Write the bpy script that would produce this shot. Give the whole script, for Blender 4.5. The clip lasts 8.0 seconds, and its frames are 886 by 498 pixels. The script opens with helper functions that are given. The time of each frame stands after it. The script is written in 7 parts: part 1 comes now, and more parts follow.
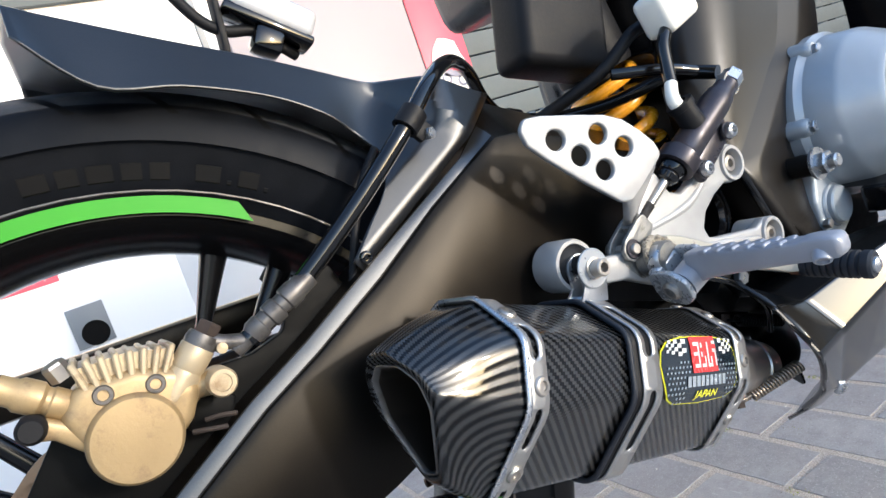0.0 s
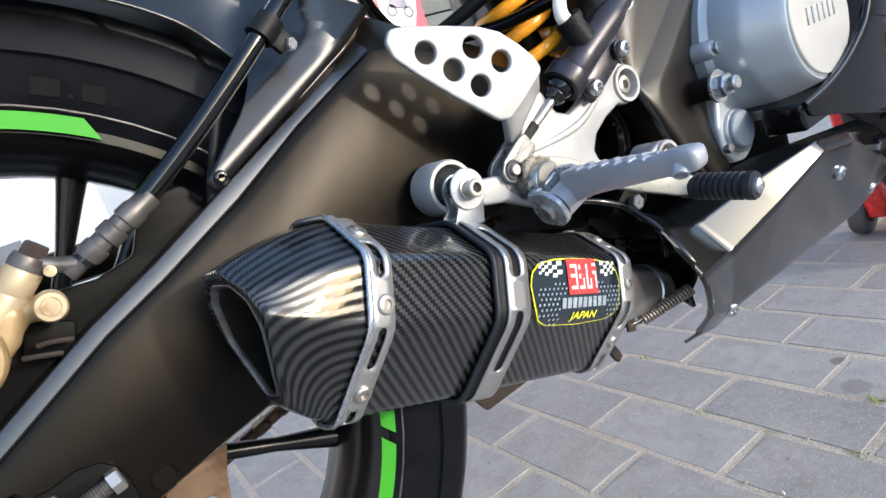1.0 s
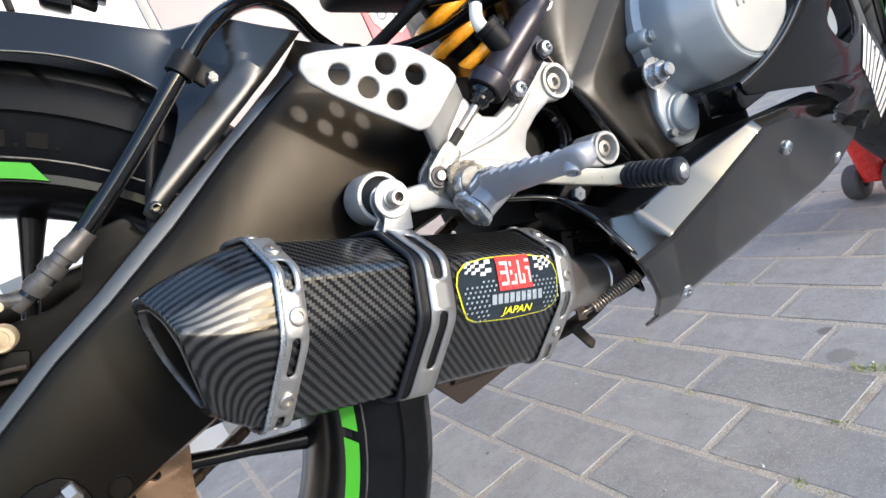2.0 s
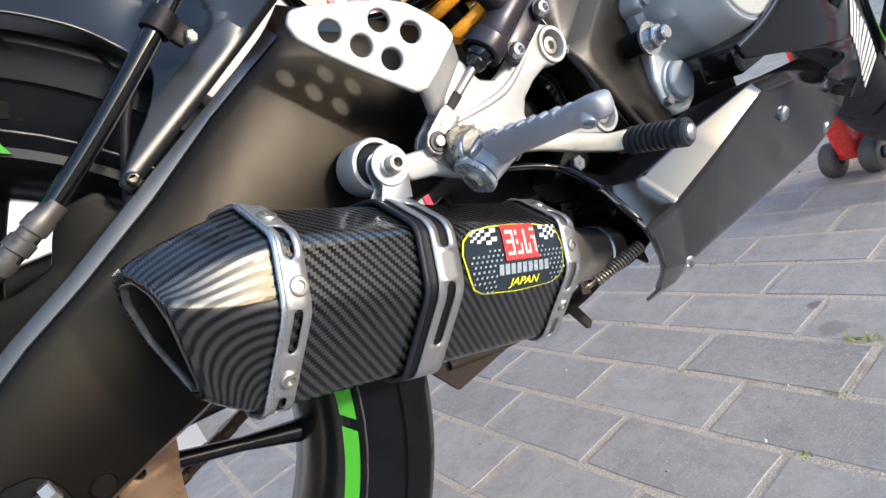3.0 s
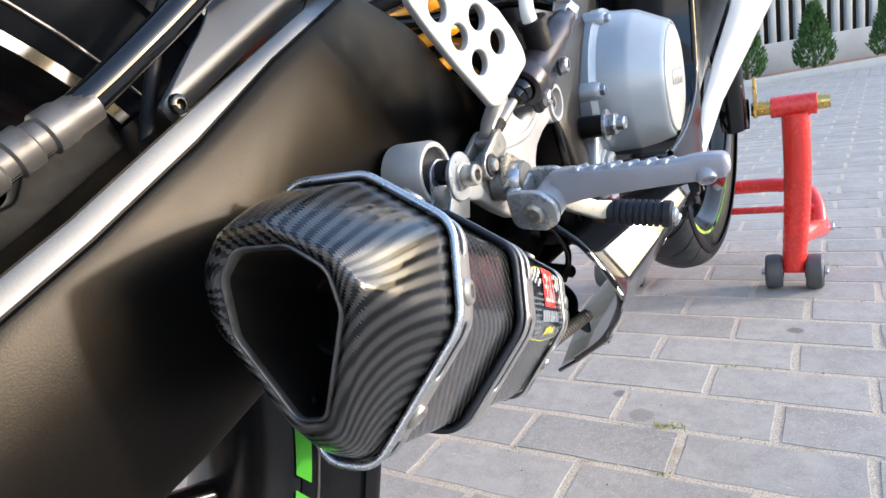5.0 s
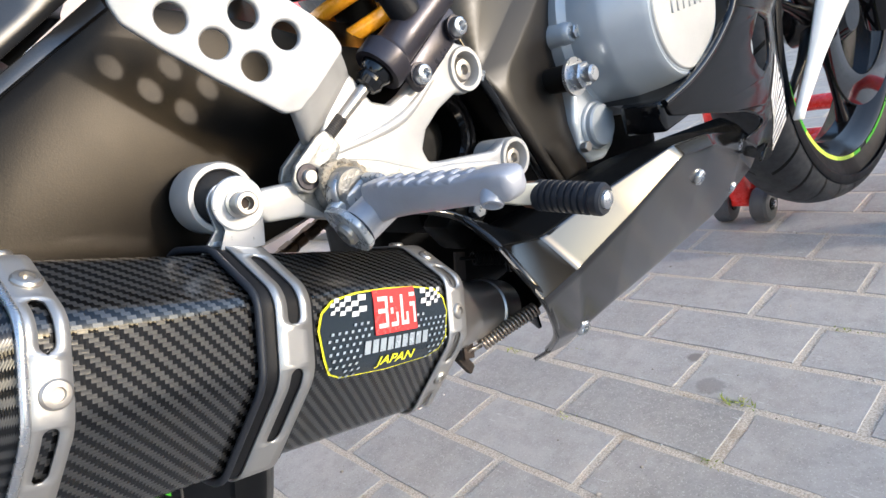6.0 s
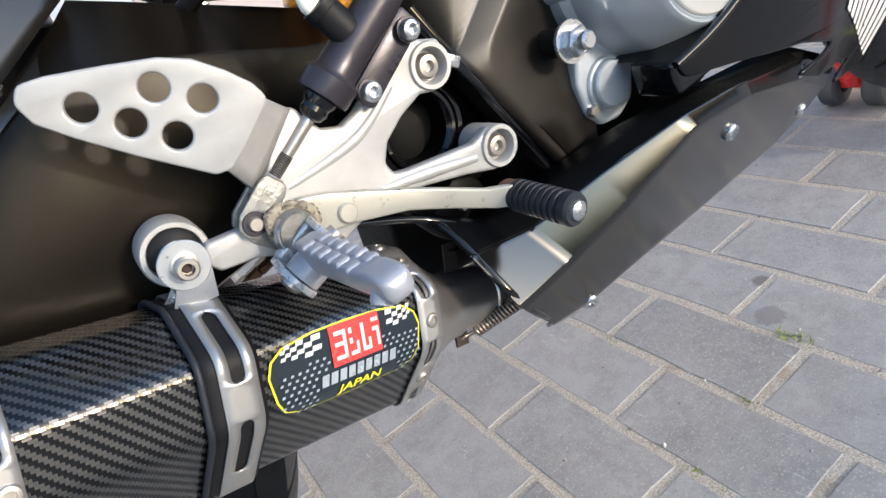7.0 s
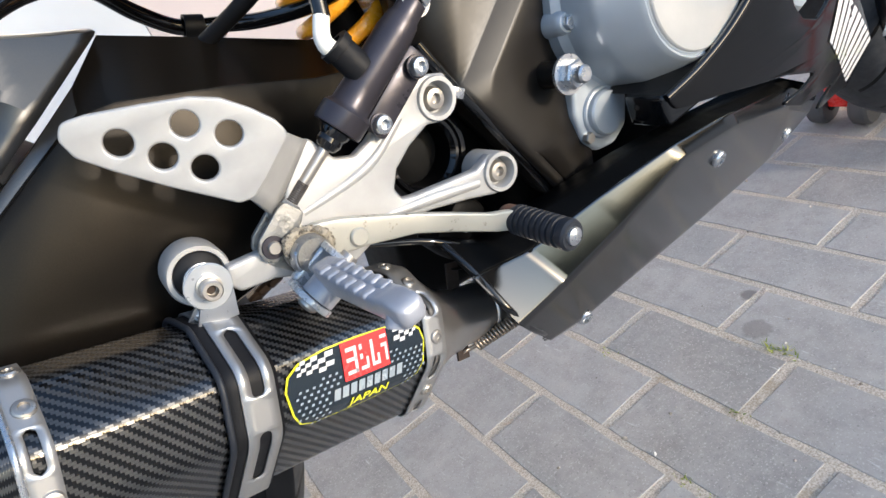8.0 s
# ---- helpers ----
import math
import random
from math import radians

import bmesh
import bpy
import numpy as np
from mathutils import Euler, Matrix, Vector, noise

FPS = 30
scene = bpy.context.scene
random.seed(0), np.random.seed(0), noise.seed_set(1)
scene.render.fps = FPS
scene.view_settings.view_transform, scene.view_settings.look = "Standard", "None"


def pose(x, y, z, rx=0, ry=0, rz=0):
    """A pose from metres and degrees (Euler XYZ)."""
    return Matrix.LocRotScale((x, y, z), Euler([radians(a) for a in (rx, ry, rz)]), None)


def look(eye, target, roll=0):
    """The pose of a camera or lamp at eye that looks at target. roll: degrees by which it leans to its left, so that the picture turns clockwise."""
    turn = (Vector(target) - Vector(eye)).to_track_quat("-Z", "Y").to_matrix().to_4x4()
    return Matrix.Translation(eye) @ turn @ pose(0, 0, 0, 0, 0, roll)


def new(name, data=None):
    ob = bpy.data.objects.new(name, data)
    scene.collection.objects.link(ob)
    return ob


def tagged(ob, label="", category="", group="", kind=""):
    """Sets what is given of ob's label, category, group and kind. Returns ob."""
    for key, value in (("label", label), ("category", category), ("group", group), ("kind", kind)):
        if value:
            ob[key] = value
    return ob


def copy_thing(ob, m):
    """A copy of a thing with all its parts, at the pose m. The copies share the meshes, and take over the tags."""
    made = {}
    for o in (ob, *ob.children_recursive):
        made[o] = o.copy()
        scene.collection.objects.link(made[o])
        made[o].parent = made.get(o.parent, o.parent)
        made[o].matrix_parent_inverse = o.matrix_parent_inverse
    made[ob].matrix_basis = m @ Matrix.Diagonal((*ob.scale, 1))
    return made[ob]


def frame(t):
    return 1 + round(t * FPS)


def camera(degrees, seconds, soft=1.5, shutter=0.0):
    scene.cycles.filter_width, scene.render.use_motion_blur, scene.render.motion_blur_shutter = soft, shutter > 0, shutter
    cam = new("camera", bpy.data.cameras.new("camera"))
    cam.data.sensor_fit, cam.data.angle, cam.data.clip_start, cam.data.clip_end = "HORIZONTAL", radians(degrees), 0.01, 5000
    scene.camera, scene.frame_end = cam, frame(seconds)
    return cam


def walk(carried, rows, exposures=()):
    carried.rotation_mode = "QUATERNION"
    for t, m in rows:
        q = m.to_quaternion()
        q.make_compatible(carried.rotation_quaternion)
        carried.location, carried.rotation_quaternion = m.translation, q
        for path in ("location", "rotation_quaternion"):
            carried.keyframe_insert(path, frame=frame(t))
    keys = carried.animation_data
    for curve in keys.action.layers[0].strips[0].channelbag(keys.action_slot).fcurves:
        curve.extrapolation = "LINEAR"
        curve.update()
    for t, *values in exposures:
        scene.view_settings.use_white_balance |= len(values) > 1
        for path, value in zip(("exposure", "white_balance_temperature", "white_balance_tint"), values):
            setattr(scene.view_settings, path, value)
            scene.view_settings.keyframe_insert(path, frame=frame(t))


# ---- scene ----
cam = camera(71.1, 8.0)
PATH = [
    (0, (0.088, -0.468, 0.534), (1.083, 1.256, 0.335), -19.4),
    (0.5, (0.113, -0.469, 0.499), (1.129, 1.214, 0.13), -18.5),
    (1, (0.139, -0.487, 0.498), (1.155, 1.188, 0.094), -19.7),
    (1.5, (0.173, -0.531, 0.495), (1.148, 1.167, 0.089), -22.2),
    (1.7, (0.177, -0.54, 0.491), (1.135, 1.169, 0.091), -23.3),
    (2.8, (0.191, -0.541, 0.472), (1.145, 1.174, 0.087), -26.7),
    (3, (0.169, -0.506, 0.47), (1.181, 1.167, 0.045), -25.9),
    (3.5, (0.106, -0.395, 0.472), (1.48, 0.94, -0.103), -18.4),
    (4, (0.056, -0.319, 0.468), (1.688, 0.711, -0.059), -10.6),
    (4.2, (0.053, -0.31, 0.473), (1.722, 0.681, -0.009), -9.6),
    (5.3, (0.097, -0.349, 0.506), (1.729, 0.705, 0.028), -10.3),
    (5.5, (0.137, -0.383, 0.515), (1.689, 0.77, 0.004), -11.6),
    (6, (0.246, -0.454, 0.492), (1.452, 1.021, -0.116), -16.9),
    (6.5, (0.303, -0.497, 0.503), (1.171, 1.174, -0.17), -23.6),
    (7, (0.361, -0.496, 0.547), (1.078, 1.146, -0.341), -25.1),
    (7.5, (0.383, -0.512, 0.571), (1.109, 1.129, -0.312), -24.8),
    (8, (0.353, -0.511, 0.57), (1.091, 1.124, -0.314), -24.3),
]
walk(cam, [(t, look(eye, target, roll)) for t, eye, target, roll in PATH], [(0.0, 1.92, 5470, 11), (1.0, 2.01, 5550, 11), (1.5, 2.04, 5610, 11), (3.0, 2.02, 5710, 11), (4.0, 2.42, 5900, 13), (5.5, 2.40, 5800, 12), (6.5, 1.96, 5730, 11), (8.0, 1.98, 5750, 11)])

# ---------------------------------------------------------------- light
SUN_DIR = Vector((-0.376, 0.907, -0.190)).normalized()
world = bpy.data.worlds.new("sky")
scene.world = world
world.use_nodes = True
wn = world.node_tree
wn.nodes.clear()
sky = wn.nodes.new("ShaderNodeTexSky")
sky.sky_type = "NISHITA"
sky.sun_disc = False
sky.sun_elevation = math.asin(-SUN_DIR.z)
sky.sun_rotation = math.atan2(-SUN_DIR.x, -SUN_DIR.y)
sky.dust_density = 1.2
bg = wn.nodes.new("ShaderNodeBackground")
bg.inputs[1].default_value = 0.15
wout = wn.nodes.new("ShaderNodeOutputWorld")
wn.links.new(sky.outputs[0], bg.inputs[0])
wn.links.new(bg.outputs[0], wout.inputs[0])
lamp = bpy.data.lights.new("sun", "SUN")
lamp.energy, lamp.angle, lamp.color = 0.82, radians(3.0), (1.0, 0.87, 0.71)
sun = new("sun", lamp)
sun.matrix_world = look((3, -10, 4), Vector((3, -10, 4)) + SUN_DIR)


# ---------------------------------------------------------------- materials
def nodes_of(name):
    mat = bpy.data.materials.new(name)
    mat.use_nodes = True
    nt = mat.node_tree
    return mat, nt, nt.nodes["Principled BSDF"]


def node(nt, kind, **sets):
    n = nt.nodes.new("ShaderNode" + kind)
    for k, val in sets.items():
        n.inputs[k].default_value = val
    return n


def math_node(nt, op, a, b=None, c=None):
    n = nt.nodes.new("ShaderNodeMath")
    n.operation = op
    for i, q in enumerate((a, b, c)):
        if q is None:
            continue
        if isinstance(q, (int, float)):
            n.inputs[i].default_value = q
        else:
            nt.links.new(q, n.inputs[i])
    return n.outputs[0]


def mix_col(nt, fac, a, b, mode="MIX"):
    n = nt.nodes.new("ShaderNodeMix")
    n.data_type, n.blend_type = "RGBA", mode
    for i, q in ((0, fac), (6, a), (7, b)):
        if isinstance(q, (int, float)):
            n.inputs[i].default_value = q
        elif isinstance(q, tuple):
            n.inputs[i].default_value = (*q, 1.0)
        else:
            nt.links.new(q, n.inputs[i])
    return n.outputs[2]


def noise_tex(nt, scale, detail=4.0, rough=0.6, coords="Object"):
    tc = nt.nodes.new("ShaderNodeTexCoord")
    n = node(nt, "TexNoise", Scale=scale, Detail=detail, Roughness=rough)
    nt.links.new(tc.outputs[coords], n.inputs["Vector"])
    return n.outputs["Fac"]


def ramp(nt, fac, lo, hi, a=0.0, b=1.0):
    n = nt.nodes.new("ShaderNodeMapRange")
    n.inputs[1].default_value, n.inputs[2].default_value = lo, hi
    n.inputs[3].default_value, n.inputs[4].default_value = a, b
    nt.links.new(fac, n.inputs[0])
    return n.outputs[0]


def bump(nt, bsdf, height, strength, distance=0.001):
    n = node(nt, "Bump", Strength=strength, Distance=distance)
    nt.links.new(height, n.inputs["Height"])
    nt.links.new(n.outputs[0], bsdf.inputs["Normal"])


def surface(name, color, rough=0.4, metal=0.0, vary=0.15, grain=300.0, relief=0.1, coat=0.0, wear=0.1, spec=0.5, stain=None, stained=(0.52, 0.68)):
    """A solid surface: large blotches and fine grain in colour, roughness and relief."""
    mat, nt, b = nodes_of(name)
    big = noise_tex(nt, grain / 18.0, 3.0)
    fine = noise_tex(nt, grain, 5.0)
    dark = tuple(c * (1.0 - vary) for c in color)
    light = tuple(min(1.0, c * (1.0 + vary)) for c in color)
    col = mix_col(nt, ramp(nt, big, 0.3, 0.7), dark, light)
    if stain:
        col = mix_col(nt, ramp(nt, noise_tex(nt, grain / 6.0, 6.0, 0.7), *stained), col, stain)
    nt.links.new(col, b.inputs["Base Color"])
    nt.links.new(ramp(nt, math_node(nt, "ADD", math_node(nt, "MULTIPLY", big, 0.5), math_node(nt, "MULTIPLY", fine, 0.5)), 0.3, 0.7, max(0.02, rough - wear), min(1.0, rough + wear)), b.inputs["Roughness"])
    b.inputs["Metallic"].default_value = metal
    b.inputs["Coat Weight"].default_value = coat
    b.inputs["Coat Roughness"].default_value = 0.06
    b.inputs["Specular IOR Level"].default_value = spec
    if relief:
        bump(nt, b, fine, relief, 0.0008)
    return mat


def satin(name, color, rough, front, grazing, power=3.0, tint=(1.0, 1.0, 1.0), relief=0.09):
    """Satin lacquer on metal: a dark base under a soft sheen without a long tail, finely grained."""
    mat, nt, b = nodes_of(name)
    out = nt.nodes["Material Output"]
    base = node(nt, "BsdfDiffuse")
    sheen = nt.nodes.new("ShaderNodeBsdfAnisotropic")
    sheen.distribution = "BECKMANN"
    sheen.inputs["Color"].default_value = (*tint, 1.0)
    fres = node(nt, "LayerWeight", Blend=0.5)
    gloss = math_node(nt, "MULTIPLY_ADD", math_node(nt, "POWER", fres.outputs["Facing"], power), grazing, front)
    blotch, fine = noise_tex(nt, 45.0, 4.0), noise_tex(nt, 1300.0, 3.0)
    flake = mix_col(nt, ramp(nt, fine, 0.35, 0.68), tuple(q * 0.55 for q in color), tuple(q * 1.6 for q in color))
    nt.links.new(mix_col(nt, ramp(nt, blotch, 0.3, 0.7, 0.0, 0.35), flake, tuple(q * 1.2 for q in color)), base.inputs["Color"])
    nt.links.new(ramp(nt, blotch, 0.3, 0.7, rough - 0.012, rough + 0.015), sheen.inputs["Roughness"])
    grain = node(nt, "Bump", Strength=relief, Distance=0.0008)
    nt.links.new(fine, grain.inputs["Height"])
    for n in (base, sheen, fres):
        nt.links.new(grain.outputs[0], n.inputs["Normal"])
    mix = nt.nodes.new("ShaderNodeMixShader")
    nt.links.new(gloss, mix.inputs[0])
    nt.links.new(base.outputs[0], mix.inputs[1])
    nt.links.new(sheen.outputs[0], mix.inputs[2])
    nt.nodes.remove(b)
    nt.links.new(mix.outputs[0], out.inputs["Surface"])
    return mat


def carbon(name):
    """Twill weave of two tows under clear lacquer, in the surface's own coordinates (metres)."""
    mat, nt, b = nodes_of(name)
    uv = nt.nodes.new("ShaderNodeUVMap")
    uv.uv_map = "UVMap"
    sep = nt.nodes.new("ShaderNodeSeparateXYZ")
    nt.links.new(uv.outputs[0], sep.inputs[0])
    p = 0.0018
    x = math_node(nt, "DIVIDE", sep.outputs[0], p)
    y = math_node(nt, "DIVIDE", sep.outputs[1], p)
    i, j = math_node(nt, "FLOOR", x), math_node(nt, "FLOOR", y)
    k = math_node(nt, "FLOORED_MODULO", math_node(nt, "SUBTRACT", i, j), 4.0)
    warp = math_node(nt, "LESS_THAN", k, 1.5)
    fx = math_node(nt, "ABSOLUTE", math_node(nt, "SUBTRACT", math_node(nt, "FRACT", x), 0.5))
    fy = math_node(nt, "ABSOLUTE", math_node(nt, "SUBTRACT", math_node(nt, "FRACT", y), 0.5))
    tow = math_node(nt, "ADD", math_node(nt, "MULTIPLY", warp, fx), math_node(nt, "MULTIPLY", math_node(nt, "SUBTRACT", 1.0, warp), fy))
    fibre = node(nt, "TexNoise", Scale=1.0, Detail=2.0, Roughness=0.6)
    along = node(nt, "Mapping", Scale=(9000.0, 700.0, 1.0))
    nt.links.new(uv.outputs[0], along.inputs["Vector"])
    nt.links.new(along.outputs[0], fibre.inputs["Vector"])
    pale = mix_col(nt, ramp(nt, fibre.outputs["Fac"], 0.3, 0.7), (0.046, 0.0455, 0.045), (0.095, 0.094, 0.092))
    col = mix_col(nt, warp, (0.0075, 0.0075, 0.008), pale)
    col = mix_col(nt, ramp(nt, tow, 0.38, 0.5, 0.0, 0.35), col, (0.006, 0.006, 0.006))
    nt.links.new(col, b.inputs["Base Color"])
    nt.links.new(ramp(nt, warp, 0.0, 1.0, 0.27, 0.32), b.inputs["Roughness"])
    b.inputs["Specular IOR Level"].default_value = 0.03
    b.inputs["Metallic"].default_value = 0.72
    b.inputs["Coat Weight"].default_value = 0.80
    b.inputs["Coat Roughness"].default_value = 0.03
    bump(nt, b, tow, 0.25, 0.0004)
    ripple = node(nt, "Bump", Strength=0.10, Distance=0.0004)
    nt.links.new(tow, ripple.inputs["Height"])
    nt.links.new(ripple.outputs[0], b.inputs["Coat Normal"])
    return mat


def paver_mat():
    mat, nt, b = nodes_of("concrete_paver")
    info = nt.nodes.new("ShaderNodeObjectInfo")
    isl = nt.nodes.new("ShaderNodeNewGeometry")
    rnd = math_node(nt, "FRACT", math_node(nt, "ADD", info.outputs["Random"], isl.outputs["Random Per Island"]))
    geo = nt.nodes.new("ShaderNodeNewGeometry")

    def tex(scale, detail=5.0, rough=0.65):
        n = node(nt, "TexNoise", Scale=scale, Detail=detail, Roughness=rough)
        nt.links.new(geo.outputs["Position"], n.inputs["Vector"])
        return n.outputs["Fac"]
    base = mix_col(nt, rnd, (0.262, 0.246, 0.227), (0.372, 0.352, 0.326))
    base = mix_col(nt, ramp(nt, tex(9.0), 0.36, 0.66, 0.0, 0.60), base, (0.46, 0.432, 0.395))
    base = mix_col(nt, ramp(nt, tex(32.0), 0.42, 0.64, 0.0, 0.55), base, (0.268, 0.250, 0.228))
    base = mix_col(nt, ramp(nt, tex(95.0, 6.0, 0.75), 0.45, 0.62, 0.0, 0.40), base, (0.42, 0.395, 0.36))
    base = mix_col(nt, ramp(nt, tex(380.0, 2.0), 0.60, 0.67, 0.0, 0.7), base, (0.52, 0.49, 0.445))
    base = mix_col(nt, ramp(nt, tex(300.0, 2.0), 0.38, 0.30, 0.0, 0.42), base, (0.12, 0.11, 0.10))
    base = mix_col(nt, ramp(nt, tex(55.0, 8.0, 0.85), 0.60, 0.70, 0.0, 0.75), base, (0.47, 0.44, 0.395))
    # pale scuffs, stretched along one way and sparse
    turn = node(nt, "Mapping", Rotation=(0.0, 0.0, 0.9), Scale=(1.0, 0.16, 1.0))
    nt.links.new(geo.outputs["Position"], turn.inputs["Vector"])
    scuff = node(nt, "TexNoise", Scale=210.0, Detail=3.0, Roughness=0.6)
    nt.links.new(turn.outputs[0], scuff.inputs["Vector"])
    patch = ramp(nt, tex(13.0, 2.0), 0.56, 0.64)
    base = mix_col(nt, math_node(nt, "MULTIPLY", ramp(nt, scuff.outputs["Fac"], 0.62, 0.69, 0.0, 0.75), patch), base, (0.58, 0.56, 0.53))
    for sx, sy, r0 in ((0.9363, -0.0651, 0.010), (0.930, -0.077, 0.004), (0.8822, -0.1087, 0.017), (0.7507, -0.1239, 0.002), (1.21, -0.30, 0.012), (0.62, -0.42, 0.010)):
        d = nt.nodes.new("ShaderNodeVectorMath")
        d.operation = "DISTANCE"
        nt.links.new(geo.outputs["Position"], d.inputs[0])
        d.inputs[1].default_value = (sx, sy, 0.0)
        edge = math_node(nt, "ADD", d.outputs["Value"], math_node(nt, "MULTIPLY", tex(120.0), 0.014))
        base = mix_col(nt, ramp(nt, edge, r0 + 0.005, r0 + 0.010, 0.62 if r0 < 0.015 else 0.38, 0.0), base, (0.09, 0.075, 0.065))
    nt.links.new(base, b.inputs["Base Color"])
    b.inputs["Roughness"].default_value = 0.78
    b.inputs["Specular IOR Level"].default_value = 0.35
    h = math_node(nt, "ADD", math_node(nt, "MULTIPLY", tex(60.0), 0.6), math_node(nt, "MULTIPLY", tex(700.0, 3.0), 0.4))
    bump(nt, b, h, 0.65, 0.0015)
    return mat


def sand_mat():
    mat, nt, b = nodes_of("joint_sand")
    geo = nt.nodes.new("ShaderNodeNewGeometry")

    def tex(scale, detail=4.0):
        n = node(nt, "TexNoise", Scale=scale, Detail=detail, Roughness=0.7)
        nt.links.new(geo.outputs["Position"], n.inputs["Vector"])
        return n.outputs["Fac"]
    base = mix_col(nt, ramp(nt, tex(450.0), 0.4, 0.62), (0.36, 0.305, 0.235), (0.64, 0.57, 0.475))
    base = mix_col(nt, ramp(nt, tex(14.0), 0.56, 0.70, 0.0, 0.55), base, (0.28, 0.215, 0.135))
    nt.links.new(base, b.inputs["Base Color"])
    b.inputs["Roughness"].default_value = 0.95
    bump(nt, b, tex(380.0), 0.6, 0.0025)
    return mat


def tyre_mat():
    """Black rubber with moulded tread grooves; coordinates: metres round the tyre, metres across it."""
    mat, nt, b = nodes_of("tyre_rubber")
    uv = nt.nodes.new("ShaderNodeUVMap")
    uv.uv_map = "UVMap"
    sep = nt.nodes.new("ShaderNodeSeparateXYZ")
    nt.links.new(uv.outputs[0], sep.inputs[0])
    ax = math_node(nt, "ABSOLUTE", sep.outputs[1])
    skew = math_node(nt, "ADD", sep.outputs[0], math_node(nt, "MULTIPLY", math_node(nt, "POWER", ax, 1.3), 1.5))
    ph = math_node(nt, "FRACT", math_node(nt, "DIVIDE", skew, 0.062))
    groove = math_node(nt, "LESS_THAN", ph, 0.11)
    inside = math_node(nt, "MULTIPLY", math_node(nt, "LESS_THAN", ax, 0.074), math_node(nt, "GREATER_THAN", ax, 0.012))
    cut = math_node(nt, "MULTIPLY", groove, inside)
    col = mix_col(nt, ramp(nt, noise_tex(nt, 30.0), 0.35, 0.7), (0.0028, 0.0032, 0.0043), (0.0050, 0.0056, 0.0074))
    worn = math_node(nt, "MULTIPLY", math_node(nt, "LESS_THAN", ax, 0.066), ramp(nt, noise_tex(nt, 90.0), 0.3, 0.7, 0.55, 1.0))
    col = mix_col(nt, worn, col, (0.042, 0.043, 0.046))
    col = mix_col(nt, cut, col, (0.0015, 0.0015, 0.0015))
    nt.links.new(col, b.inputs["Base Color"])
    nt.links.new(ramp(nt, noise_tex(nt, 60.0), 0.3, 0.7, 0.40, 0.54), b.inputs["Roughness"])
    b.inputs["Specular IOR Level"].default_value = 0.11
    h = math_node(nt, "ADD", math_node(nt, "MULTIPLY", cut, -6.0), math_node(nt, "MULTIPLY", noise_tex(nt, 500.0), 0.2))
    bump(nt, b, h, 0.6, 0.0006)
    return mat


def leaf_mat(name, a, c):
    mat, nt, b = nodes_of(name)
    isl = nt.nodes.new("ShaderNodeNewGeometry")
    nt.links.new(mix_col(nt, isl.outputs["Random Per Island"], a, c), b.inputs["Base Color"])
    b.inputs["Roughness"].default_value = 0.6
    return mat


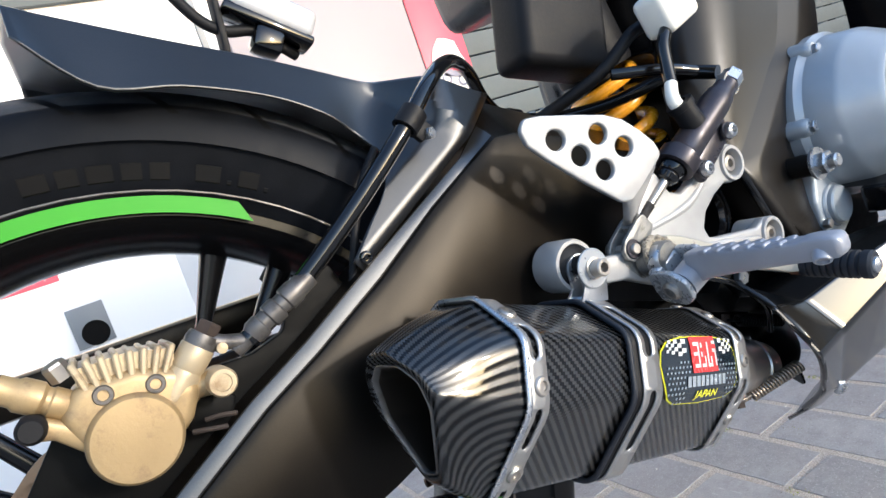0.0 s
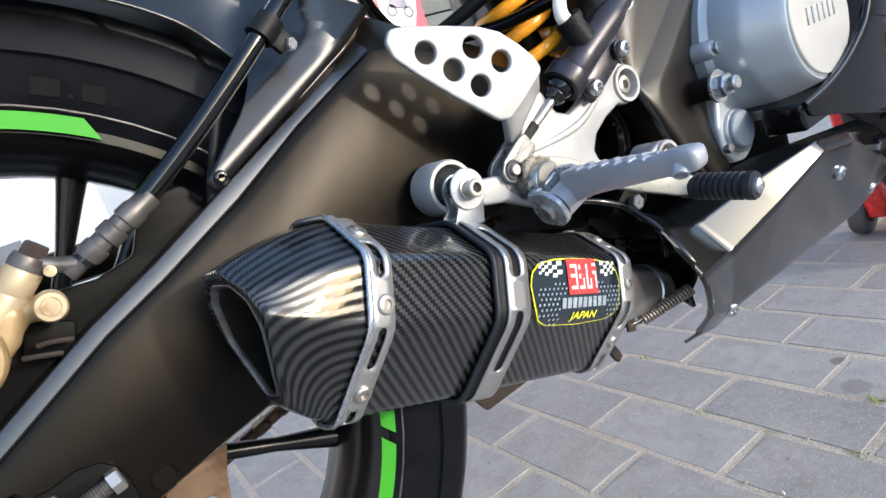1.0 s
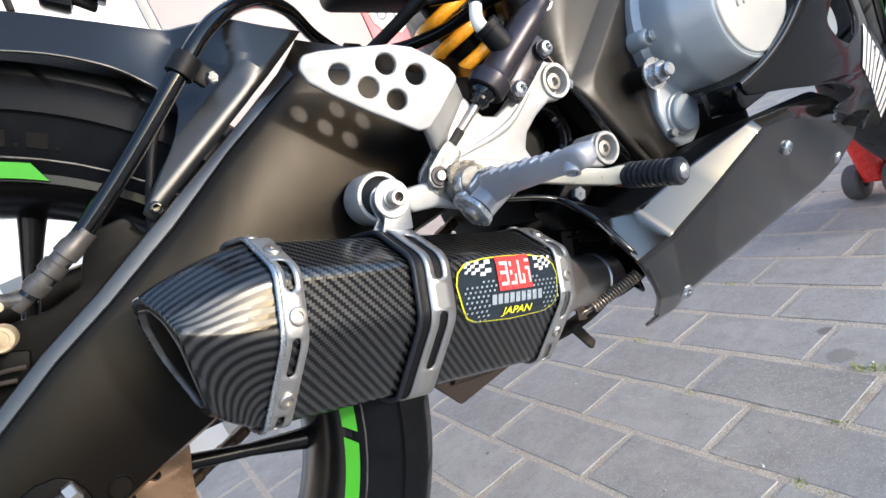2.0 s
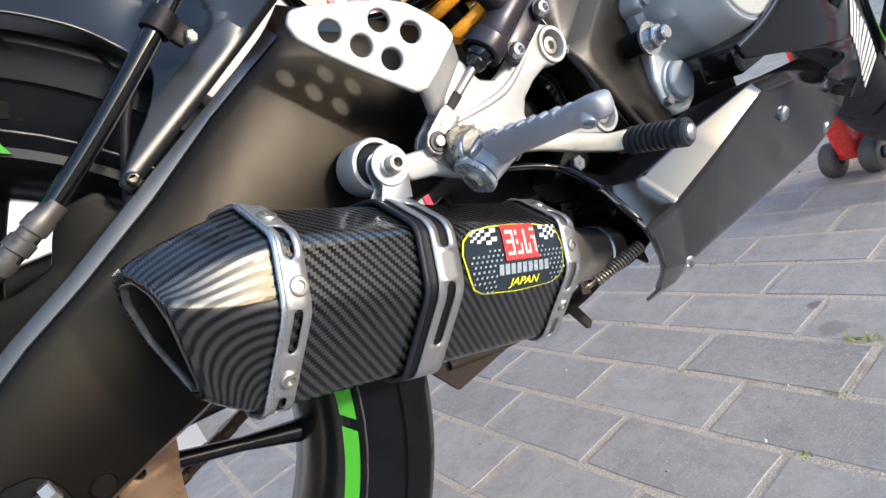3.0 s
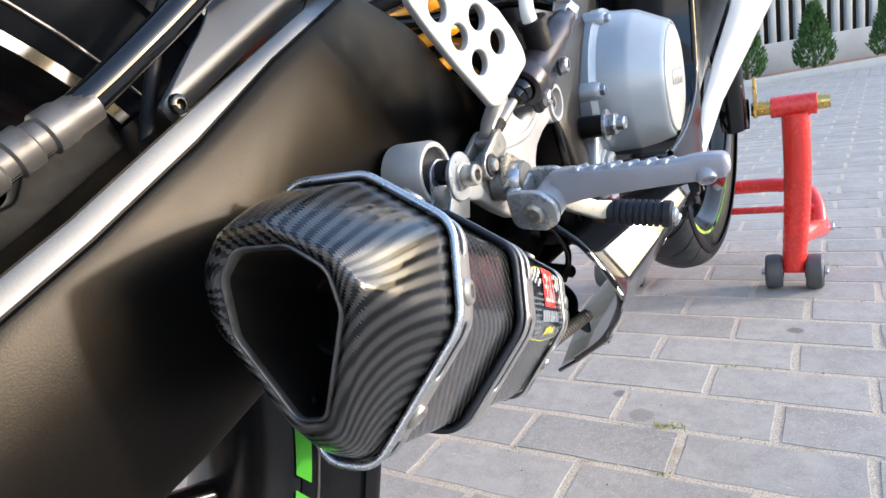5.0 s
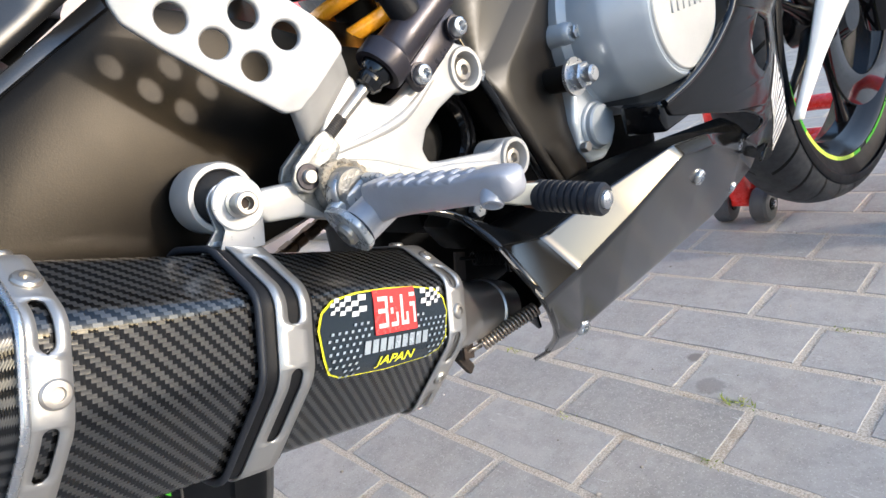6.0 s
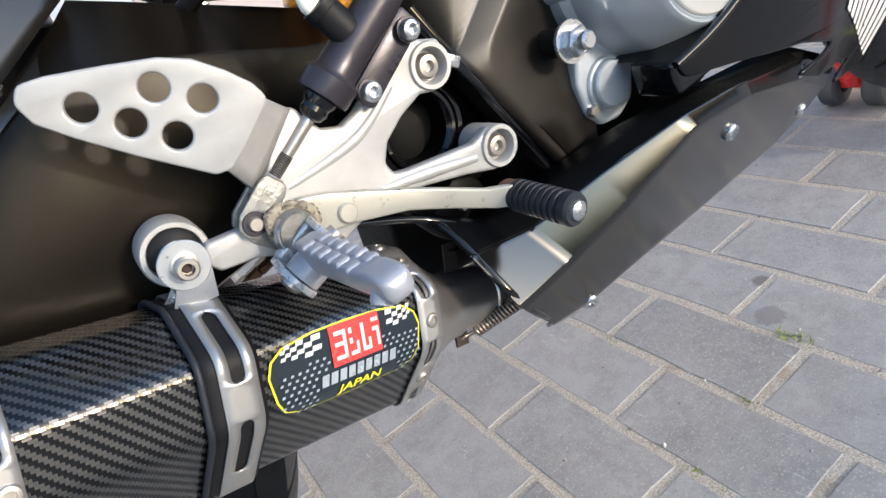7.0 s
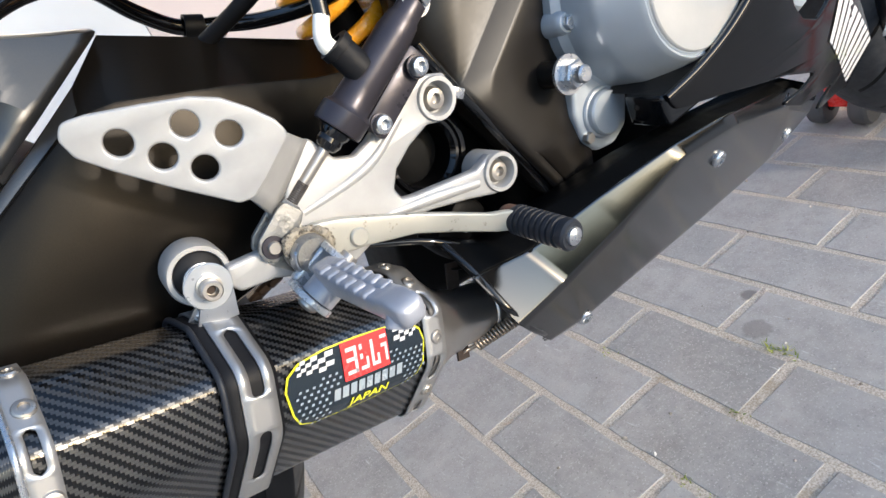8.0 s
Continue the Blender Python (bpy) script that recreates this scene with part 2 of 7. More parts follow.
M = {
    "arm": satin("satin_black_metal", (0.0042, 0.0036, 0.0030), 0.37, 0.0135, 0.8, 5.0, (1.0, 0.90, 0.77)),
    "plastic": surface("black_plastic", (0.0055, 0.0055, 0.0060), 0.30, 0.0, 0.2, 700.0, 0.02, wear=0.05, spec=0.55),
    "gloss": surface("gloss_black", (0.004, 0.004, 0.0045), 0.09, 0.0, 0.2, 200.0, 0.0, coat=0.25, wear=0.03, spec=0.4),
    "frame": surface("black_painted_frame", (0.0075, 0.0062, 0.0050), 0.34, 0.0, 0.15, 500.0, 0.012, wear=0.04, spec=0.24),
    "fairing": surface("satin_black_fairing", (0.0044, 0.0043, 0.0046), 0.19, 0.0, 0.12, 400.0, 0.0, wear=0.03, spec=0.26),
    "pan": satin("satin_black_pan", (0.0060, 0.0058, 0.0056), 0.16, 0.082, 0.90, 5.0, relief=0.006),
    "edge": satin("satin_black_edge", (0.016, 0.016, 0.016), 0.45, 0.085, 0.80, relief=0.05),
    "rim": surface("black_rim_lacquer", (0.0040, 0.0040, 0.0044), 0.22, 0.0, 0.15, 200.0, 0.0, wear=0.05, spec=0.35),
    "hugger": satin("semi_gloss_black_plastic", (0.007, 0.0068, 0.0066), 0.40, 0.066, 0.80, 4.5, relief=0.03),
    "fitting": surface("dull_crimped_metal", (0.105, 0.098, 0.092), 0.42, 0.6, 0.2, 300.0, 0.08, stain=(0.05, 0.04, 0.033)),
    "rubber": surface("black_rubber", (0.007, 0.007, 0.008), 0.55, 0.0, 0.25, 400.0, 0.15, spec=0.2),
    "grip": surface("pedal_rubber", (0.012, 0.014, 0.019), 0.5, 0.0, 0.2, 500.0, 0.1, spec=0.35),
    # near-black: dark parts, and shade painted into gaps, holes and far trees
    "dark": surface("dark_parts_and_shade", (0.0022, 0.0022, 0.0022), 0.5, 0.0, 0.3, 120.0, 0.2, spec=0.08),
    "alu": surface("bead_blasted_aluminium", (0.345, 0.343, 0.337), 0.44, 0.30, 0.07, 900.0, 0.07, wear=0.06),
    "cast": surface("raw_cast_aluminium", (0.29, 0.30, 0.335), 0.42, 0.30, 0.14, 350.0, 0.22, wear=0.1),
    "steel": surface("zinc_plated_steel", (0.50, 0.51, 0.525), 0.28, 0.9, 0.06, 200.0, 0.0, wear=0.04),
    "zinc": surface("bright_zinc_plate", (0.40, 0.415, 0.43), 0.30, 0.5, 0.08, 250.0, 0.03, wear=0.06),
    "inox": surface("brushed_stainless", (0.37, 0.366, 0.358), 0.38, 0.75, 0.06, 120.0, 0.012, wear=0.06),
    "pedal": surface("dirty_pedal_steel", (0.36, 0.348, 0.30), 0.38, 0.4, 0.07, 420.0, 0.06, stain=(0.10, 0.08, 0.055), stained=(0.585, 0.655)),
    "grease": surface("old_chain_grease", (0.235, 0.205, 0.155), 0.45, 0.0, 0.45, 1900.0, 0.7, stain=(0.045, 0.033, 0.018), stained=(0.50, 0.60)),
    "rust": surface("rusty_steel", (0.026, 0.017, 0.012), 0.8, 0.1, 0.4, 300.0, 0.4),
    "rusty": surface("brown_rust", (0.115, 0.050, 0.026), 0.75, 0.1, 0.4, 500.0, 0.5, stain=(0.05, 0.03, 0.02)),
    "greasy": surface("greasy_clevis", (0.235, 0.232, 0.220), 0.34, 0.55, 0.30, 420.0, 0.55, stain=(0.06, 0.050, 0.036)),
    "gold": surface("gold_anodised_caliper", (0.33, 0.235, 0.115), 0.42, 0.4, 0.1, 400.0, 0.12, stain=(0.22, 0.15, 0.08)),
    "goldrib": surface("pale_gold_casting", (0.40, 0.32, 0.20), 0.45, 0.3, 0.12, 400.0, 0.15, stain=(0.22, 0.15, 0.08)),
    "sleeve": surface("sooty_steel_sleeve", (0.036, 0.029, 0.023), 0.40, 0.6, 0.30, 60.0, 0.0, wear=0.06),
    "cone": surface("satin_steel_cone", (0.40, 0.38, 0.355), 0.30, 0.9, 0.12, 40.0, 0.0, wear=0.05),
    "boltsteel": surface("dull_bolt_steel", (0.40, 0.375, 0.34), 0.34, 0.85, 0.1, 300.0, 0.05),
    "springsteel": surface("brown_tarnished_spring", (0.30, 0.25, 0.20), 0.34, 0.85, 0.2, 300.0, 0.05),
    "lens": surface("clear_smoky_lens", (0.45, 0.45, 0.45), 0.15, 0.0, 0.2, 80.0, 0.0, coat=0.5),
    "disc": surface("rusty_brake_disc", (0.21, 0.135, 0.082), 0.42, 0.6, 0.35, 160.0, 0.15, stain=(0.10, 0.055, 0.03)),
    "chain": surface("oily_chain", (0.055, 0.034, 0.02), 0.45, 0.6, 0.4, 250.0, 0.3),
    "silver": surface("silver_engine_paint", (0.345, 0.38, 0.415), 0.33, 0.35, 0.06, 500.0, 0.03, wear=0.05),
    "face": surface("satin_silver_cap", (0.42, 0.42, 0.41), 0.38, 0.4, 0.05, 500.0, 0.03),
    "white": surface("white_gloss_paint", (0.80, 0.79, 0.76), 0.22, 0.0, 0.03, 100.0, 0.0, coat=0.3),
    "nylon": surface("white_nylon", (0.74, 0.72, 0.64), 0.42, 0.0, 0.05, 200.0, 0.0),
    "red": surface("red_powder_coat", (0.72, 0.035, 0.025), 0.26, 0.0, 0.1, 120.0, 0.02, coat=0.3),
    "brass": surface("brass", (0.68, 0.47, 0.16), 0.28, 0.95, 0.1, 200.0, 0.05),
    "caster": surface("grey_caster_rubber", (0.075, 0.075, 0.078), 0.6, 0.0, 0.2, 200.0, 0.1),
    "orange": surface("yellow_spring_paint", (0.85, 0.36, 0.01), 0.28, 0.0, 0.08, 200.0, 0.0, coat=0.3),
    "green": surface("green_rim_tape", (0.050, 0.27, 0.014), 0.42, 0.0, 0.06, 200.0, 0.0, spec=0.25),
    "yellowtape": surface("yellow_green_tape", (0.42, 0.55, 0.05), 0.4, 0.0, 0.05, 200.0, 0.0),
    "carbon": carbon("carbon_twill"),
    "tyre": tyre_mat(),
    "tyre_mark": surface("moulded_rubber", (0.0068, 0.0064, 0.0060), 0.48, 0.0, 0.1, 200.0, 0.0, spec=0.15),
    "grit": leaf_mat("stone_grit", (0.16, 0.13, 0.09), (0.62, 0.58, 0.52)),
    "paver": paver_mat(),
    "sand": sand_mat(),
    "d_black": surface("decal_black", (0.010, 0.016, 0.022), 0.12, 0.0, 0.1, 300.0, 0.0, coat=0.6),
    "d_yellow": surface("decal_yellow", (0.66, 0.64, 0.02), 0.25, 0.0, 0.05, 300.0, 0.0),
    "d_red": surface("decal_red", (0.74, 0.045, 0.04), 0.25, 0.0, 0.05, 300.0, 0.0),
    "d_grey": surface("decal_silver", (0.32, 0.36, 0.39), 0.28, 0.3, 0.05, 300.0, 0.0),
    "d_white": surface("decal_white", (0.56, 0.56, 0.54), 0.28, 0.0, 0.05, 300.0, 0.0),
    "wall": surface("white_render_wall", (0.82, 0.81, 0.79), 0.85, 0.0, 0.04, 30.0, 0.2),
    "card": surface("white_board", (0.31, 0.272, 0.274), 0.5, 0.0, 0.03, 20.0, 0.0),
    "pink": surface("red_print", (0.72, 0.06, 0.09), 0.45, 0.0, 0.05, 20.0, 0.0),
    "print": surface("dark_print", (0.14, 0.14, 0.20), 0.45, 0.0, 0.3, 60.0, 0.0),
    "slat": surface("grey_painted_planks", (0.085, 0.100, 0.104), 0.7, 0.0, 0.15, 40.0, 0.3),
    "concrete": surface("fence_concrete", (0.36, 0.36, 0.35), 0.85, 0.0, 0.12, 40.0, 0.4),
    "soil": surface("bark_mulch", (0.20, 0.115, 0.075), 0.95, 0.0, 0.4, 60.0, 1.0),
    "master": surface("dark_anodised_grey", (0.040, 0.036, 0.043), 0.33, 0.5, 0.15, 300.0, 0.1),
    "far_leaf": surface("clipped_hedge", (0.030, 0.055, 0.018), 0.8, 0.0, 0.5, 60.0, 1.0),
    "leaf": leaf_mat("thuja_green", (0.020, 0.060, 0.012), (0.085, 0.165, 0.035)),
    "grass": leaf_mat("moss_green", (0.14, 0.19, 0.015), (0.42, 0.43, 0.06)),
    "bark": surface("bark", (0.12, 0.08, 0.05), 0.9, 0.0, 0.3, 80.0, 0.6),
    "grey": surface("grey_socket", (0.20, 0.21, 0.22), 0.5, 0.0, 0.08, 100.0, 0.0),
}


# ---------------------------------------------------------------- mesh tools
def mesh_of(verts, faces, smooth=True, angle=35.0):
    me = bpy.data.meshes.new("mesh")
    me.from_pydata([tuple(q) for q in verts], [], faces)
    me.update()
    return finish(me, smooth, angle)


def finish(me, smooth=True, angle=35.0):
    bm = bmesh.new()
    bm.from_mesh(me)
    bmesh.ops.recalc_face_normals(bm, faces=bm.faces)
    bm.to_mesh(me)
    bm.free()
    if smooth:
        me.polygons.foreach_set("use_smooth", [True] * len(me.polygons))
        me.set_sharp_from_angle(angle=radians(angle))
    me.update()
    return me


def join(meshes):
    verts, faces = [], []
    for me in meshes:
        n = len(verts)
        verts += [v.co.copy() for v in me.vertices]
        faces += [[i + n for i in p.vertices] for p in me.polygons]
        bpy.data.meshes.remove(me)
    return mesh_of(verts, faces)


def thing(name, at, label, category, group="", kind=""):
    ob = new(name)
    ob.location = at
    ob.empty_display_size = 0.05
    return tagged(ob, label, category, group, kind)


def part(name, me, mat, parent=None, label=""):
    ob = new(name, me)
    if me.users > 0 and not me.materials:
        me.materials.append(M[mat])
    if parent is not None:
        ob.parent = parent
        if parent.type == "EMPTY":
            ob.matrix_parent_inverse = Matrix.Translation(parent.location).inverted()
    return tagged(ob, label)


def frame_of(axis, up=(0, 0, 1)):
    """A rotation whose z is axis."""
    z = Vector(axis).normalized()
    u = Vector(up)
    if abs(z.dot(u)) > 0.98:
        u = Vector((1, 0, 0))
    x = u.cross(z).normalized()
    y = z.cross(x)
    return Matrix((x, y, z)).transposed().to_4x4()


def lathe(profile, at=(0, 0, 0), axis=(0, 0, 1), seg=32, angle=35.0, uv=None):
    """profile: (radius, height along axis) from one end to the other."""
    m = Matrix.Translation(at) @ frame_of(axis)
    verts, rings = [], []
    for r, h in profile:
        if r < 1e-6:
            rings.append([len(verts)] * seg)
            verts.append(m @ Vector((0, 0, h)))
        else:
            rings.append(list(range(len(verts), len(verts) + seg)))
            verts += [m @ Vector((r * math.cos(2 * math.pi * k / seg), r * math.sin(2 * math.pi * k / seg), h)) for k in range(seg)]
    faces = []
    for a, b in zip(rings, rings[1:]):
        for k in range(seg):
            f = [a[k], a[(k + 1) % seg], b[(k + 1) % seg], b[k]]
            f = [q for n, q in enumerate(f) if q not in f[:n]]
            if len(f) > 2:
                faces.append(f)
    return mesh_of(verts, faces, True, angle)


def spline(pts, per=8, closed=False):
    """Catmull-Rom through the points."""
    p = [Vector(q) for q in pts]
    n = len(p)
    out = []
    for i in range(n if closed else n - 1):
        if closed:
            a, b, c, d = p[i - 1], p[i], p[(i + 1) % n], p[(i + 2) % n]
        else:
            a, b, c, d = p[max(i - 1, 0)], p[i], p[i + 1], p[min(i + 2, n - 1)]
        for k in range(per):
            t = k / per
            out.append(0.5 * ((2 * b) + (c - a) * t + (2 * a - 5 * b + 4 * c - d) * t * t + (3 * b - a - 3 * c + d) * t ** 3))
    if not closed:
        out.append(p[-1])
    return out


def tube(pts, radius, per=8, seg=12, smooth_path=True, flat=1.0):
    """A round bar along a smooth path; radius: one number or one for each point given."""
    path = spline(pts, per) if smooth_path else [Vector(q) for q in pts]
    n = len(path)
    rad = [radius] * n if isinstance(radius, (int, float)) else [float(np.interp(i * (len(radius) - 1) / (n - 1), range(len(radius)), radius)) for i in range(n)]
    tan = [(path[min(i + 1, n - 1)] - path[max(i - 1, 0)]).normalized() for i in range(n)]
    up = Vector((0, 0, 1)) if abs(tan[0].z) < 0.9 else Vector((0, 1, 0))
    x = up.cross(tan[0]).normalized()
    verts, faces = [], []
    for i in range(n):
        x = (x - tan[i] * x.dot(tan[i])).normalized()
        y = tan[i].cross(x)
        verts += [path[i] + rad[i] * (x * math.cos(a) + y * flat * math.sin(a)) for a in (2 * math.pi * k / seg for k in range(seg))]
    for i in range(n - 1):
        for k in range(seg):
            faces.append([i * seg + k, i * seg + (k + 1) % seg, (i + 1) * seg + (k + 1) % seg, (i + 1) * seg + k])
    faces.append(list(range(seg)))
    faces.append(list(range((n - 1) * seg, n * seg)))
    return mesh_of(verts, faces, True, 50.0)


def fillet(pts, r, per=5):
    """A closed outline with rounded corners; r: one radius or one for each corner."""
    n = len(pts)
    out = []
    for i in range(n):
        p, a, b = Vector(pts[i]), Vector(pts[i - 1]), Vector(pts[(i + 1) % n])
        rr = r[i] if isinstance(r, (list, tuple)) else r
        u, v = (a - p), (b - p)
        lim = 0.48 * min(u.length, v.length)
        ang = u.angle(v)
        if rr <= 0 or ang > 3.0:
            out.append(p)
            continue
        d = min(lim, rr / math.tan(ang / 2))
        s, e = p + u.normalized() * d, p + v.normalized() * d
        for k in range(per + 1):
            t = k / per
            out.append((1 - t) ** 2 * s + 2 * t * (1 - t) * p + t * t * e)
    return out


def circle(c, r, n=24):
    return [Vector((c[0] + r * math.cos(2 * math.pi * k / n), c[1] + r * math.sin(2 * math.pi * k / n))) for k in range(n)]


def plate(loops, thick, m, bev=0.001, res=2, warp=None, cuts=0):
    """A flat piece with holes and rounded rims: loops are outlines in x, y; the piece is centred on z = 0 of m."""
    cu = bpy.data.curves.new("outline", "CURVE")
    cu.dimensions, cu.fill_mode = "2D", "BOTH"
    cu.bevel_depth, cu.bevel_resolution, cu.offset = bev, res, -bev
    cu.extrude = max(0.00005, thick / 2 - bev)
    for loop in loops:
        sp = cu.splines.new("POLY")
        sp.points.add(len(loop) - 1)
        for q, pt in zip(loop, sp.points):
            pt.co = (q[0], q[1], 0, 1)
        sp.use_cyclic_u = True
    ob = bpy.data.objects.new("outline", cu)
    me = bpy.data.meshes.new_from_object(ob)
    bpy.data.objects.remove(ob)
    bpy.data.curves.remove(cu)
    bm = bmesh.new()
    bm.from_mesh(me)
    bmesh.ops.remove_doubles(bm, verts=bm.verts, dist=1e-6)
    if cuts:
        bmesh.ops.subdivide_edges(bm, edges=[e for e in bm.edges if e.calc_length() > 0.012], cuts=cuts, use_grid_fill=True)
        bmesh.ops.triangulate(bm, faces=bm.faces)
    if warp:
        for v in bm.verts:
            v.co = warp(v.co)
    bm.transform(m)
    bm.to_mesh(me)
    bm.free()
    return finish(me, True, 40.0)


def even(ob):
    """Normals that follow the large faces, so that flats stay flat beside small bevels."""
    mod = ob.modifiers.new("even_normals", "WEIGHTED_NORMAL")
    mod.keep_sharp = True
    mod.weight = 80
    return ob


def side(y):
    """A sheet upright along the motorcycle: x forward, y up, z outward to its right."""
    return Matrix(((1, 0, 0, 0), (0, 0, -1, y), (0, 1, 0, 0), (0, 0, 0, 1)))


def loft(rings, closed=True, cap0=False, cap1=False, angle=35.0):
    n = len(rings[0])
    verts = [q for r in rings for q in r]
    faces = []
    for i in range(len(rings) - 1):
        for k in range(n if closed else n - 1):
            faces.append([i * n + k, i * n + (k + 1) % n, (i + 1) * n + (k + 1) % n, (i + 1) * n + k])
    if cap0:
        faces.append(list(range(n)))
    if cap1:
        faces.append(list(range((len(rings) - 1) * n, len(rings) * n)))
    return mesh_of(verts, faces, True, angle)


def block(size, m, bev=0.002, seg=2):
    bm = bmesh.new()
    bmesh.ops.create_cube(bm, size=1.0)
    bmesh.ops.scale(bm, vec=size, verts=bm.verts)
    if bev:
        bmesh.ops.bevel(bm, geom=bm.edges[:], offset=bev, segments=seg, affect="EDGES", profile=0.5)
    bm.transform(m)
    me = bpy.data.meshes.new("block")
    bm.to_mesh(me)
    bm.free()
    return finish(me, True, 40.0)


def thicken(ob, t, offset=-1.0):
    mod = ob.modifiers.new("thickness", "SOLIDIFY")
    mod.thickness, mod.offset = t, offset
    return ob


def cap_screw(at, axis, r, h):
    """A button head with a hexagon socket."""
    head = lathe([(r, 0), (r, 0.45 * h), (0.86 * r, 0.85 * h), (0.62 * r, h), (0.50 * r, h), (0.46 * r, 0.35 * h), (0, 0.3 * h)], at, axis, 24, 30.0)
    return head


def hexagon(at, axis, r, h, seg=6):
    return lathe([(0, 0), (r, 0), (r, 0.85 * h), (0.88 * r, h), (0, h)], at, axis, seg, 20.0)


def helix(a, b, radius, wire, turns, per_turn=14):
    a, b = Vector(a), Vector(b)
    m = frame_of(b - a)
    n = int(turns * per_turn)
    return tube([a + (b - a) * i / n + (m @ Vector((radius * math.cos(2 * math.pi * i / per_turn), radius * math.sin(2 * math.pi * i / per_turn), 0))) for i in range(n + 1)], wire, 1, 8, False)


# ---------------------------------------------------------------- ground and distance
GRID = Matrix.Translation((0.7545, -0.058, 0)) @ Matrix.Rotation(radians(-2.3), 4, "Z")
PITCH_X, PITCH_Y = 0.1028, 0.2110


def build_ground():
    s = 60.0
    me = mesh_of([(-s, -s, -0.0030), (s, -s, -0.0030), (s, s, -0.0030), (-s, s, -0.0030)], [[0, 1, 2, 3]], False)
    return tagged(part("ground", me, "paver"), "grey concrete yard beyond the paving stones", "ground", kind="structure")


# ---------------------------------------------------------------- motorcycle
bike = thing("motorcycle", (0.74, -0.05, 0.0), "black sports motorcycle with carbon exhaust, lifted on paddock stands", "motorcycle")
YAW = radians(-5.0)
REAR = Matrix.Translation((0.085, 0.013, 0.359)) @ Matrix.Rotation(YAW, 4, "Z")
FRONT = Matrix.Translation((1.40, -0.112, 0.361)) @ Matrix.Rotation(YAW, 4, "Z")


def tyre_mesh(m, radius, half, rim):
    """Round the y axis of m."""
    prof = [(rim - 0.004, -0.75), (rim + 0.012, -0.86), (rim + 0.035, -0.97), (radius - 0.045, -1.0), (radius - 0.026, -0.93), (radius - 0.013, -0.74), (radius - 0.0045, -0.45), (radius, 0.0)]
    prof = prof + [(r, -w) for r, w in prof[-2::-1]]
    pts = spline([(r, w * half, 0) for r, w in prof], 4)
    seg = 120
    verts, faces, uvs = [], [], []
    arc = [0.0]
    for a, b in zip(pts, pts[1:]):
        arc.append(arc[-1] + (b - a).length)
    mid = arc[-1] / 2
    for k in range(seg):
        a = 2 * math.pi * k / seg
        verts += [m @ Vector((p.x * math.cos(a), p.y, p.x * math.sin(a))) for p in pts]
    n = len(pts)
    for k in range(seg):
        for i in range(n - 1):
            q = (k + 1) % seg
            faces.append([k * n + i, q * n + i, q * n + i + 1, k * n + i + 1])
            uvs += [(k * 2 * math.pi * radius / seg, arc[i] - mid), ((k + 1) * 2 * math.pi * radius / seg, arc[i] - mid), ((k + 1) * 2 * math.pi * radius / seg, arc[i + 1] - mid), (k * 2 * math.pi * radius / seg, arc[i + 1] - mid)]
    me = bpy.data.meshes.new("tyre")
    me.from_pydata([tuple(v) for v in verts], [], faces)
    layer = me.uv_layers.new(name="UVMap")
    for i, q in enumerate(uvs):
        layer.data[i].uv = q
    me.polygons.foreach_set("use_smooth", [True] * len(me.polygons))
    me.update()
    return me


def ring_strip(m, r0, r1, y, a0, a1, n=40, slant=0.0):
    """A flat band on a wheel's flank between two angles (degrees)."""
    verts, faces = [], []
    for i in range(n + 1):
        for r, s in ((r0, 0.0), (r1, slant)):
            a = radians(a0 + (a1 - a0) * i / n + s)
            verts.append(m @ Vector((r * math.cos(a), y, r * math.sin(a))))
    for i in range(n):
        faces.append([2 * i, 2 * i + 1, 2 * i + 3, 2 * i + 2])
    return mesh_of(verts, faces)


def flank_mark(m, r0, r1, a0, a1):
    """A low moulded bar on the tyre's flank."""
    rings = []
    for i in range(5):
        a = radians(a0 + (a1 - a0) * i / 4)
        row = []
        for r, up in ((r0 - 0.001, -0.0006), (r0, 0.0007), (r1, 0.0007), (r1 + 0.001, -0.0006)):
            y = -0.0602 - 0.0077 * (r - 0.247) / 0.023 - up
            row.append(m @ Vector((r * math.cos(a), y, r * math.sin(a))))
        rings.append(row)
    return loft(rings, False)


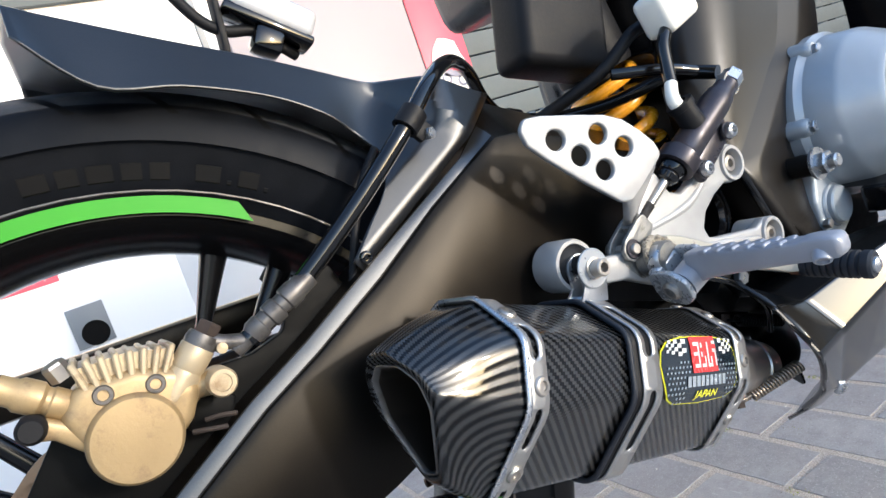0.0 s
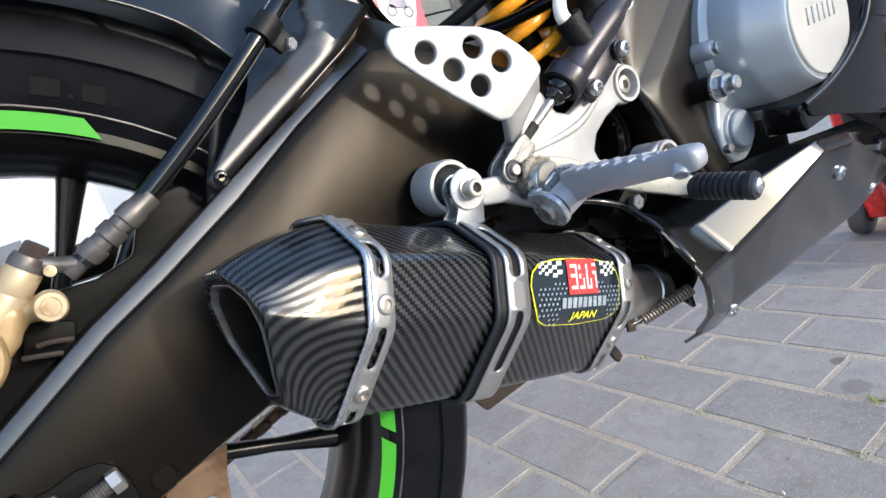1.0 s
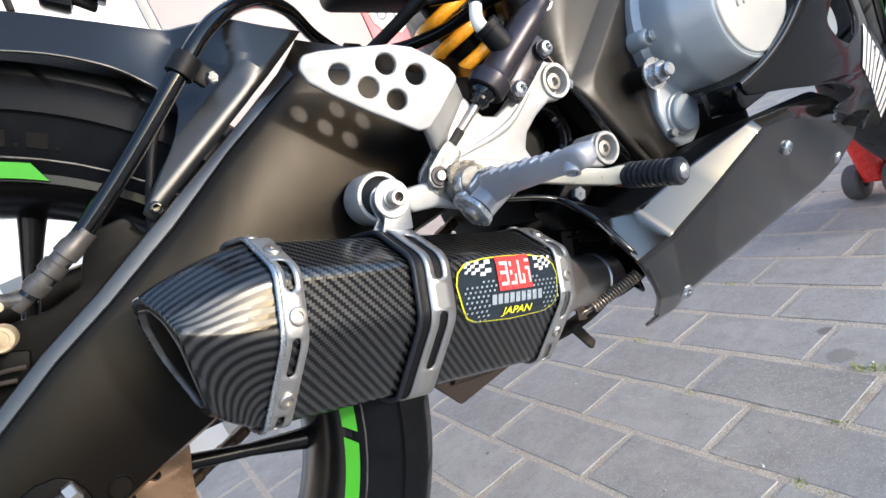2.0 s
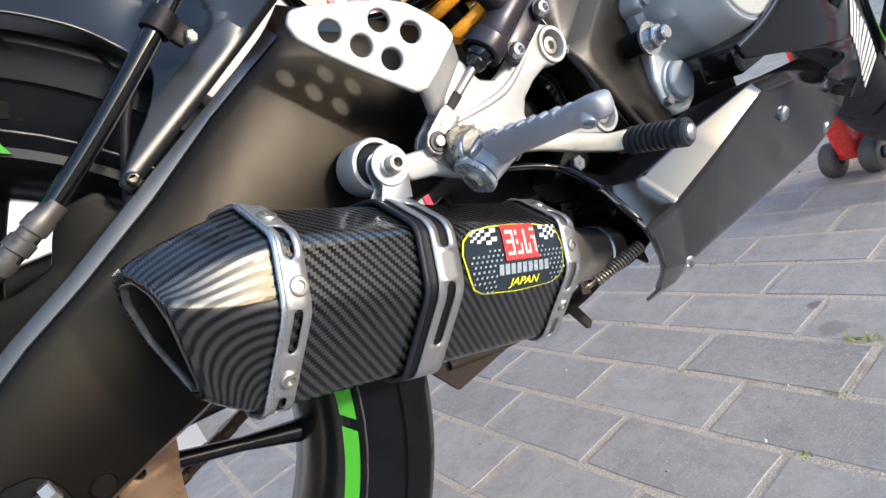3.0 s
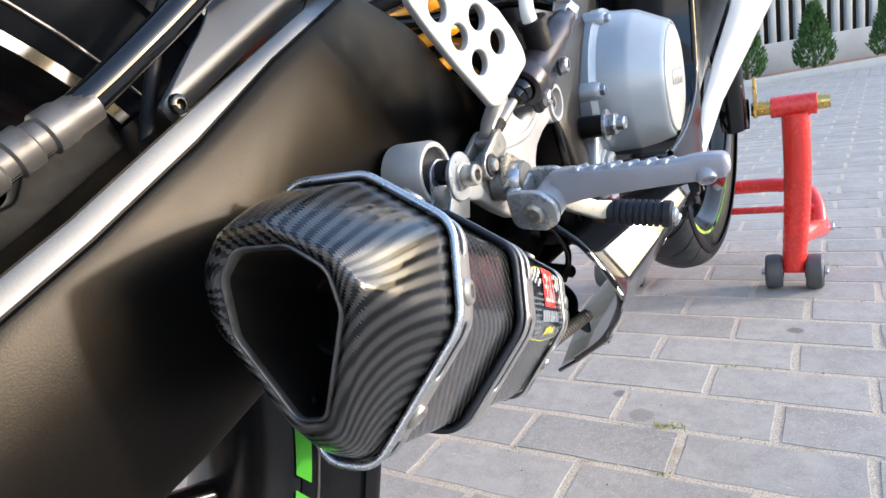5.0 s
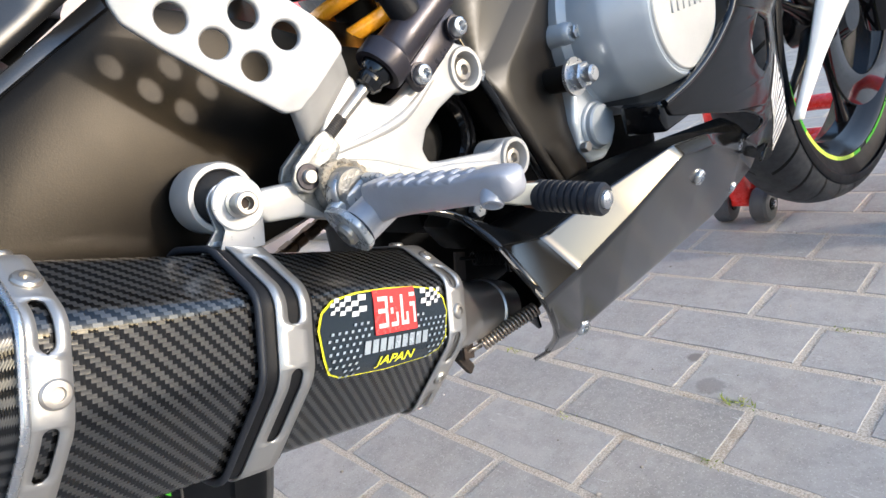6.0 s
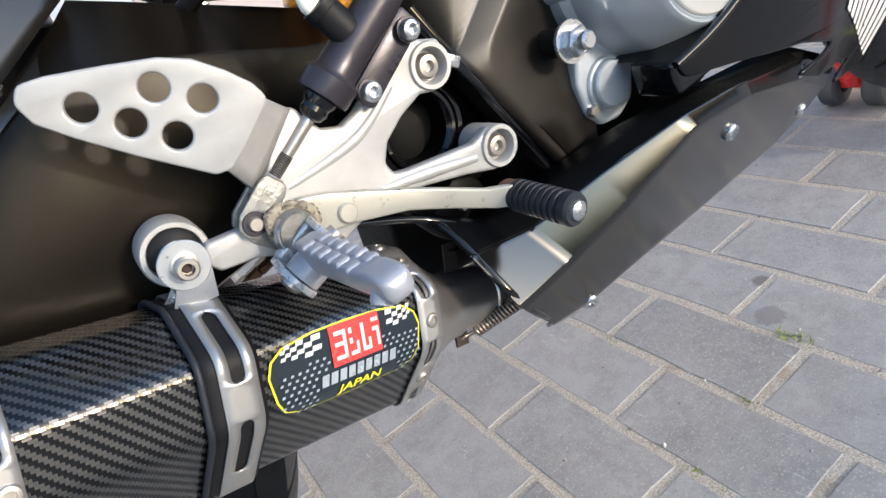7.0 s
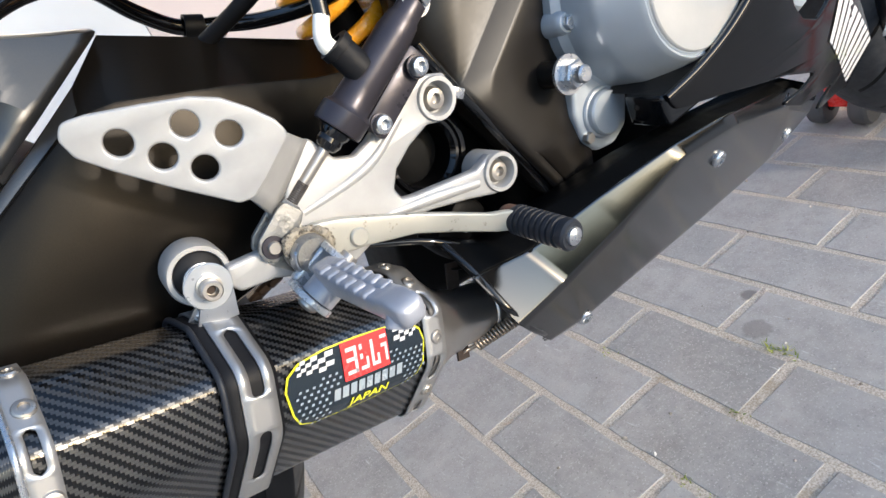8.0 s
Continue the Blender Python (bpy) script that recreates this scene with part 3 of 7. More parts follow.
def wheel(name, m, radius, half, rim, hub_r, spoke_pairs, phase, label):
    top = part(name, tyre_mesh(m, radius, half, rim), "tyre", bike, label)
    w = half * 0.74
    axis = m.to_3x3() @ Vector((0, 1, 0))
    at = m.translation
    prof = [(rim + 0.004, -w), (rim + 0.006, -w + 0.004), (rim - 0.002, -w + 0.010), (rim - 0.008, -w + 0.014), (rim - 0.012, -w + 0.028), (rim - 0.014, -0.012), (rim - 0.014, 0.012), (rim - 0.012, w - 0.028), (rim - 0.008, w - 0.014), (rim - 0.002, w - 0.010), (rim + 0.006, w - 0.004), (rim + 0.004, w)]
    inner = [(rim - 0.010, w), (rim - 0.016, w - 0.005), (rim - 0.024, w - 0.020), (rim - 0.032, 0.012), (rim - 0.032, -0.012), (rim - 0.024, -w + 0.020), (rim - 0.016, -w + 0.005), (rim - 0.010, -w)]
    part("rim", lathe(prof + inner + prof[:1], at, axis, 96, 30.0), "rim", top, "gloss black cast rim")
    part("hub", lathe([(0, -0.05), (hub_r * 0.7, -0.05), (hub_r, -0.035), (hub_r * 0.8, 0), (hub_r, 0.035), (hub_r * 0.7, 0.05), (0, 0.05)], at, axis, 32), "gloss", top)
    for k in range(spoke_pairs):
        for off in (-9.0, 9.0):
            a0, a1 = radians(phase + 360 * k / spoke_pairs + off * 0.80), radians(phase + 360 * k / spoke_pairs + off * 0.76)
            pts = []
            for t in (0, 0.35, 0.7, 1.0):
                a = a0 + (a1 - a0) * t
                r = hub_r * 0.8 + (rim - 0.028 - hub_r * 0.8) * t
                pts.append(m @ Vector((r * math.cos(a), 0.0, r * math.sin(a))))
            part("spoke", tube(pts, [0.016, 0.0072, 0.0058, 0.0105], 5, 12), "rim", top)
    return top


def build_rear_wheel():
    w = wheel("rear_wheel", REAR, 0.314, 0.070, 0.235, 0.045, 5, 56.15, "wide black road tyre on a gloss black wheel")
    yt = -0.0578
    part("rim_tape", ring_strip(REAR, 0.2262, 0.2368, yt, 58.6, 140.0, 40, 2.8), "green", w, "bright green adhesive rim stripe")
    part("rim_tape", ring_strip(REAR, 0.2215, 0.2335, yt, -17.2, 26.0, 30, -2.0), "green", w, "bright green adhesive rim stripe")
    part("rim_tape", ring_strip(REAR, 0.2215, 0.2335, yt, -60.0, -19.5, 30, -2.0), "green", w, "bright green adhesive rim stripe")
    # thin bright bead where the tyre meets the rim
    bead = [REAR @ Vector((0.2400 * math.cos(q / 72 * 2 * math.pi), -0.0572, 0.2400 * math.sin(q / 72 * 2 * math.pi))) for q in range(74)]
    part("rim_bead", tube(bead, 0.0009, 1, 6, False), "fitting", w)
    # low raised sidewall lettering, as plain bars
    x = 89.5
    for wd in (3.2, 2.6, 3.2, 2.6, 2.6, 0.0, 3.4, 0.6, 2.8, 0.6):
        if wd:
            part("raised_mark", flank_mark(REAR, 0.2465, 0.2560 if wd > 1 else 0.2485, x - wd, x), "tyre_mark", w)
        x -= wd + 1.0 if wd else 2.4
    # brake disc with slots and holes
    outer = [Vector((0.110 * (1 + 0.022 * math.cos(10 * a)) * math.cos(a), 0.110 * (1 + 0.022 * math.cos(10 * a)) * math.sin(a))) for a in (2 * math.pi * k / 160 for k in range(160))]
    loops = [outer, circle((0, 0), 0.070, 48)]
    for k in range(10):
        a = 2 * math.pi * k / 10 + 0.12
        loops.append(circle((0.098 * math.cos(a), 0.098 * math.sin(a)), 0.0042, 14))
        loops.append(circle((0.084 * math.cos(a + 0.3), 0.084 * math.sin(a + 0.3)), 0.0042, 14))
    dm = REAR @ side(-0.062)
    part("brake_disc", plate(loops, 0.0045, dm, 0.0004, 1), "disc", w, "worn drilled steel brake disc")
    part("disc_carrier", plate([circle((0, 0), 0.074, 48), circle((0, 0), 0.030, 24)], 0.004, REAR @ side(-0.057), 0.0005, 1), "gloss", w)
    # sprocket and chain on the far side
    teeth = [Vector(((0.098 + (0.004 if k % 2 else 0)) * math.cos(2 * math.pi * k / 96), (0.098 + (0.004 if k % 2 else 0)) * math.sin(2 * math.pi * k / 96))) for k in range(96)]
    part("sprocket", plate([teeth, circle((0, 0), 0.06, 32)], 0.006, REAR @ side(0.062), 0.0005, 1), "chain", w, "brown rusty sprocket")


def build_chain():
    """Two runs of links beside the far swingarm leg."""
    base = part("drive_chain", block((0.02, 0.006, 0.009), Matrix.Translation((0.30, 0.06, 0.275)), 0.002), "chain", bike, "brown rusty drive chain")
    runs = (((0.10, 0.072, 0.459), (0.60, 0.030, 0.445)), ((0.09, 0.072, 0.258), (0.60, 0.030, 0.395)))
    for a, b in runs:
        a, b = Vector(a), Vector(b)
        n = int((b - a).length / 0.0127)
        for i in range(n):
            c = a + (b - a) * (i + 0.5) / n
            rot = (b - a).to_track_quat("X", "Z").to_matrix().to_4x4()
            wd = 0.017 if i % 2 else 0.012
            part("link", block((0.0175, wd, 0.0105), Matrix.Translation(c) @ rot, 0.003, 1), "chain", base)


def arm_y(x):
    """The swingarm's outer face: nearly flat, drawn in towards the pivot."""
    return -0.111 + 0.03 * (x - 0.3) + 0.2 * max(0.0, x - 0.43)


def chain(pts, n):
    """n points along straight runs through pts, evenly from corner to corner."""
    out = []
    for k in range(n):
        f = k / (n - 1) * (len(pts) - 1)
        i = min(int(f), len(pts) - 2)
        out.append(pts[i].lerp(pts[i + 1], f - i))
    return out


def build_swingarm():
    # upper edge from the axle to the pivot, the crest of its chamfer, and the lower edge
    upper = [(0.0345, 0.3786), (0.0634, 0.4000), (0.1060, 0.4230), (0.1515, 0.4475), (0.1900, 0.4640), (0.2445, 0.4905), (0.2985, 0.5212), (0.3371, 0.5398), (0.3671, 0.5535), (0.3867, 0.5523), (0.4487, 0.5331), (0.5090, 0.5105), (0.590, 0.491)]
    crest = [(0.0303, 0.3867), (0.0582, 0.4070), (0.1020, 0.4315), (0.1465, 0.4555), (0.1862, 0.4730), (0.2396, 0.5000), (0.2938, 0.5266), (0.3345, 0.5465)]
    lower = [(0.0264, 0.3571), (0.0396, 0.3390), (0.1019, 0.3438), (0.1505, 0.3562), (0.1745, 0.3616), (0.2083, 0.3680), (0.2948, 0.3908), (0.3807, 0.4096), (0.4718, 0.4174), (0.5980, 0.4080)]
    n, m = 61, 14
    up = chain([Vector((x, 0, z)) for x, z in upper], n)
    low = chain([Vector((x, 0, z)) for x, z in lower], n)
    ridge = [Vector((x, arm_y(x) + 0.0065, z)) for x, z in crest] + [Vector(q) for q in ((0.3740, -0.0800, 0.5675), (0.4040, -0.0530, 0.5880), (0.4600, -0.0520, 0.5630), (0.5300, -0.0520, 0.5310), (0.6000, -0.0450, 0.5120))]
    back = [Vector((q.x, -0.050 if k > 8 else -0.062, q.z - 0.001)) for k, q in enumerate(ridge)]
    rows = []
    for k in range(m + 1):
        row = []
        for t, b in zip(up, low):
            d = (b - t).normalized() * 0.0026
            p = (t + d).lerp(b - d, k / m)
            bulge = 0.040 * (b - t).length * 4.0 * (k / m) * (1.0 - k / m)
            row.append(Vector((p.x, arm_y(p.x) - bulge, p.z)))
        rows.append(row)

    def rim(inset, deep):
        """The outline of the face, drawn in a little and set back."""
        t = [Vector((p.x, arm_y(p.x) + deep, p.z)) + (b - p).normalized() * inset for p, b in zip(up, low)]
        u = [Vector((b.x, arm_y(b.x) + deep, b.z)) + (p - b).normalized() * inset for p, b in zip(up, low)]
        return t + u[::-1]
    under = [Vector((q.x, arm_y(q.x) + 0.008, q.z - 0.003)) for q in low]
    hid = [Vector((q.x, -0.062, q.z - 0.003)) for q in low]
    bm = bmesh.new()
    grid = [[bm.verts.new(q) for q in row] for row in rows]
    loops = [grid[0] + grid[m][::-1]]
    for pts in (rim(0.0008, 0.0007), rim(0.0, 0.0026), chain(ridge, n) + under[::-1], chain(back, n) + hid[::-1]):
        loops.append([bm.verts.new(q) for q in pts])
    for r0, r1 in zip(grid, grid[1:]):
        for k in range(n - 1):
            bm.faces.new([r0[k], r0[k + 1], r1[k + 1], r1[k]])
    for r0, r1 in zip(loops, loops[1:]):
        for k in range(2 * n):
            q = (k + 1) % (2 * n)
            if (k == n - 1 or k == 2 * n - 1) and r0 is loops[0]:
                continue
            bm.faces.new([r0[k], r0[q], r1[q], r1[k]])
    bmesh.ops.recalc_face_normals(bm, faces=bm.faces)
    me = bpy.data.meshes.new("swingarm")
    bm.to_mesh(me)
    bm.free()
    arm = part("swingarm", finish(me, True, 40.0), "arm", bike, "satin black boxed swingarm with a chamfered edge")
    # satin band on the chamfer
    edge_a = chain([Vector((x, arm_y(x) + 0.0026, z)) for x, z in upper[:9]], 41)
    edge_b = chain(ridge[:9], 41)
    strip = []
    for p, q in zip(edge_a, edge_b):
        d = Vector((-0.33, -0.70, 0.62)) * 0.0005
        strip.append([p.lerp(q, 0.08) + d, p.lerp(q, 0.45) + d * 2.2, p.lerp(q, 0.90) + d])
    part("edge_band", loft(strip, False, angle=60.0), "edge", arm, "satin chamfer that mirrors the sky")
    # far leg and cross brace
    part("far_leg", block((0.60, 0.030, 0.030), Matrix.Translation((0.29, 0.100, 0.478)) @ Matrix.Rotation(radians(2.4), 4, "Y"), 0.006), "arm", arm)
    part("cross_brace", block((0.06, 0.16, 0.09), Matrix.Translation((0.50, 0.02, 0.46)), 0.01), "arm", arm)
    part("boss", lathe([(0.0078, 0), (0.0078, 0.0012), (0.0068, 0.0020), (0.0060, 0.0012), (0, 0.0012)], (0.1458, -0.1165, 0.3644), (0, -1, 0), 28), "arm", arm)
    # chain adjuster in its slot at the rear end
    slot = [(0.0700, 0.3880), (0.0817, 0.3902), (0.0995, 0.3905), (0.1115, 0.3928), (0.1224, 0.3905), (0.1285, 0.3847), (0.1315, 0.3745), (0.1320, 0.3632), (0.1295, 0.3520), (0.0980, 0.3500), (0.0700, 0.3480)]
    # no cut here: a near-black plate stands for the opening's shade
    part("axle_slot", plate([fillet(slot, 0.005)], 0.004, side(-0.1200), 0.0012, 2), "dark", arm, "near-black plate for the shaded opening of the chain adjuster")
    bolt = [(0.0, 0.0)]
    for k in range(14):
        bolt += [(0.0040, 0.0005 + 0.0015 * k), (0.0046, 0.0012 + 0.0015 * k)]
    part("adjuster_bolt", lathe(bolt, (0.1035, -0.1250, 0.3752), (0.985, 0, 0.16), 16, 20.0), "fitting", arm, "threaded steel chain adjuster")
    part("adjuster_nut", hexagon((0.1225, -0.1250, 0.3783), (0.985, 0, 0.16), 0.0066, 0.0062), "boltsteel", arm)
    part("adjuster_block", block((0.016, 0.006, 0.020), Matrix.Translation((0.0935, -0.1245, 0.3775)) @ Matrix.Rotation(radians(-8), 4, "Y"), 0.002, 2), "fitting", arm, "pale adjuster block")
    part("axle_nut", hexagon((0.080, -0.1190, 0.3860), (0, -1, 0), 0.012, 0.010), "dark", arm, "black axle nut")


def build_hugger():
    """A sheet over the tyre whose flank runs down beside the swingarm's edge to a foot."""
    fold = [(0.1065, 0.7065), (0.1311, 0.6955), (0.1858, 0.6725), (0.2325, 0.6540), (0.2650, 0.6395), (0.2899, 0.6285), (0.3150, 0.6180), (0.3350, 0.6100), (0.3550, 0.6020), (0.3750, 0.5955), (0.3930, 0.5905)]
    hem = [(0.1043, 0.6821), (0.1359, 0.6470), (0.1800, 0.6385), (0.2250, 0.6230), (0.2545, 0.6065), (0.2750, 0.5895), (0.2865, 0.5720), (0.2838, 0.5565), (0.2664, 0.5362), (0.2530, 0.5248), (0.2322, 0.5062)]
    heel, along = Vector((0.2360, 0.4990)), Vector((0.889, 0.458))
    across = Vector((-0.458, 0.889))
    up, low = spline([(x, z, 0) for x, z in fold], 5), spline([(x, z, 0) for x, z in hem], 5)
    last = len(up) - 1
    up.append(Vector((0.4020, 0.5880, 0)))
    low.append(Vector((*heel, 0)))

    def flank(p):
        """Flush beside the swingarm, then sloping in over the tyre."""
        x = heel.x + along.x * (p - heel).dot(along)
        d = (p - heel).dot(across)
        base = arm_y(x) + 0.0055 + 0.62 * max(0.0, x - 0.350)
        d = max(0.0, d - 0.0066 - 1.2 * max(0.0, x - 0.340))
        t = base + 0.36 * min(d, 0.016) + 1.0 * max(0.0, d - 0.016) + 0.0560
        return -0.0560 + 0.5 * (t - math.sqrt(t * t + 0.000036))
    rows = []
    for k, (t, h) in enumerate(zip(up, low)):
        f = min(1.0, max(0.0, (k / last * 10.0 - 4.0) / 3.0))
        f = f * f * (3 - 2 * f)
        row = []
        for m in range(25):
            q = m / 24
            p = h.lerp(t, q)
            row.append(Vector((p.x, flank(p.xy) * f + (-0.080 + 0.020 * q) * (1 - f), p.y)))
        e = row[-1]
        row += [Vector((e.x - 0.0005, e.y + 0.003, e.z + 0.0016)), Vector((e.x - 0.001, e.y + 0.012, e.z + 0.0030)), Vector((e.x - 0.002, e.y + 0.034, e.z + 0.0055)), Vector((e.x - 0.004, 0.012, e.z + 0.0075))]
        row += [Vector((v.x, 0.024 - v.y, v.z)) for v in row[-2::-1]]
        rows.append(row)
    hug = part("rear_mudguard", loft(rows, False, angle=24.0), "hugger", bike, "black plastic rear tyre hugger with a long flank")
    thicken(hug, 0.0018, 1.0)
    part("screw", cap_screw((0.2405, -0.1085, 0.5062), (0, -1, 0), 0.0045, 0.003), "gloss", hug)


def build_brake_line():
    pts = [(0.156, -0.113, 0.4885), (0.1888, -0.117, 0.5043), (0.2287, -0.122, 0.5306), (0.262, -0.126, 0.555), (0.292, -0.127, 0.578), (0.318, -0.118, 0.597), (0.350, -0.095, 0.613), (0.385, -0.065, 0.621), (0.415, -0.040, 0.615), (0.437, -0.020, 0.593), (0.460, -0.010, 0.574), (0.485, -0.012, 0.565), (0.510, -0.030, 0.556), (0.533, -0.070, 0.552), (0.555, -0.125, 0.555), (0.562, -0.160, 0.545)]
    line = part("brake_hose", tube(pts, 0.0058, 8, 14), "gloss", bike, "glossy black rubber brake hose with clips")
    d = Vector((0.03, -0.001, 0.023)).normalized()
    part("clip_collar", lathe([(0.0066, -0.007), (0.0088, -0.007), (0.0088, 0.007), (0.0066, 0.007)], (0.293, -0.127, 0.5785), d, 20), "rubber", line)
    part("clip_tab", block((0.014, 0.006, 0.010), Matrix.Translation((0.304, -0.118, 0.571)) @ Matrix.Rotation(radians(-35), 4, "Y"), 0.002), "rubber", line)
    part("clip_bolt", hexagon((0.3065, -0.118, 0.568), (0.3, -0.9, -0.1), 0.0042, 0.006), "steel", line)
    part("clip_collar", lathe([(0.0066, -0.007), (0.0085, -0.007), (0.0085, 0.007), (0.0066, 0.007)], (0.470, -0.011, 0.570), (0.9, 0, -0.35), 20), "rubber", line)
    part("clip_bolt", hexagon((0.486, -0.008, 0.5585), (0.1, -0.9, 0.2), 0.0045, 0.006), "steel", line)
    # crimped end fitting and banjo at the caliper
    a, b = Vector((0.1888, -0.117, 0.5043)), Vector((0.148, -0.112, 0.485))
    ax = b - a
    part("end_fitting", lathe([(0.0062, -0.012), (0.0066, -0.002), (0.0074, 0.0), (0.0074, 0.007), (0.0062, 0.008), (0.0062, 0.012), (0.0074, 0.013), (0.0074, 0.020), (0.0062, 0.021), (0.0062, 0.025), (0.0072, 0.026), (0.0072, 0.032), (0.0046, 0.036), (0.0046, 0.046)], a, ax, 18), "fitting", line, "crimped grey metal hose end")
    # thin second cable beside the hose
    part("sensor_cable", tube([(0.222, -0.095, 0.470), (0.243, -0.092, 0.515), (0.262, -0.088, 0.548), (0.285, -0.084, 0.572)], 0.003, 6, 8), "rubber", line)


def build_caliper():
    c = Vector((0.088, -0.122, 0.465))
    ax = Vector((0, -1, 0))
    cal = part("brake_caliper", lathe([(0.0, -0.052), (0.021, -0.052), (0.0228, -0.030), (0.0228, -0.0045), (0.0220, -0.0015), (0.0206, 0.0), (0.0, 0.0004)], c, ax, 48), "gold", bike, "gold rear brake caliper with a round piston cover")
    # cast shoulders round the cover
    body = [(0.066, 0.470), (0.060, 0.487), (0.071, 0.500), (0.098, 0.498), (0.117, 0.490), (0.125, 0.476), (0.116, 0.461), (0.100, 0.450), (0.078, 0.452)]
    part("housing", plate([fillet(body, 0.009, 4)], 0.040, side(-0.097), 0.006, 3), "gold", cal)
    # ribbed bridge over the disc
    part("bridge", loft([[Vector((x, y, z)) for x, z in ((0.072, 0.496), (0.074, 0.508), (0.098, 0.5065), (0.119, 0.500), (0.116, 0.487), (0.092, 0.490))] for y in (-0.112, -0.060)], True, True, True), "goldrib", cal)
    for k in range(8):
        f = k / 7
        top = Vector((0.0735 + 0.046 * f, 0, 0.5115 - 0.0090 * f ** 1.4))
        low = Vector((0.0765 + 0.034 * f, 0, 0.4945 - 0.0055 * f))
        d = top - low
        m = Matrix.Translation(low.lerp(top, 0.5) + Vector((0, -0.090, 0))) @ Matrix((Vector((d.z, 0, -d.x)).normalized(), Vector((0, 1, 0)), d.normalized())).transposed().to_4x4()
        part("rib", block((0.0034, 0.052, d.length), m, 0.0010, 1), "goldrib", cal)
    for q in ((0.0818, -0.113, 0.4915), (0.1050, -0.113, 0.4865)):
        part("body_bolt", lathe([(0.0048, -0.010), (0.0050, 0.004), (0.0044, 0.0055), (0.0028, 0.0055), (0.0024, 0.001), (0, 0.001)], q, ax, 24), "fitting", cal)
    # hose tower with a grey cap and brown bolt
    t0, t1 = Vector((0.1125, -0.108, 0.4780)), Vector((0.1320, -0.110, 0.4960))
    td = (t1 - t0).normalized()
    part("hose_tower", lathe([(0.0095, -0.004), (0.0092, 0.010), (0.0085, 0.012), (0.0092, 0.014), (0.0092, (t1 - t0).length - 0.002), (0.0080, (t1 - t0).length)], t0, td, 24), "goldrib", cal)
    part("tower_cap", lathe([(0.0086, -0.002), (0.0090, 0.002), (0.0080, 0.006), (0, 0.0065)], t1, td, 24), "fitting", cal)
    part("banjo_bolt", hexagon(t1 + td * 0.006, td, 0.0066, 0.007), "rust", cal, "rusty brown hex bolt")
    part("banjo_arm", tube([t1 + td * 0.001, t1 + Vector((0.012, -0.002, -0.004)), (0.1535, -0.113, 0.4885)], [0.006, 0.0042, 0.0046], 5, 12), "fitting", cal)
    part("stop_nub", lathe([(0.0030, -0.006), (0.0030, 0.003), (0, 0.0036)], t1 + Vector((0.009, -0.004, -0.006)), ax, 14), "goldrib", cal)
    # guide pin with its cap
    part("pin_arm", tube([(0.1120, -0.104, 0.4700), (0.1220, -0.106, 0.4745), (0.1335, -0.108, 0.4738)], [0.0085, 0.0062, 0.0075], 5, 14), "gold", cal)
    part("pin_cap", lathe([(0.0080, -0.014), (0.0080, 0.004), (0.0070, 0.0058), (0.0048, 0.0058), (0.0045, 0.0050), (0, 0.0050)], (0.1344, -0.116, 0.4735), ax, 26), "goldrib", cal)
    # rear slide tube with steps, bleed nipple and rubber cap
    a, b = Vector((0.0770, -0.106, 0.4830)), Vector((0.0440, -0.110, 0.5120))
    d = (b - a).normalized()
    part("pin_tube", lathe([(0.0062, 0.0), (0.0062, 0.012), (0.0076, 0.014), (0.0076, 0.022), (0.0068, 0.023), (0.0068, 0.025), (0.0084, 0.027), (0.0084, 0.036), (0.0070, 0.038), (0.0070, 0.046), (0, 0.046)], a, d, 24), "gold", cal)
    part("pin_boot", lathe([(0.0064, 0), (0.0074, 0.003), (0.0060, 0.006), (0.0072, 0.009), (0.005, 0.014), (0, 0.014)], a + d * 0.045, d, 18), "rubber", cal)
    part("bleed_nipple", hexagon((0.0690, -0.108, 0.5060), Vector((-0.25, -0.2, 1)), 0.0056, 0.009), "boltsteel", cal)
    part("lower_arm", plate([fillet([(0.074, 0.478), (0.054, 0.4935), (0.047, 0.490), (0.048, 0.483), (0.056, 0.480), (0.070, 0.463)], 0.004)], 0.014, side(-0.108), 0.003), "gold", cal)
    part("bleed_cap", lathe([(0.0068, -0.006), (0.0068, 0.006), (0.005, 0.009), (0, 0.009)], (0.0500, -0.114, 0.4895), ax, 18), "rubber", cal)
    # carrier plate, pads and spring clips
    part("carrier", plate([fillet([(0.045, 0.420), (0.150, 0.395), (0.192, 0.448), (0.212, 0.470), (0.230, 0.492), (0.224, 0.511), (0.199, 0.509), (0.189, 0.494), (0.182, 0.481), (0.160, 0.476), (0.060, 0.485), (0.030, 0.450)], 0.007)], 0.008, side(-0.082), 0.001), "dark", cal)
    part("pad", block((0.024, 0.006, 0.020), Matrix.Translation((0.1270, -0.094, 0.4560)) @ Matrix.Rotation(radians(25), 4, "Y"), 0.002), "dark", cal)
    part("pad_spring", tube([(0.121, -0.108, 0.4565), (0.128, -0.110, 0.4560), (0.137, -0.109, 0.4530)], 0.0014, 4, 6), "rust", cal)
    part("pad_spring", tube([(0.113, -0.108, 0.4535), (0.121, -0.110, 0.4515), (0.130, -0.109, 0.4485)], 0.0014, 4, 6), "rust", cal)


# exhaust: its own axes, forward, up and outward
EX = Vector((0.90173, 0.18328, -0.39153))
EZ = Vector((0.19918, -0.97996, 0.0))
EY = Vector((0.38369, 0.07799, 0.92016))
EXH = Matrix.Translation((0.35, -0.16, 0.38)) @ Matrix((EX, EY, EZ)).transposed().to_4x4()


def exh(u, v, w):
    """Forward u, outward v, up w along the silencer."""
    return EXH @ Vector((u, w, v))


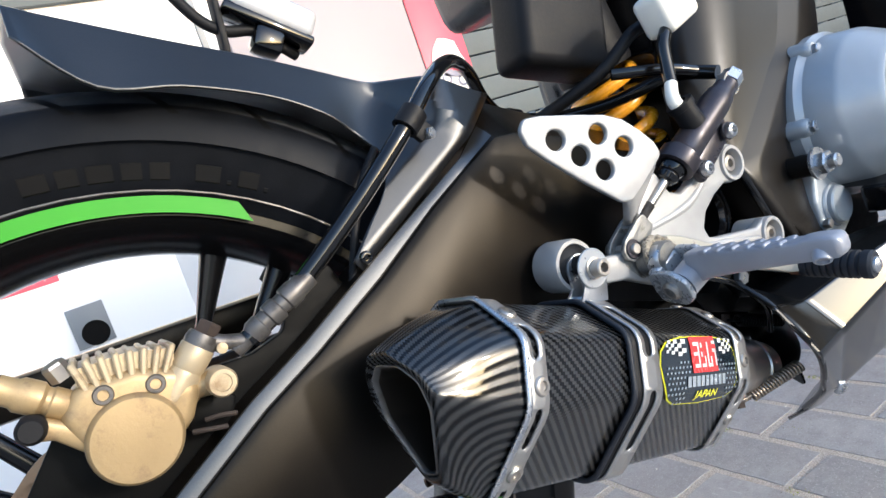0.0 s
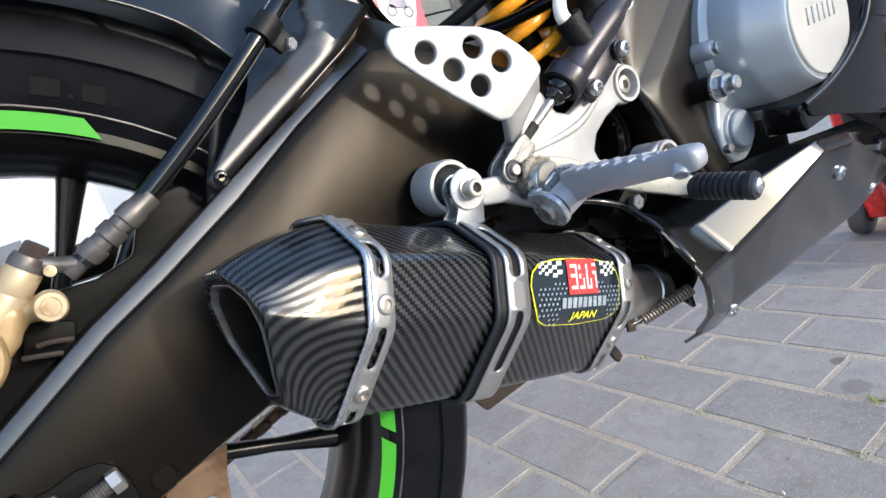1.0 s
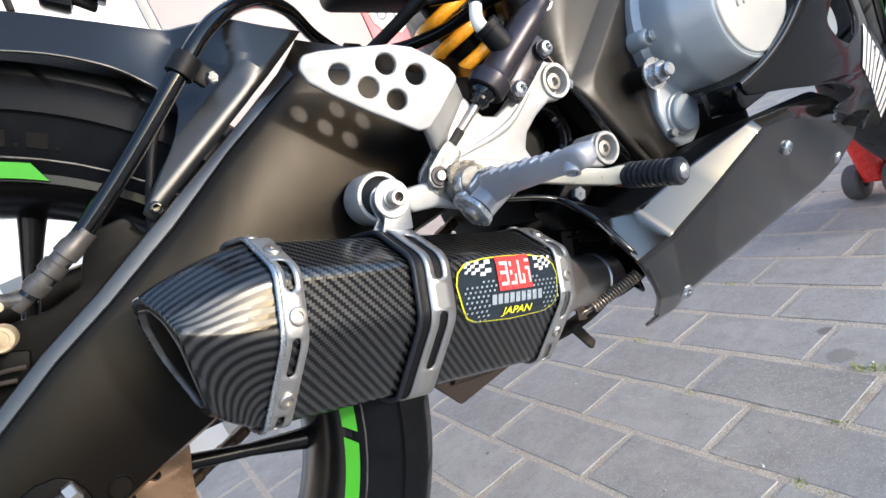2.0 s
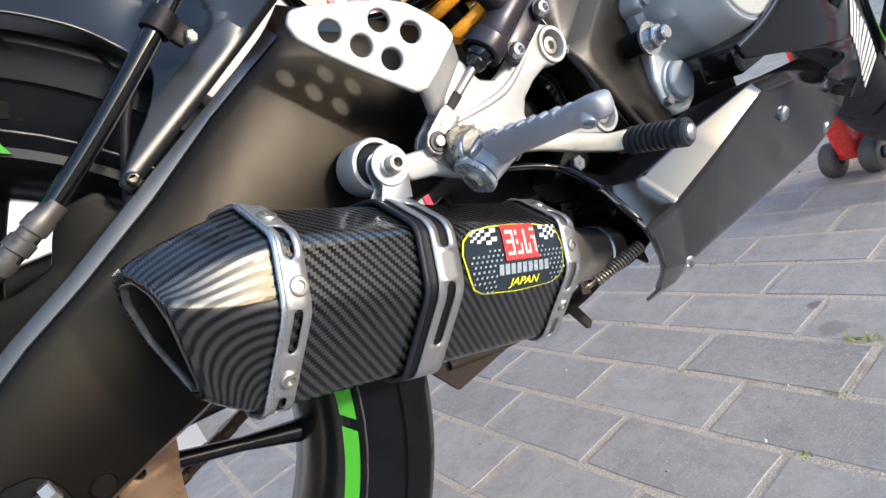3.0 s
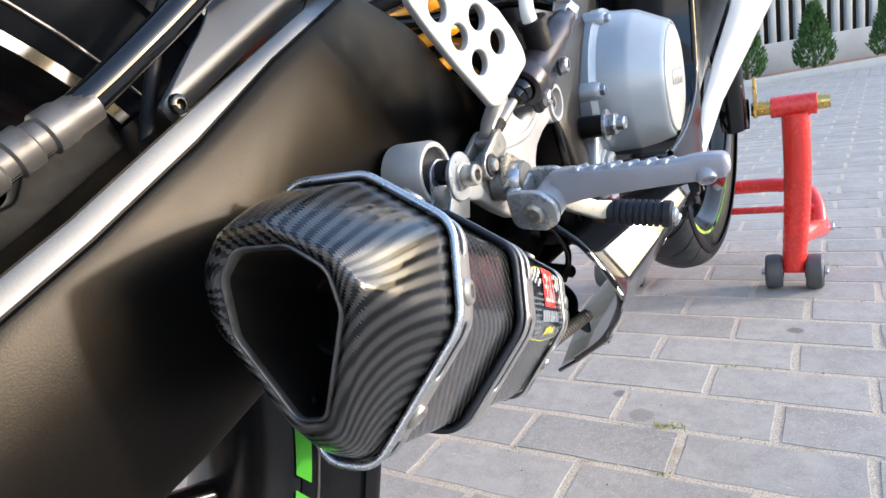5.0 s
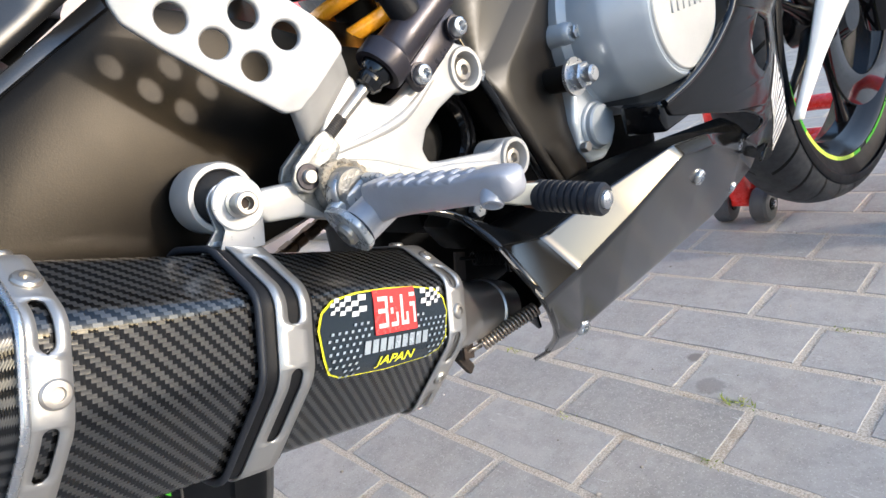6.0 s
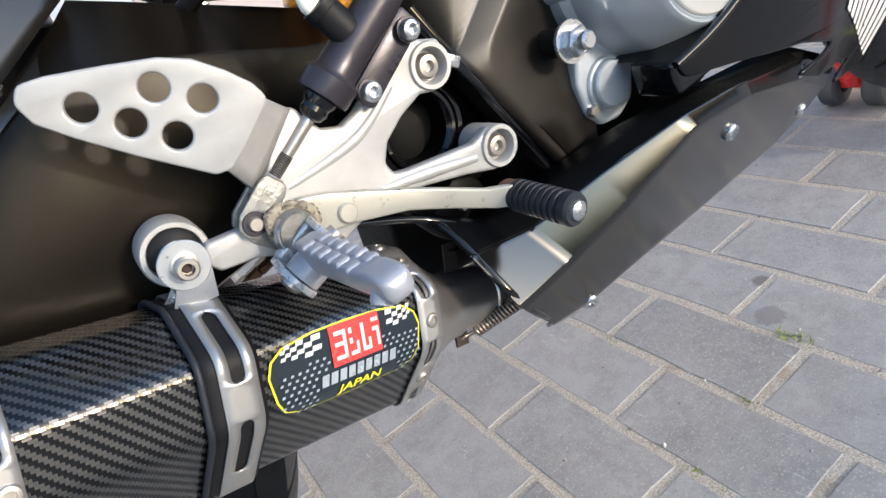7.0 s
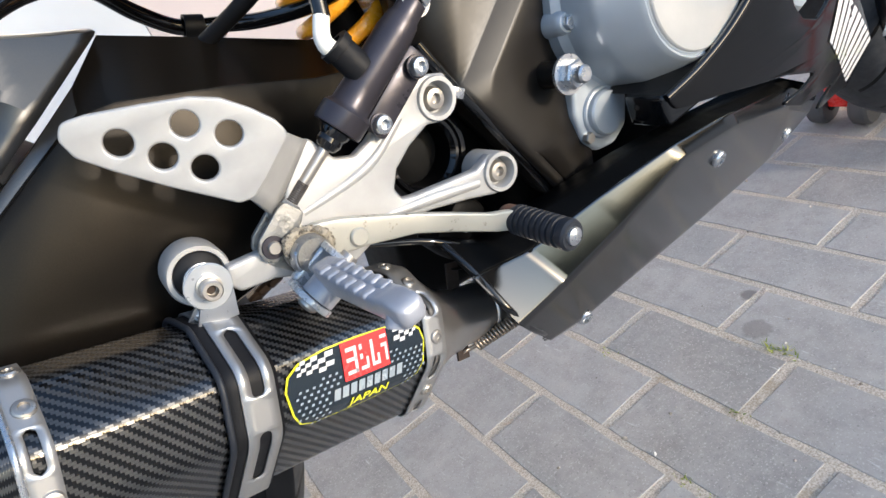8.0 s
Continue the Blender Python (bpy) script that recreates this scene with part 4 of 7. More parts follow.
# corners of the silencer's outline, of its slanted end and of its mouth: outward, up, and the corner's radius
SECTION = [(-0.0370, 0.0462, 0.012), (-0.0020, 0.0459, 0.016), (0.0324, 0.0240, 0.013), (0.0342, -0.0131, 0.020), (-0.0002, -0.0630, 0.013), (-0.0200, -0.0620, 0.013), (-0.0410, -0.0050, 0.014), (-0.0420, 0.0280, 0.014)]
TIP = [(-0.0250, 0.0188, 0.010), (-0.0082, 0.0205, 0.007), (0.0135, 0.0098, 0.012), (0.0220, -0.0030, 0.009), (-0.0010, -0.0500, 0.010), (-0.0150, -0.0495, 0.010), (-0.0372, -0.0110, 0.014), (-0.0362, 0.0060, 0.014)]
MOUTH = [(-0.0200, 0.0120, 0.009), (-0.0010, 0.0117, 0.008), (0.0105, 0.0040, 0.008), (0.0120, -0.0090, 0.009), (-0.0028, -0.0430, 0.006), (-0.0135, -0.0437, 0.006), (-0.0295, -0.0150, 0.010), (-0.0285, 0.0040, 0.008)]


def outline(sec, grow=0.0, per=6):
    """The rounded outline as points; the same number for every outline of as many corners."""
    raw = fillet([(v, w) for v, w, _ in sec], [r for _, _, r in sec], per)
    n, m = len(raw), per + 1
    pts = []
    for i in range(n):
        pts.append(raw[i])
        if i % m == m - 1:
            a, b = raw[i], raw[(i + 1) % n]
            pts += [a.lerp(b, k / (per + 1)) for k in range(1, per + 1)]
    # begin on the crown
    k0 = per + 1 + per // 2
    pts = pts[k0:] + pts[:k0]
    if grow:
        n = len(pts)
        out = []
        for i in range(n):
            t = (pts[(i + 1) % n] - pts[i - 1]).normalized()
            out.append(pts[i] + grow * Vector((-t.y, t.x)))
        pts = out
    return [(p.x, p.y) for p in pts]


def wrapped(rings_uvw, length_u, fan=False):
    """A lofted skin in silencer axes with weave coordinates (metres round, metres along)."""
    n = len(rings_uvw[0])
    verts, faces, uvs = [], [], []
    arc = [0.0]

    def lace(s, u):
        """On the end cap the weave runs in bows round the strap's lower corner."""
        if not fan:
            return (s, u)
        if s > 0.24:
            s -= arc[-1]
        du, ds = -(u + 0.113) + 0.004, 0.150 - s
        rho, turn = math.hypot(du, ds), math.atan2(du, ds)
        return (1.12 * rho + 0.14 * turn, 0.14 * turn)
    ref = outline(SECTION)
    for i in range(n):
        a, b = ref[i], ref[(i + 1) % n]
        arc.append(arc[-1] + math.hypot(b[0] - a[0], b[1] - a[1]))
    for r in rings_uvw:
        verts += [exh(*q) for q in r]
    for i in range(len(rings_uvw) - 1):
        for k in range(n):
            q = (k + 1) % n
            faces.append([i * n + k, i * n + q, (i + 1) * n + q, (i + 1) * n + k])
            lo, hi = arc[k], arc[k + 1]
            if fan and lo <= 0.24 < hi:
                lo = 0.2401
            uvs += [lace(lo, length_u[i]), lace(hi, length_u[i]), lace(hi, length_u[i + 1]), lace(lo, length_u[i + 1])]
    me = bpy.data.meshes.new("skin")
    me.from_pydata([tuple(v) for v in verts], [], faces)
    layer = me.uv_layers.new(name="UVMap")
    for i, q in enumerate(uvs):
        layer.data[i].uv = q
    bm = bmesh.new()
    bm.from_mesh(me)
    bmesh.ops.recalc_face_normals(bm, faces=bm.faces)
    bm.to_mesh(me)
    bm.free()
    me.polygons.foreach_set("use_smooth", [True] * len(me.polygons))
    me.set_sharp_from_angle(angle=radians(50))
    return me


def tip_u(w):
    return -0.161 - 0.45 * w


def band(u0, u1, grow, slots):
    """A metal strip round the silencer with long round-ended slots; slots: (start, end) in metres round it, from the top outward."""
    ref = outline(SECTION, grow, 18)
    n = len(ref)
    arc = [0.0]
    for i in range(n):
        a, b = ref[i], ref[(i + 1) % n]
        arc.append(arc[-1] + math.hypot(b[0] - a[0], b[1] - a[1]))
    mid, half = (u0 + u1) / 2, 0.19 * (u1 - u0)
    bm = bmesh.new()
    grid = []
    for i in range(n):
        w = half
        for a, b in slots:
            e = min(arc[i] - a, b - arc[i])
            if -0.002 < e < half:
                w = max(0.0002, math.sqrt(max(0.0, half ** 2 - (half - max(e, 0.0)) ** 2)))
        grid.append([bm.verts.new(exh(u, *ref[i])) for u in (u0, mid - w, mid + w, u1)])
    for i in range(n):
        q = (i + 1) % n
        c = (arc[i] + arc[i + 1]) / 2
        for k in range(3):
            if k == 1 and any(a <= c <= b for a, b in slots):
                continue
            bm.faces.new([grid[i][k], grid[i][k + 1], grid[q][k + 1], grid[q][k]])
    bmesh.ops.recalc_face_normals(bm, faces=bm.faces)
    me = bpy.data.meshes.new("band")
    bm.to_mesh(me)
    bm.free()
    return finish(me, True, 40.0)


def on_skin(u, s, lift=0.0):
    """A place on the silencer's skin: forward u, s metres round from the top, lift off it."""
    ref = outline(SECTION, 0.0, 10)
    n = len(ref)
    s_left = s
    i = 0
    while True:
        a, b = ref[i % n], ref[(i + 1) % n]
        d = math.hypot(b[0] - a[0], b[1] - a[1])
        if s_left <= d:
            f = s_left / d
            nx, ny = -(b[1] - a[1]) / d, (b[0] - a[0]) / d
            p = exh(u, a[0] + f * (b[0] - a[0]) + lift * nx, a[1] + f * (b[1] - a[1]) + lift * ny)
            return p, (exh(u, nx, ny) - exh(u, 0, 0))
        s_left -= d
        i += 1


def build_silencer():
    body_ring = outline(SECTION, -0.0008)
    us = [-0.108, -0.06, 0.0, 0.06, 0.128]
    body = part("silencer", wrapped([[(u, v, w) for v, w in body_ring] for u in us], us), "carbon", bike, "glossy carbon fibre exhaust silencer")
    # carbon end cap that narrows to a slanted mouth: flat sides, slightly bowed, with a rolled rim
    a, t, o = outline(SECTION, -0.0012), outline(TIP), outline(MOUTH)
    rings, along = [], []
    for f in (0.0, 0.06, 0.13, 0.2, 0.28, 0.36, 0.44, 0.52, 0.6, 0.68, 0.76, 0.84, 0.91, 0.96):
        e = f - 0.42 * f * (1.0 - f)
        rings.append([(-0.113 + (tip_u(q[1]) + 0.113) * f, p[0] + (q[0] - p[0]) * e, p[1] + (q[1] - p[1]) * e) for p, q in zip(a, t)])
        along.append(-0.113 - 0.055 * f)
    for g, du in ((0.0, 0.0006), (0.09, -0.0012), (0.24, -0.0019), (0.5, -0.0021), (0.75, -0.0019), (0.9, -0.0010)):
        rings.append([(tip_u(p[1] + (q[1] - p[1]) * g) + du, p[0] + (q[0] - p[0]) * g, p[1] + (q[1] - p[1]) * g) for p, q in zip(t, o)])
        along.append(-0.168 - 0.010 * g)
    part("end_cap", wrapped(rings, along, True), "carbon", body, "carbon end cap with a slanted opening")
    # steel inner sleeve with a folded edge
    ins = []
    for g, du in ((-0.0007, -0.001), (-0.0010, 0.006), (0.0005, 0.020), (0.0015, 0.050), (0.0020, 0.100)):
        ins.append([exh(tip_u(w) + du, v, w) for v, w in outline(MOUTH, g)])
    fold = [[exh(tip_u(w) + du, v, w) for v, w in outline(MOUTH, g)] for g, du in ((0.0008, 0.0010), (0.0006, -0.0020), (-0.0001, -0.0024), (-0.0007, -0.0018), (-0.0008, 0.0012))]
    part("sleeve_rim", loft(fold, True, False, False, 60.0), "fitting", body, "thin folded steel rim")
    part("inner_sleeve", loft(ins, True, False, True, 40.0), "sleeve", body, "sooty steel outlet sleeve")
    cp = exh(-0.105, -0.0190, -0.0070)
    part("core_pipe", lathe([(0.0150, 0.05), (0.0150, 0.001), (0.0158, 0), (0.0170, 0.001), (0.0170, 0.05)], cp, EX, 36), "rust", body)
    # near-black discs stand for the shade in the pipe and the drain hole
    part("core_plate", lathe([(0, 0), (0.0155, 0)], cp + EX * 0.012, EX, 28), "dark", body)
    q = exh(-0.128, -0.0160, -0.0380)
    part("drain_hole", lathe([(0, 0.0016), (0.0026, 0.0016), (0.0030, 0.0)], q, exh(0, 0.873, 0.487) - exh(0, 0, 0), 16), "dark", body)
    # rear strap: bright rolled edge, flat strip with slots, rivets
    thicken(part("strap", band(-0.113, -0.0985, 0.0004, ((0.044, 0.066), (0.091, 0.116), (0.142, 0.156), (0.18, 0.20), (0.23, 0.25))), "inox", body, "slotted stainless strap"), 0.0012, 1.0)
    edge = [exh(-0.1135, v, w) for v, w in outline(SECTION, 0.0012, 6)]
    part("strap_edge", tube(edge + edge[:2], 0.0017, 1, 8, False), "steel", body)
    for s in (0.032, 0.079, 0.130, 0.170, 0.215, 0.26, 0.30):
        p, nrm = on_skin(-0.1043, s, 0.0014)
        part("rivet", cap_screw(p, nrm, 0.0054, 0.0024), "boltsteel", body)
    # front strap and cone
    thicken(part("strap", band(0.119, 0.137, 0.0004, ((0.040, 0.060), (0.088, 0.110), (0.136, 0.152), (0.18, 0.20), (0.23, 0.25))), "inox", body, "slotted stainless strap"), 0.0012, 1.0)
    for s in (0.028, 0.074, 0.122, 0.165, 0.21, 0.26, 0.30):
        p, nrm = on_skin(0.129, s, 0.0014)
        part("rivet", cap_screw(p, nrm, 0.0050, 0.0024), "boltsteel", body)
    full = outline(SECTION, 0.0)
    cc = (0.002, -0.0030)
    cone = []
    for u, f in ((0.128, 1.0), (0.138, 0.98), (0.146, 0.80), (0.155, 0.60), (0.164, 0.49), (0.170, 0.0)):
        ring = []
        for v, w in full:
            a_ = math.atan2(w - cc[1], v - cc[0])
            rv, rw = cc[0] + 0.0250 * math.cos(a_), cc[1] + 0.0250 * math.sin(a_)
            g = max(0.0, (f - 0.49) / 0.51) if f > 0 else 0.0
            ring.append(exh(u, rv + (v - rv) * g, rw + (w - rw) * g))
        cone.append(ring)
    part("front_cone", loft(cone, True, False, False, 40.0), "cone", body, "welded stainless inlet cone")
    part("inlet_pipe", lathe([(0.0250, 0.0), (0.0236, 0.012), (0.0226, 0.030), (0.0222, 0.044), (0.0236, 0.045), (0.0236, 0.052), (0.0215, 0.054), (0.0210, 0.07)], exh(0.160, cc[0], cc[1]), EX, 36), "cone", body)
    pts = [exh(0.20, cc[0], cc[1]), exh(0.235, cc[0], cc[1]), (0.590, -0.118, 0.285), (0.640, -0.085, 0.275), (0.700, -0.04, 0.27)]
    # the belly pan's shade is put into this pipe's near-black colour
    part("link_pipe", tube(pts, 0.0202, 8, 24), "dark", body, "exhaust link pipe, near-black for the shade behind the pan")
    # two pull springs between ears on the cone and the pipe behind the belly pan
    for p, q, mat, wire in ((Vector((0.5050, -0.1342, 0.2788)), Vector((0.5581, -0.1588, 0.2900)), "springsteel", 0.0013), (Vector((0.5300, -0.1253, 0.3419)), Vector((0.5760, -0.1420, 0.3230)), "dark", 0.0012)):
        d = (q - p).normalized()
        a_, b_ = p + d * 0.009, q
        part("spring", helix(a_, b_, 0.0046, wire, 17, 10), mat, body, "steel pull spring" if mat != "dark" else "near-black pull spring")
        n = d.cross(EX).normalized()
        e = n.cross(d)
        loop = [p + d * (0.0045 * math.cos(t)) + e * (0.0042 * math.sin(t)) for t in (0.6, 1.5, 2.4, 3.2, 4.0, 4.8, 5.6)]
        part("spring_hook", tube([a_ + e * 0.0042] + loop + [a_ - e * 0.0030], wire, 4, 8), mat, body)
        out = p - exh(0.184, cc[0], cc[1])
        out = (out - EX * out.dot(EX)).normalized()
        side_ = EX.cross(out)
        base_ = p - EX * 0.004
        ear = [base_ + EX * x + side_ * y + out * z for z in (-0.016, 0.005) for x, y in ((-0.006, -0.001), (0.006, -0.001), (0.006, 0.001), (-0.006, 0.001))]
        part("spring_ear", mesh_of(ear, [[0, 1, 2, 3], [7, 6, 5, 4], [0, 4, 5, 1], [1, 5, 6, 2], [2, 6, 7, 3], [3, 7, 4, 0]], False), "rust", body, "rusty spring ear")
    # clamp with rubber bed
    thicken(part("clamp_rubber", band(-0.0215, 0.0095, 0.0002, ()), "rubber", body, "black rubber clamp lining"), 0.0022, 1.0)
    lips = [exh(-0.0215, v, w) for v, w in outline(SECTION, 0.0022, 6)]
    part("rubber_lip", tube(lips + lips[:2], 0.0019, 1, 8, False), "grip", body)
    thicken(part("clamp", band(-0.0135, 0.0068, 0.0028, ((0.026, 0.072), (0.092, 0.136), (0.17, 0.20), (0.24, 0.27))), "inox", body, "slotted steel hanger clamp"), 0.0014, 1.0)
    # ears up to the hanger bolt
    top = Vector((0.3705, -0.157, 0.4475))
    base, nrm = on_skin(-0.0035, 0.002, 0.003)
    for off, lean in ((0.0, 0.0), (0.011, -0.006)):
        b0 = base + Vector((lean, off, 0))
        t0 = top + Vector((0, off, 0))
        m = Matrix.Translation(t0) @ Matrix((Vector((1, 0, 0)), Vector((0, 0, 1)), Vector((0, -1, 0)))).transposed().to_4x4()
        lx, lz = b0.x - t0.x, b0.z - t0.z
        crown = [(0.0110 * math.cos(radians(q)), 0.0110 * math.sin(radians(q))) for q in range(0, 181, 15)]
        out = crown + [(-0.0108, -0.010), (lx - 0.0105, lz + 0.001), (lx + 0.0135, lz - 0.004), (0.0108, -0.010)]
        part("hanger_ear", plate([out, circle((0, 0), 0.004, 12)], 0.0022, m, 0.0004, 1), "steel", body)
    foot = Matrix.Translation(base + Vector((0.0015, -0.0045, 0.0010))) @ Matrix((EX, -EZ.cross(EX), EZ)).transposed().to_4x4()
    part("ear_foot", block((0.0190, 0.0035, 0.0120), foot, 0.0014, 2), "steel", body, "folded foot of the hanger ear")
    part("washer", lathe([(0.0045, 0), (0.0130, 0), (0.0136, 0.0005), (0.0136, 0.0015), (0.0130, 0.0020), (0.0045, 0.0020)], top + Vector((0, -0.0014, 0)), (0, -1, 0), 40), "zinc", body, "broad flat washer")
    part("bolt_collar", lathe([(0.0, 0.0), (0.0074, 0.0), (0.0074, 0.0014), (0.0060, 0.0018)], top + Vector((0, -0.0034, 0)), (0, -1, 0), 28), "boltsteel", body)
    part("hanger_bolt", lathe([(0.0056, 0.0), (0.0060, 0.001), (0.0060, 0.0078), (0.0052, 0.0086), (0.0034, 0.0086), (0.0031, 0.004), (0, 0.004)], top + Vector((0, -0.0046, 0)), (0, -1, 0), 28), "boltsteel", body, "socket head hanger bolt")
    part("bolt_socket", lathe([(0.0030, 0.0), (0.0026, 0.0004), (0, 0.0004)], top + Vector((0, -0.0088, 0)), (0, -1, 0), 6), "rust", body, "rusty hexagon socket")
    build_decal(body)


def build_decal(body):
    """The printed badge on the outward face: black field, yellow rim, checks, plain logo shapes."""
    u0, u1 = 0.0130, 0.1190
    s_top, s_bot = 0.0545, 0.1020

    def place(x, y, lift):
        """x forward 0..1 and y upward 0..1 across the badge"""
        p, _ = on_skin(u0 + (u1 - u0) * x, s_bot + (s_top - s_bot) * y, lift)
        return p

    def sheet(poly, lift):
        """A patch over a convex outline by fans of strips."""
        c = Vector((sum(p[0] for p in poly) / len(poly), sum(p[1] for p in poly) / len(poly)))
        rings = []
        for f in (0.999, 0.88, 0.76, 0.64, 0.52, 0.4, 0.27, 0.14, 0.02):
            rings.append([place(c.x + (p[0] - c.x) * f, c.y + (p[1] - c.y) * f, lift) for p in poly])
        return loft(rings, True, False, True)

    def quad(x0, y0, x1, y1, lift, sk=0.0):
        m = 4 if y1 - y0 > 0.2 else 1
        rows = [[place(x0 + (x1 - x0) * k / 3 + sk * r / m, y0 + (y1 - y0) * r / m, lift) for k in range(4)] for r in range(m + 1)]
        return loft(rows, False)
    rim = fillet([(0.0, 0.62), (0.025, 0.80), (0.10, 0.925), (0.28, 0.985), (0.5, 1.0), (0.72, 0.985), (0.90, 0.925), (0.975, 0.80), (1.0, 0.62), (0.975, 0.30), (0.93, 0.13), (0.84, 0.04), (0.5, 0.0), (0.16, 0.04), (0.07, 0.13), (0.025, 0.30)], 0.05, 3)
    part("badge", sheet(rim, 0.0004), "d_yellow", body, "oval race badge: yellow rim, black field")
    c = Vector((0.5, 0.5))
    inner = [Vector((c.x + (p[0] - c.x) * 0.978, c.y + (p[1] - c.y) * 0.955)) for p in rim]
    part("field", sheet(inner, 0.0008), "d_black", body)
    checks, dots = [], []
    for i in range(21):
        for j in range(10):
            x, y = 0.06 + 0.044 * i + (0.022 if j % 2 else 0), 0.075 + 0.069 * j
            if y > 0.70 - 0.25 * abs(x - 0.5) or (0.27 < x < 0.80 and y < 0.44) or (0.355 < x < 0.72 and y > 0.40):
                continue
            if (x < 0.14 or x > 0.88) and y < 0.16:
                continue
            dots.append(quad(x - 0.0085, y - 0.015, x + 0.0085, y + 0.015, 0.0014, 0.005))
    for sgn in (-1, 1):
        x, i = 0.035, 0
        while x < 0.27:
            w = 0.060 - 0.13 * x
            for j in range(4):
                if (i + j) % 2:
                    continue
                h = 0.066 - 0.10 * x
                y0 = 0.945 - 0.55 * x ** 1.2 - h * (j + 1) + 0.35 * x
                xx = 0.355 - x - w if sgn < 0 else 0.725 + x * 0.82
                if xx < 0.055 or xx > 0.925:
                    continue
                checks.append(quad(xx, y0, xx + w * (1.0 if sgn < 0 else 0.82), y0 + h, 0.0014, 0.008))
            x += w
            i += 1
    for side_checks in (checks[:len(checks) // 2], checks[len(checks) // 2:]):
        tagged(part("checker_print", join(side_checks), "d_white", body), kind="stuff")
    tagged(part("dot_print", join(dots), "d_grey", body), kind="stuff")
    part("logo_field", quad(0.375, 0.47, 0.705, 0.975, 0.0016), "d_red", body)
    bars = [(0.40, 0.85, 0.475, 0.90), (0.40, 0.71, 0.475, 0.76), (0.40, 0.54, 0.475, 0.59), (0.455, 0.54, 0.475, 0.90), (0.495, 0.82, 0.515, 0.89), (0.495, 0.69, 0.515, 0.76), (0.495, 0.54, 0.55, 0.59), (0.537, 0.57, 0.553, 0.70), (0.575, 0.57, 0.595, 0.90), (0.575, 0.54, 0.635, 0.59), (0.618, 0.57, 0.635, 0.69), (0.65, 0.87, 0.695, 0.91), (0.65, 0.75, 0.695, 0.80), (0.677, 0.55, 0.695, 0.80)]
    part("logo_mark", join([quad(*q, 0.0020) for q in bars]), "d_white", body)
    # maker's name as plain bars
    name = [(0.285 + 0.057 * k, 0.285, 0.328 + 0.057 * k, 0.425) for k in range(9)]
    for q in name:
        part("name_bar", quad(*q, 0.0016, 0.012), "d_grey", body)
    cu = bpy.data.curves.new("word", "FONT")
    cu.body, cu.size, cu.shear = "JAPAN", 1.0, 0.15
    cu.offset = 0.02
    ob = bpy.data.objects.new("word", cu)
    me = bpy.data.meshes.new_from_object(ob)
    bpy.data.objects.remove(ob)
    xs = [v.co.x for v in me.vertices]
    ys = [v.co.y for v in me.vertices]
    for v in me.vertices:
        v.co = place(0.385 + 0.30 * (v.co.x - min(xs)) / (max(xs) - min(xs)), 0.085 + 0.145 * (v.co.y - min(ys)) / (max(ys) - min(ys)), 0.0016)
    part("word", me, "d_yellow", body, "yellow lettering")


def heel_frame():
    """The heel guard's sheet: splayed outward towards the front, leaning a little."""
    o = Vector((0.4027, -0.1641, 0.5064))
    a, b = Vector((0.3736, -0.1584, 0.5362)), Vector((0.4218, -0.1683, 0.5168))
    n = (b - o).cross(a - o).normalized()
    if n.y > 0:
        n.negate()
    return o, n


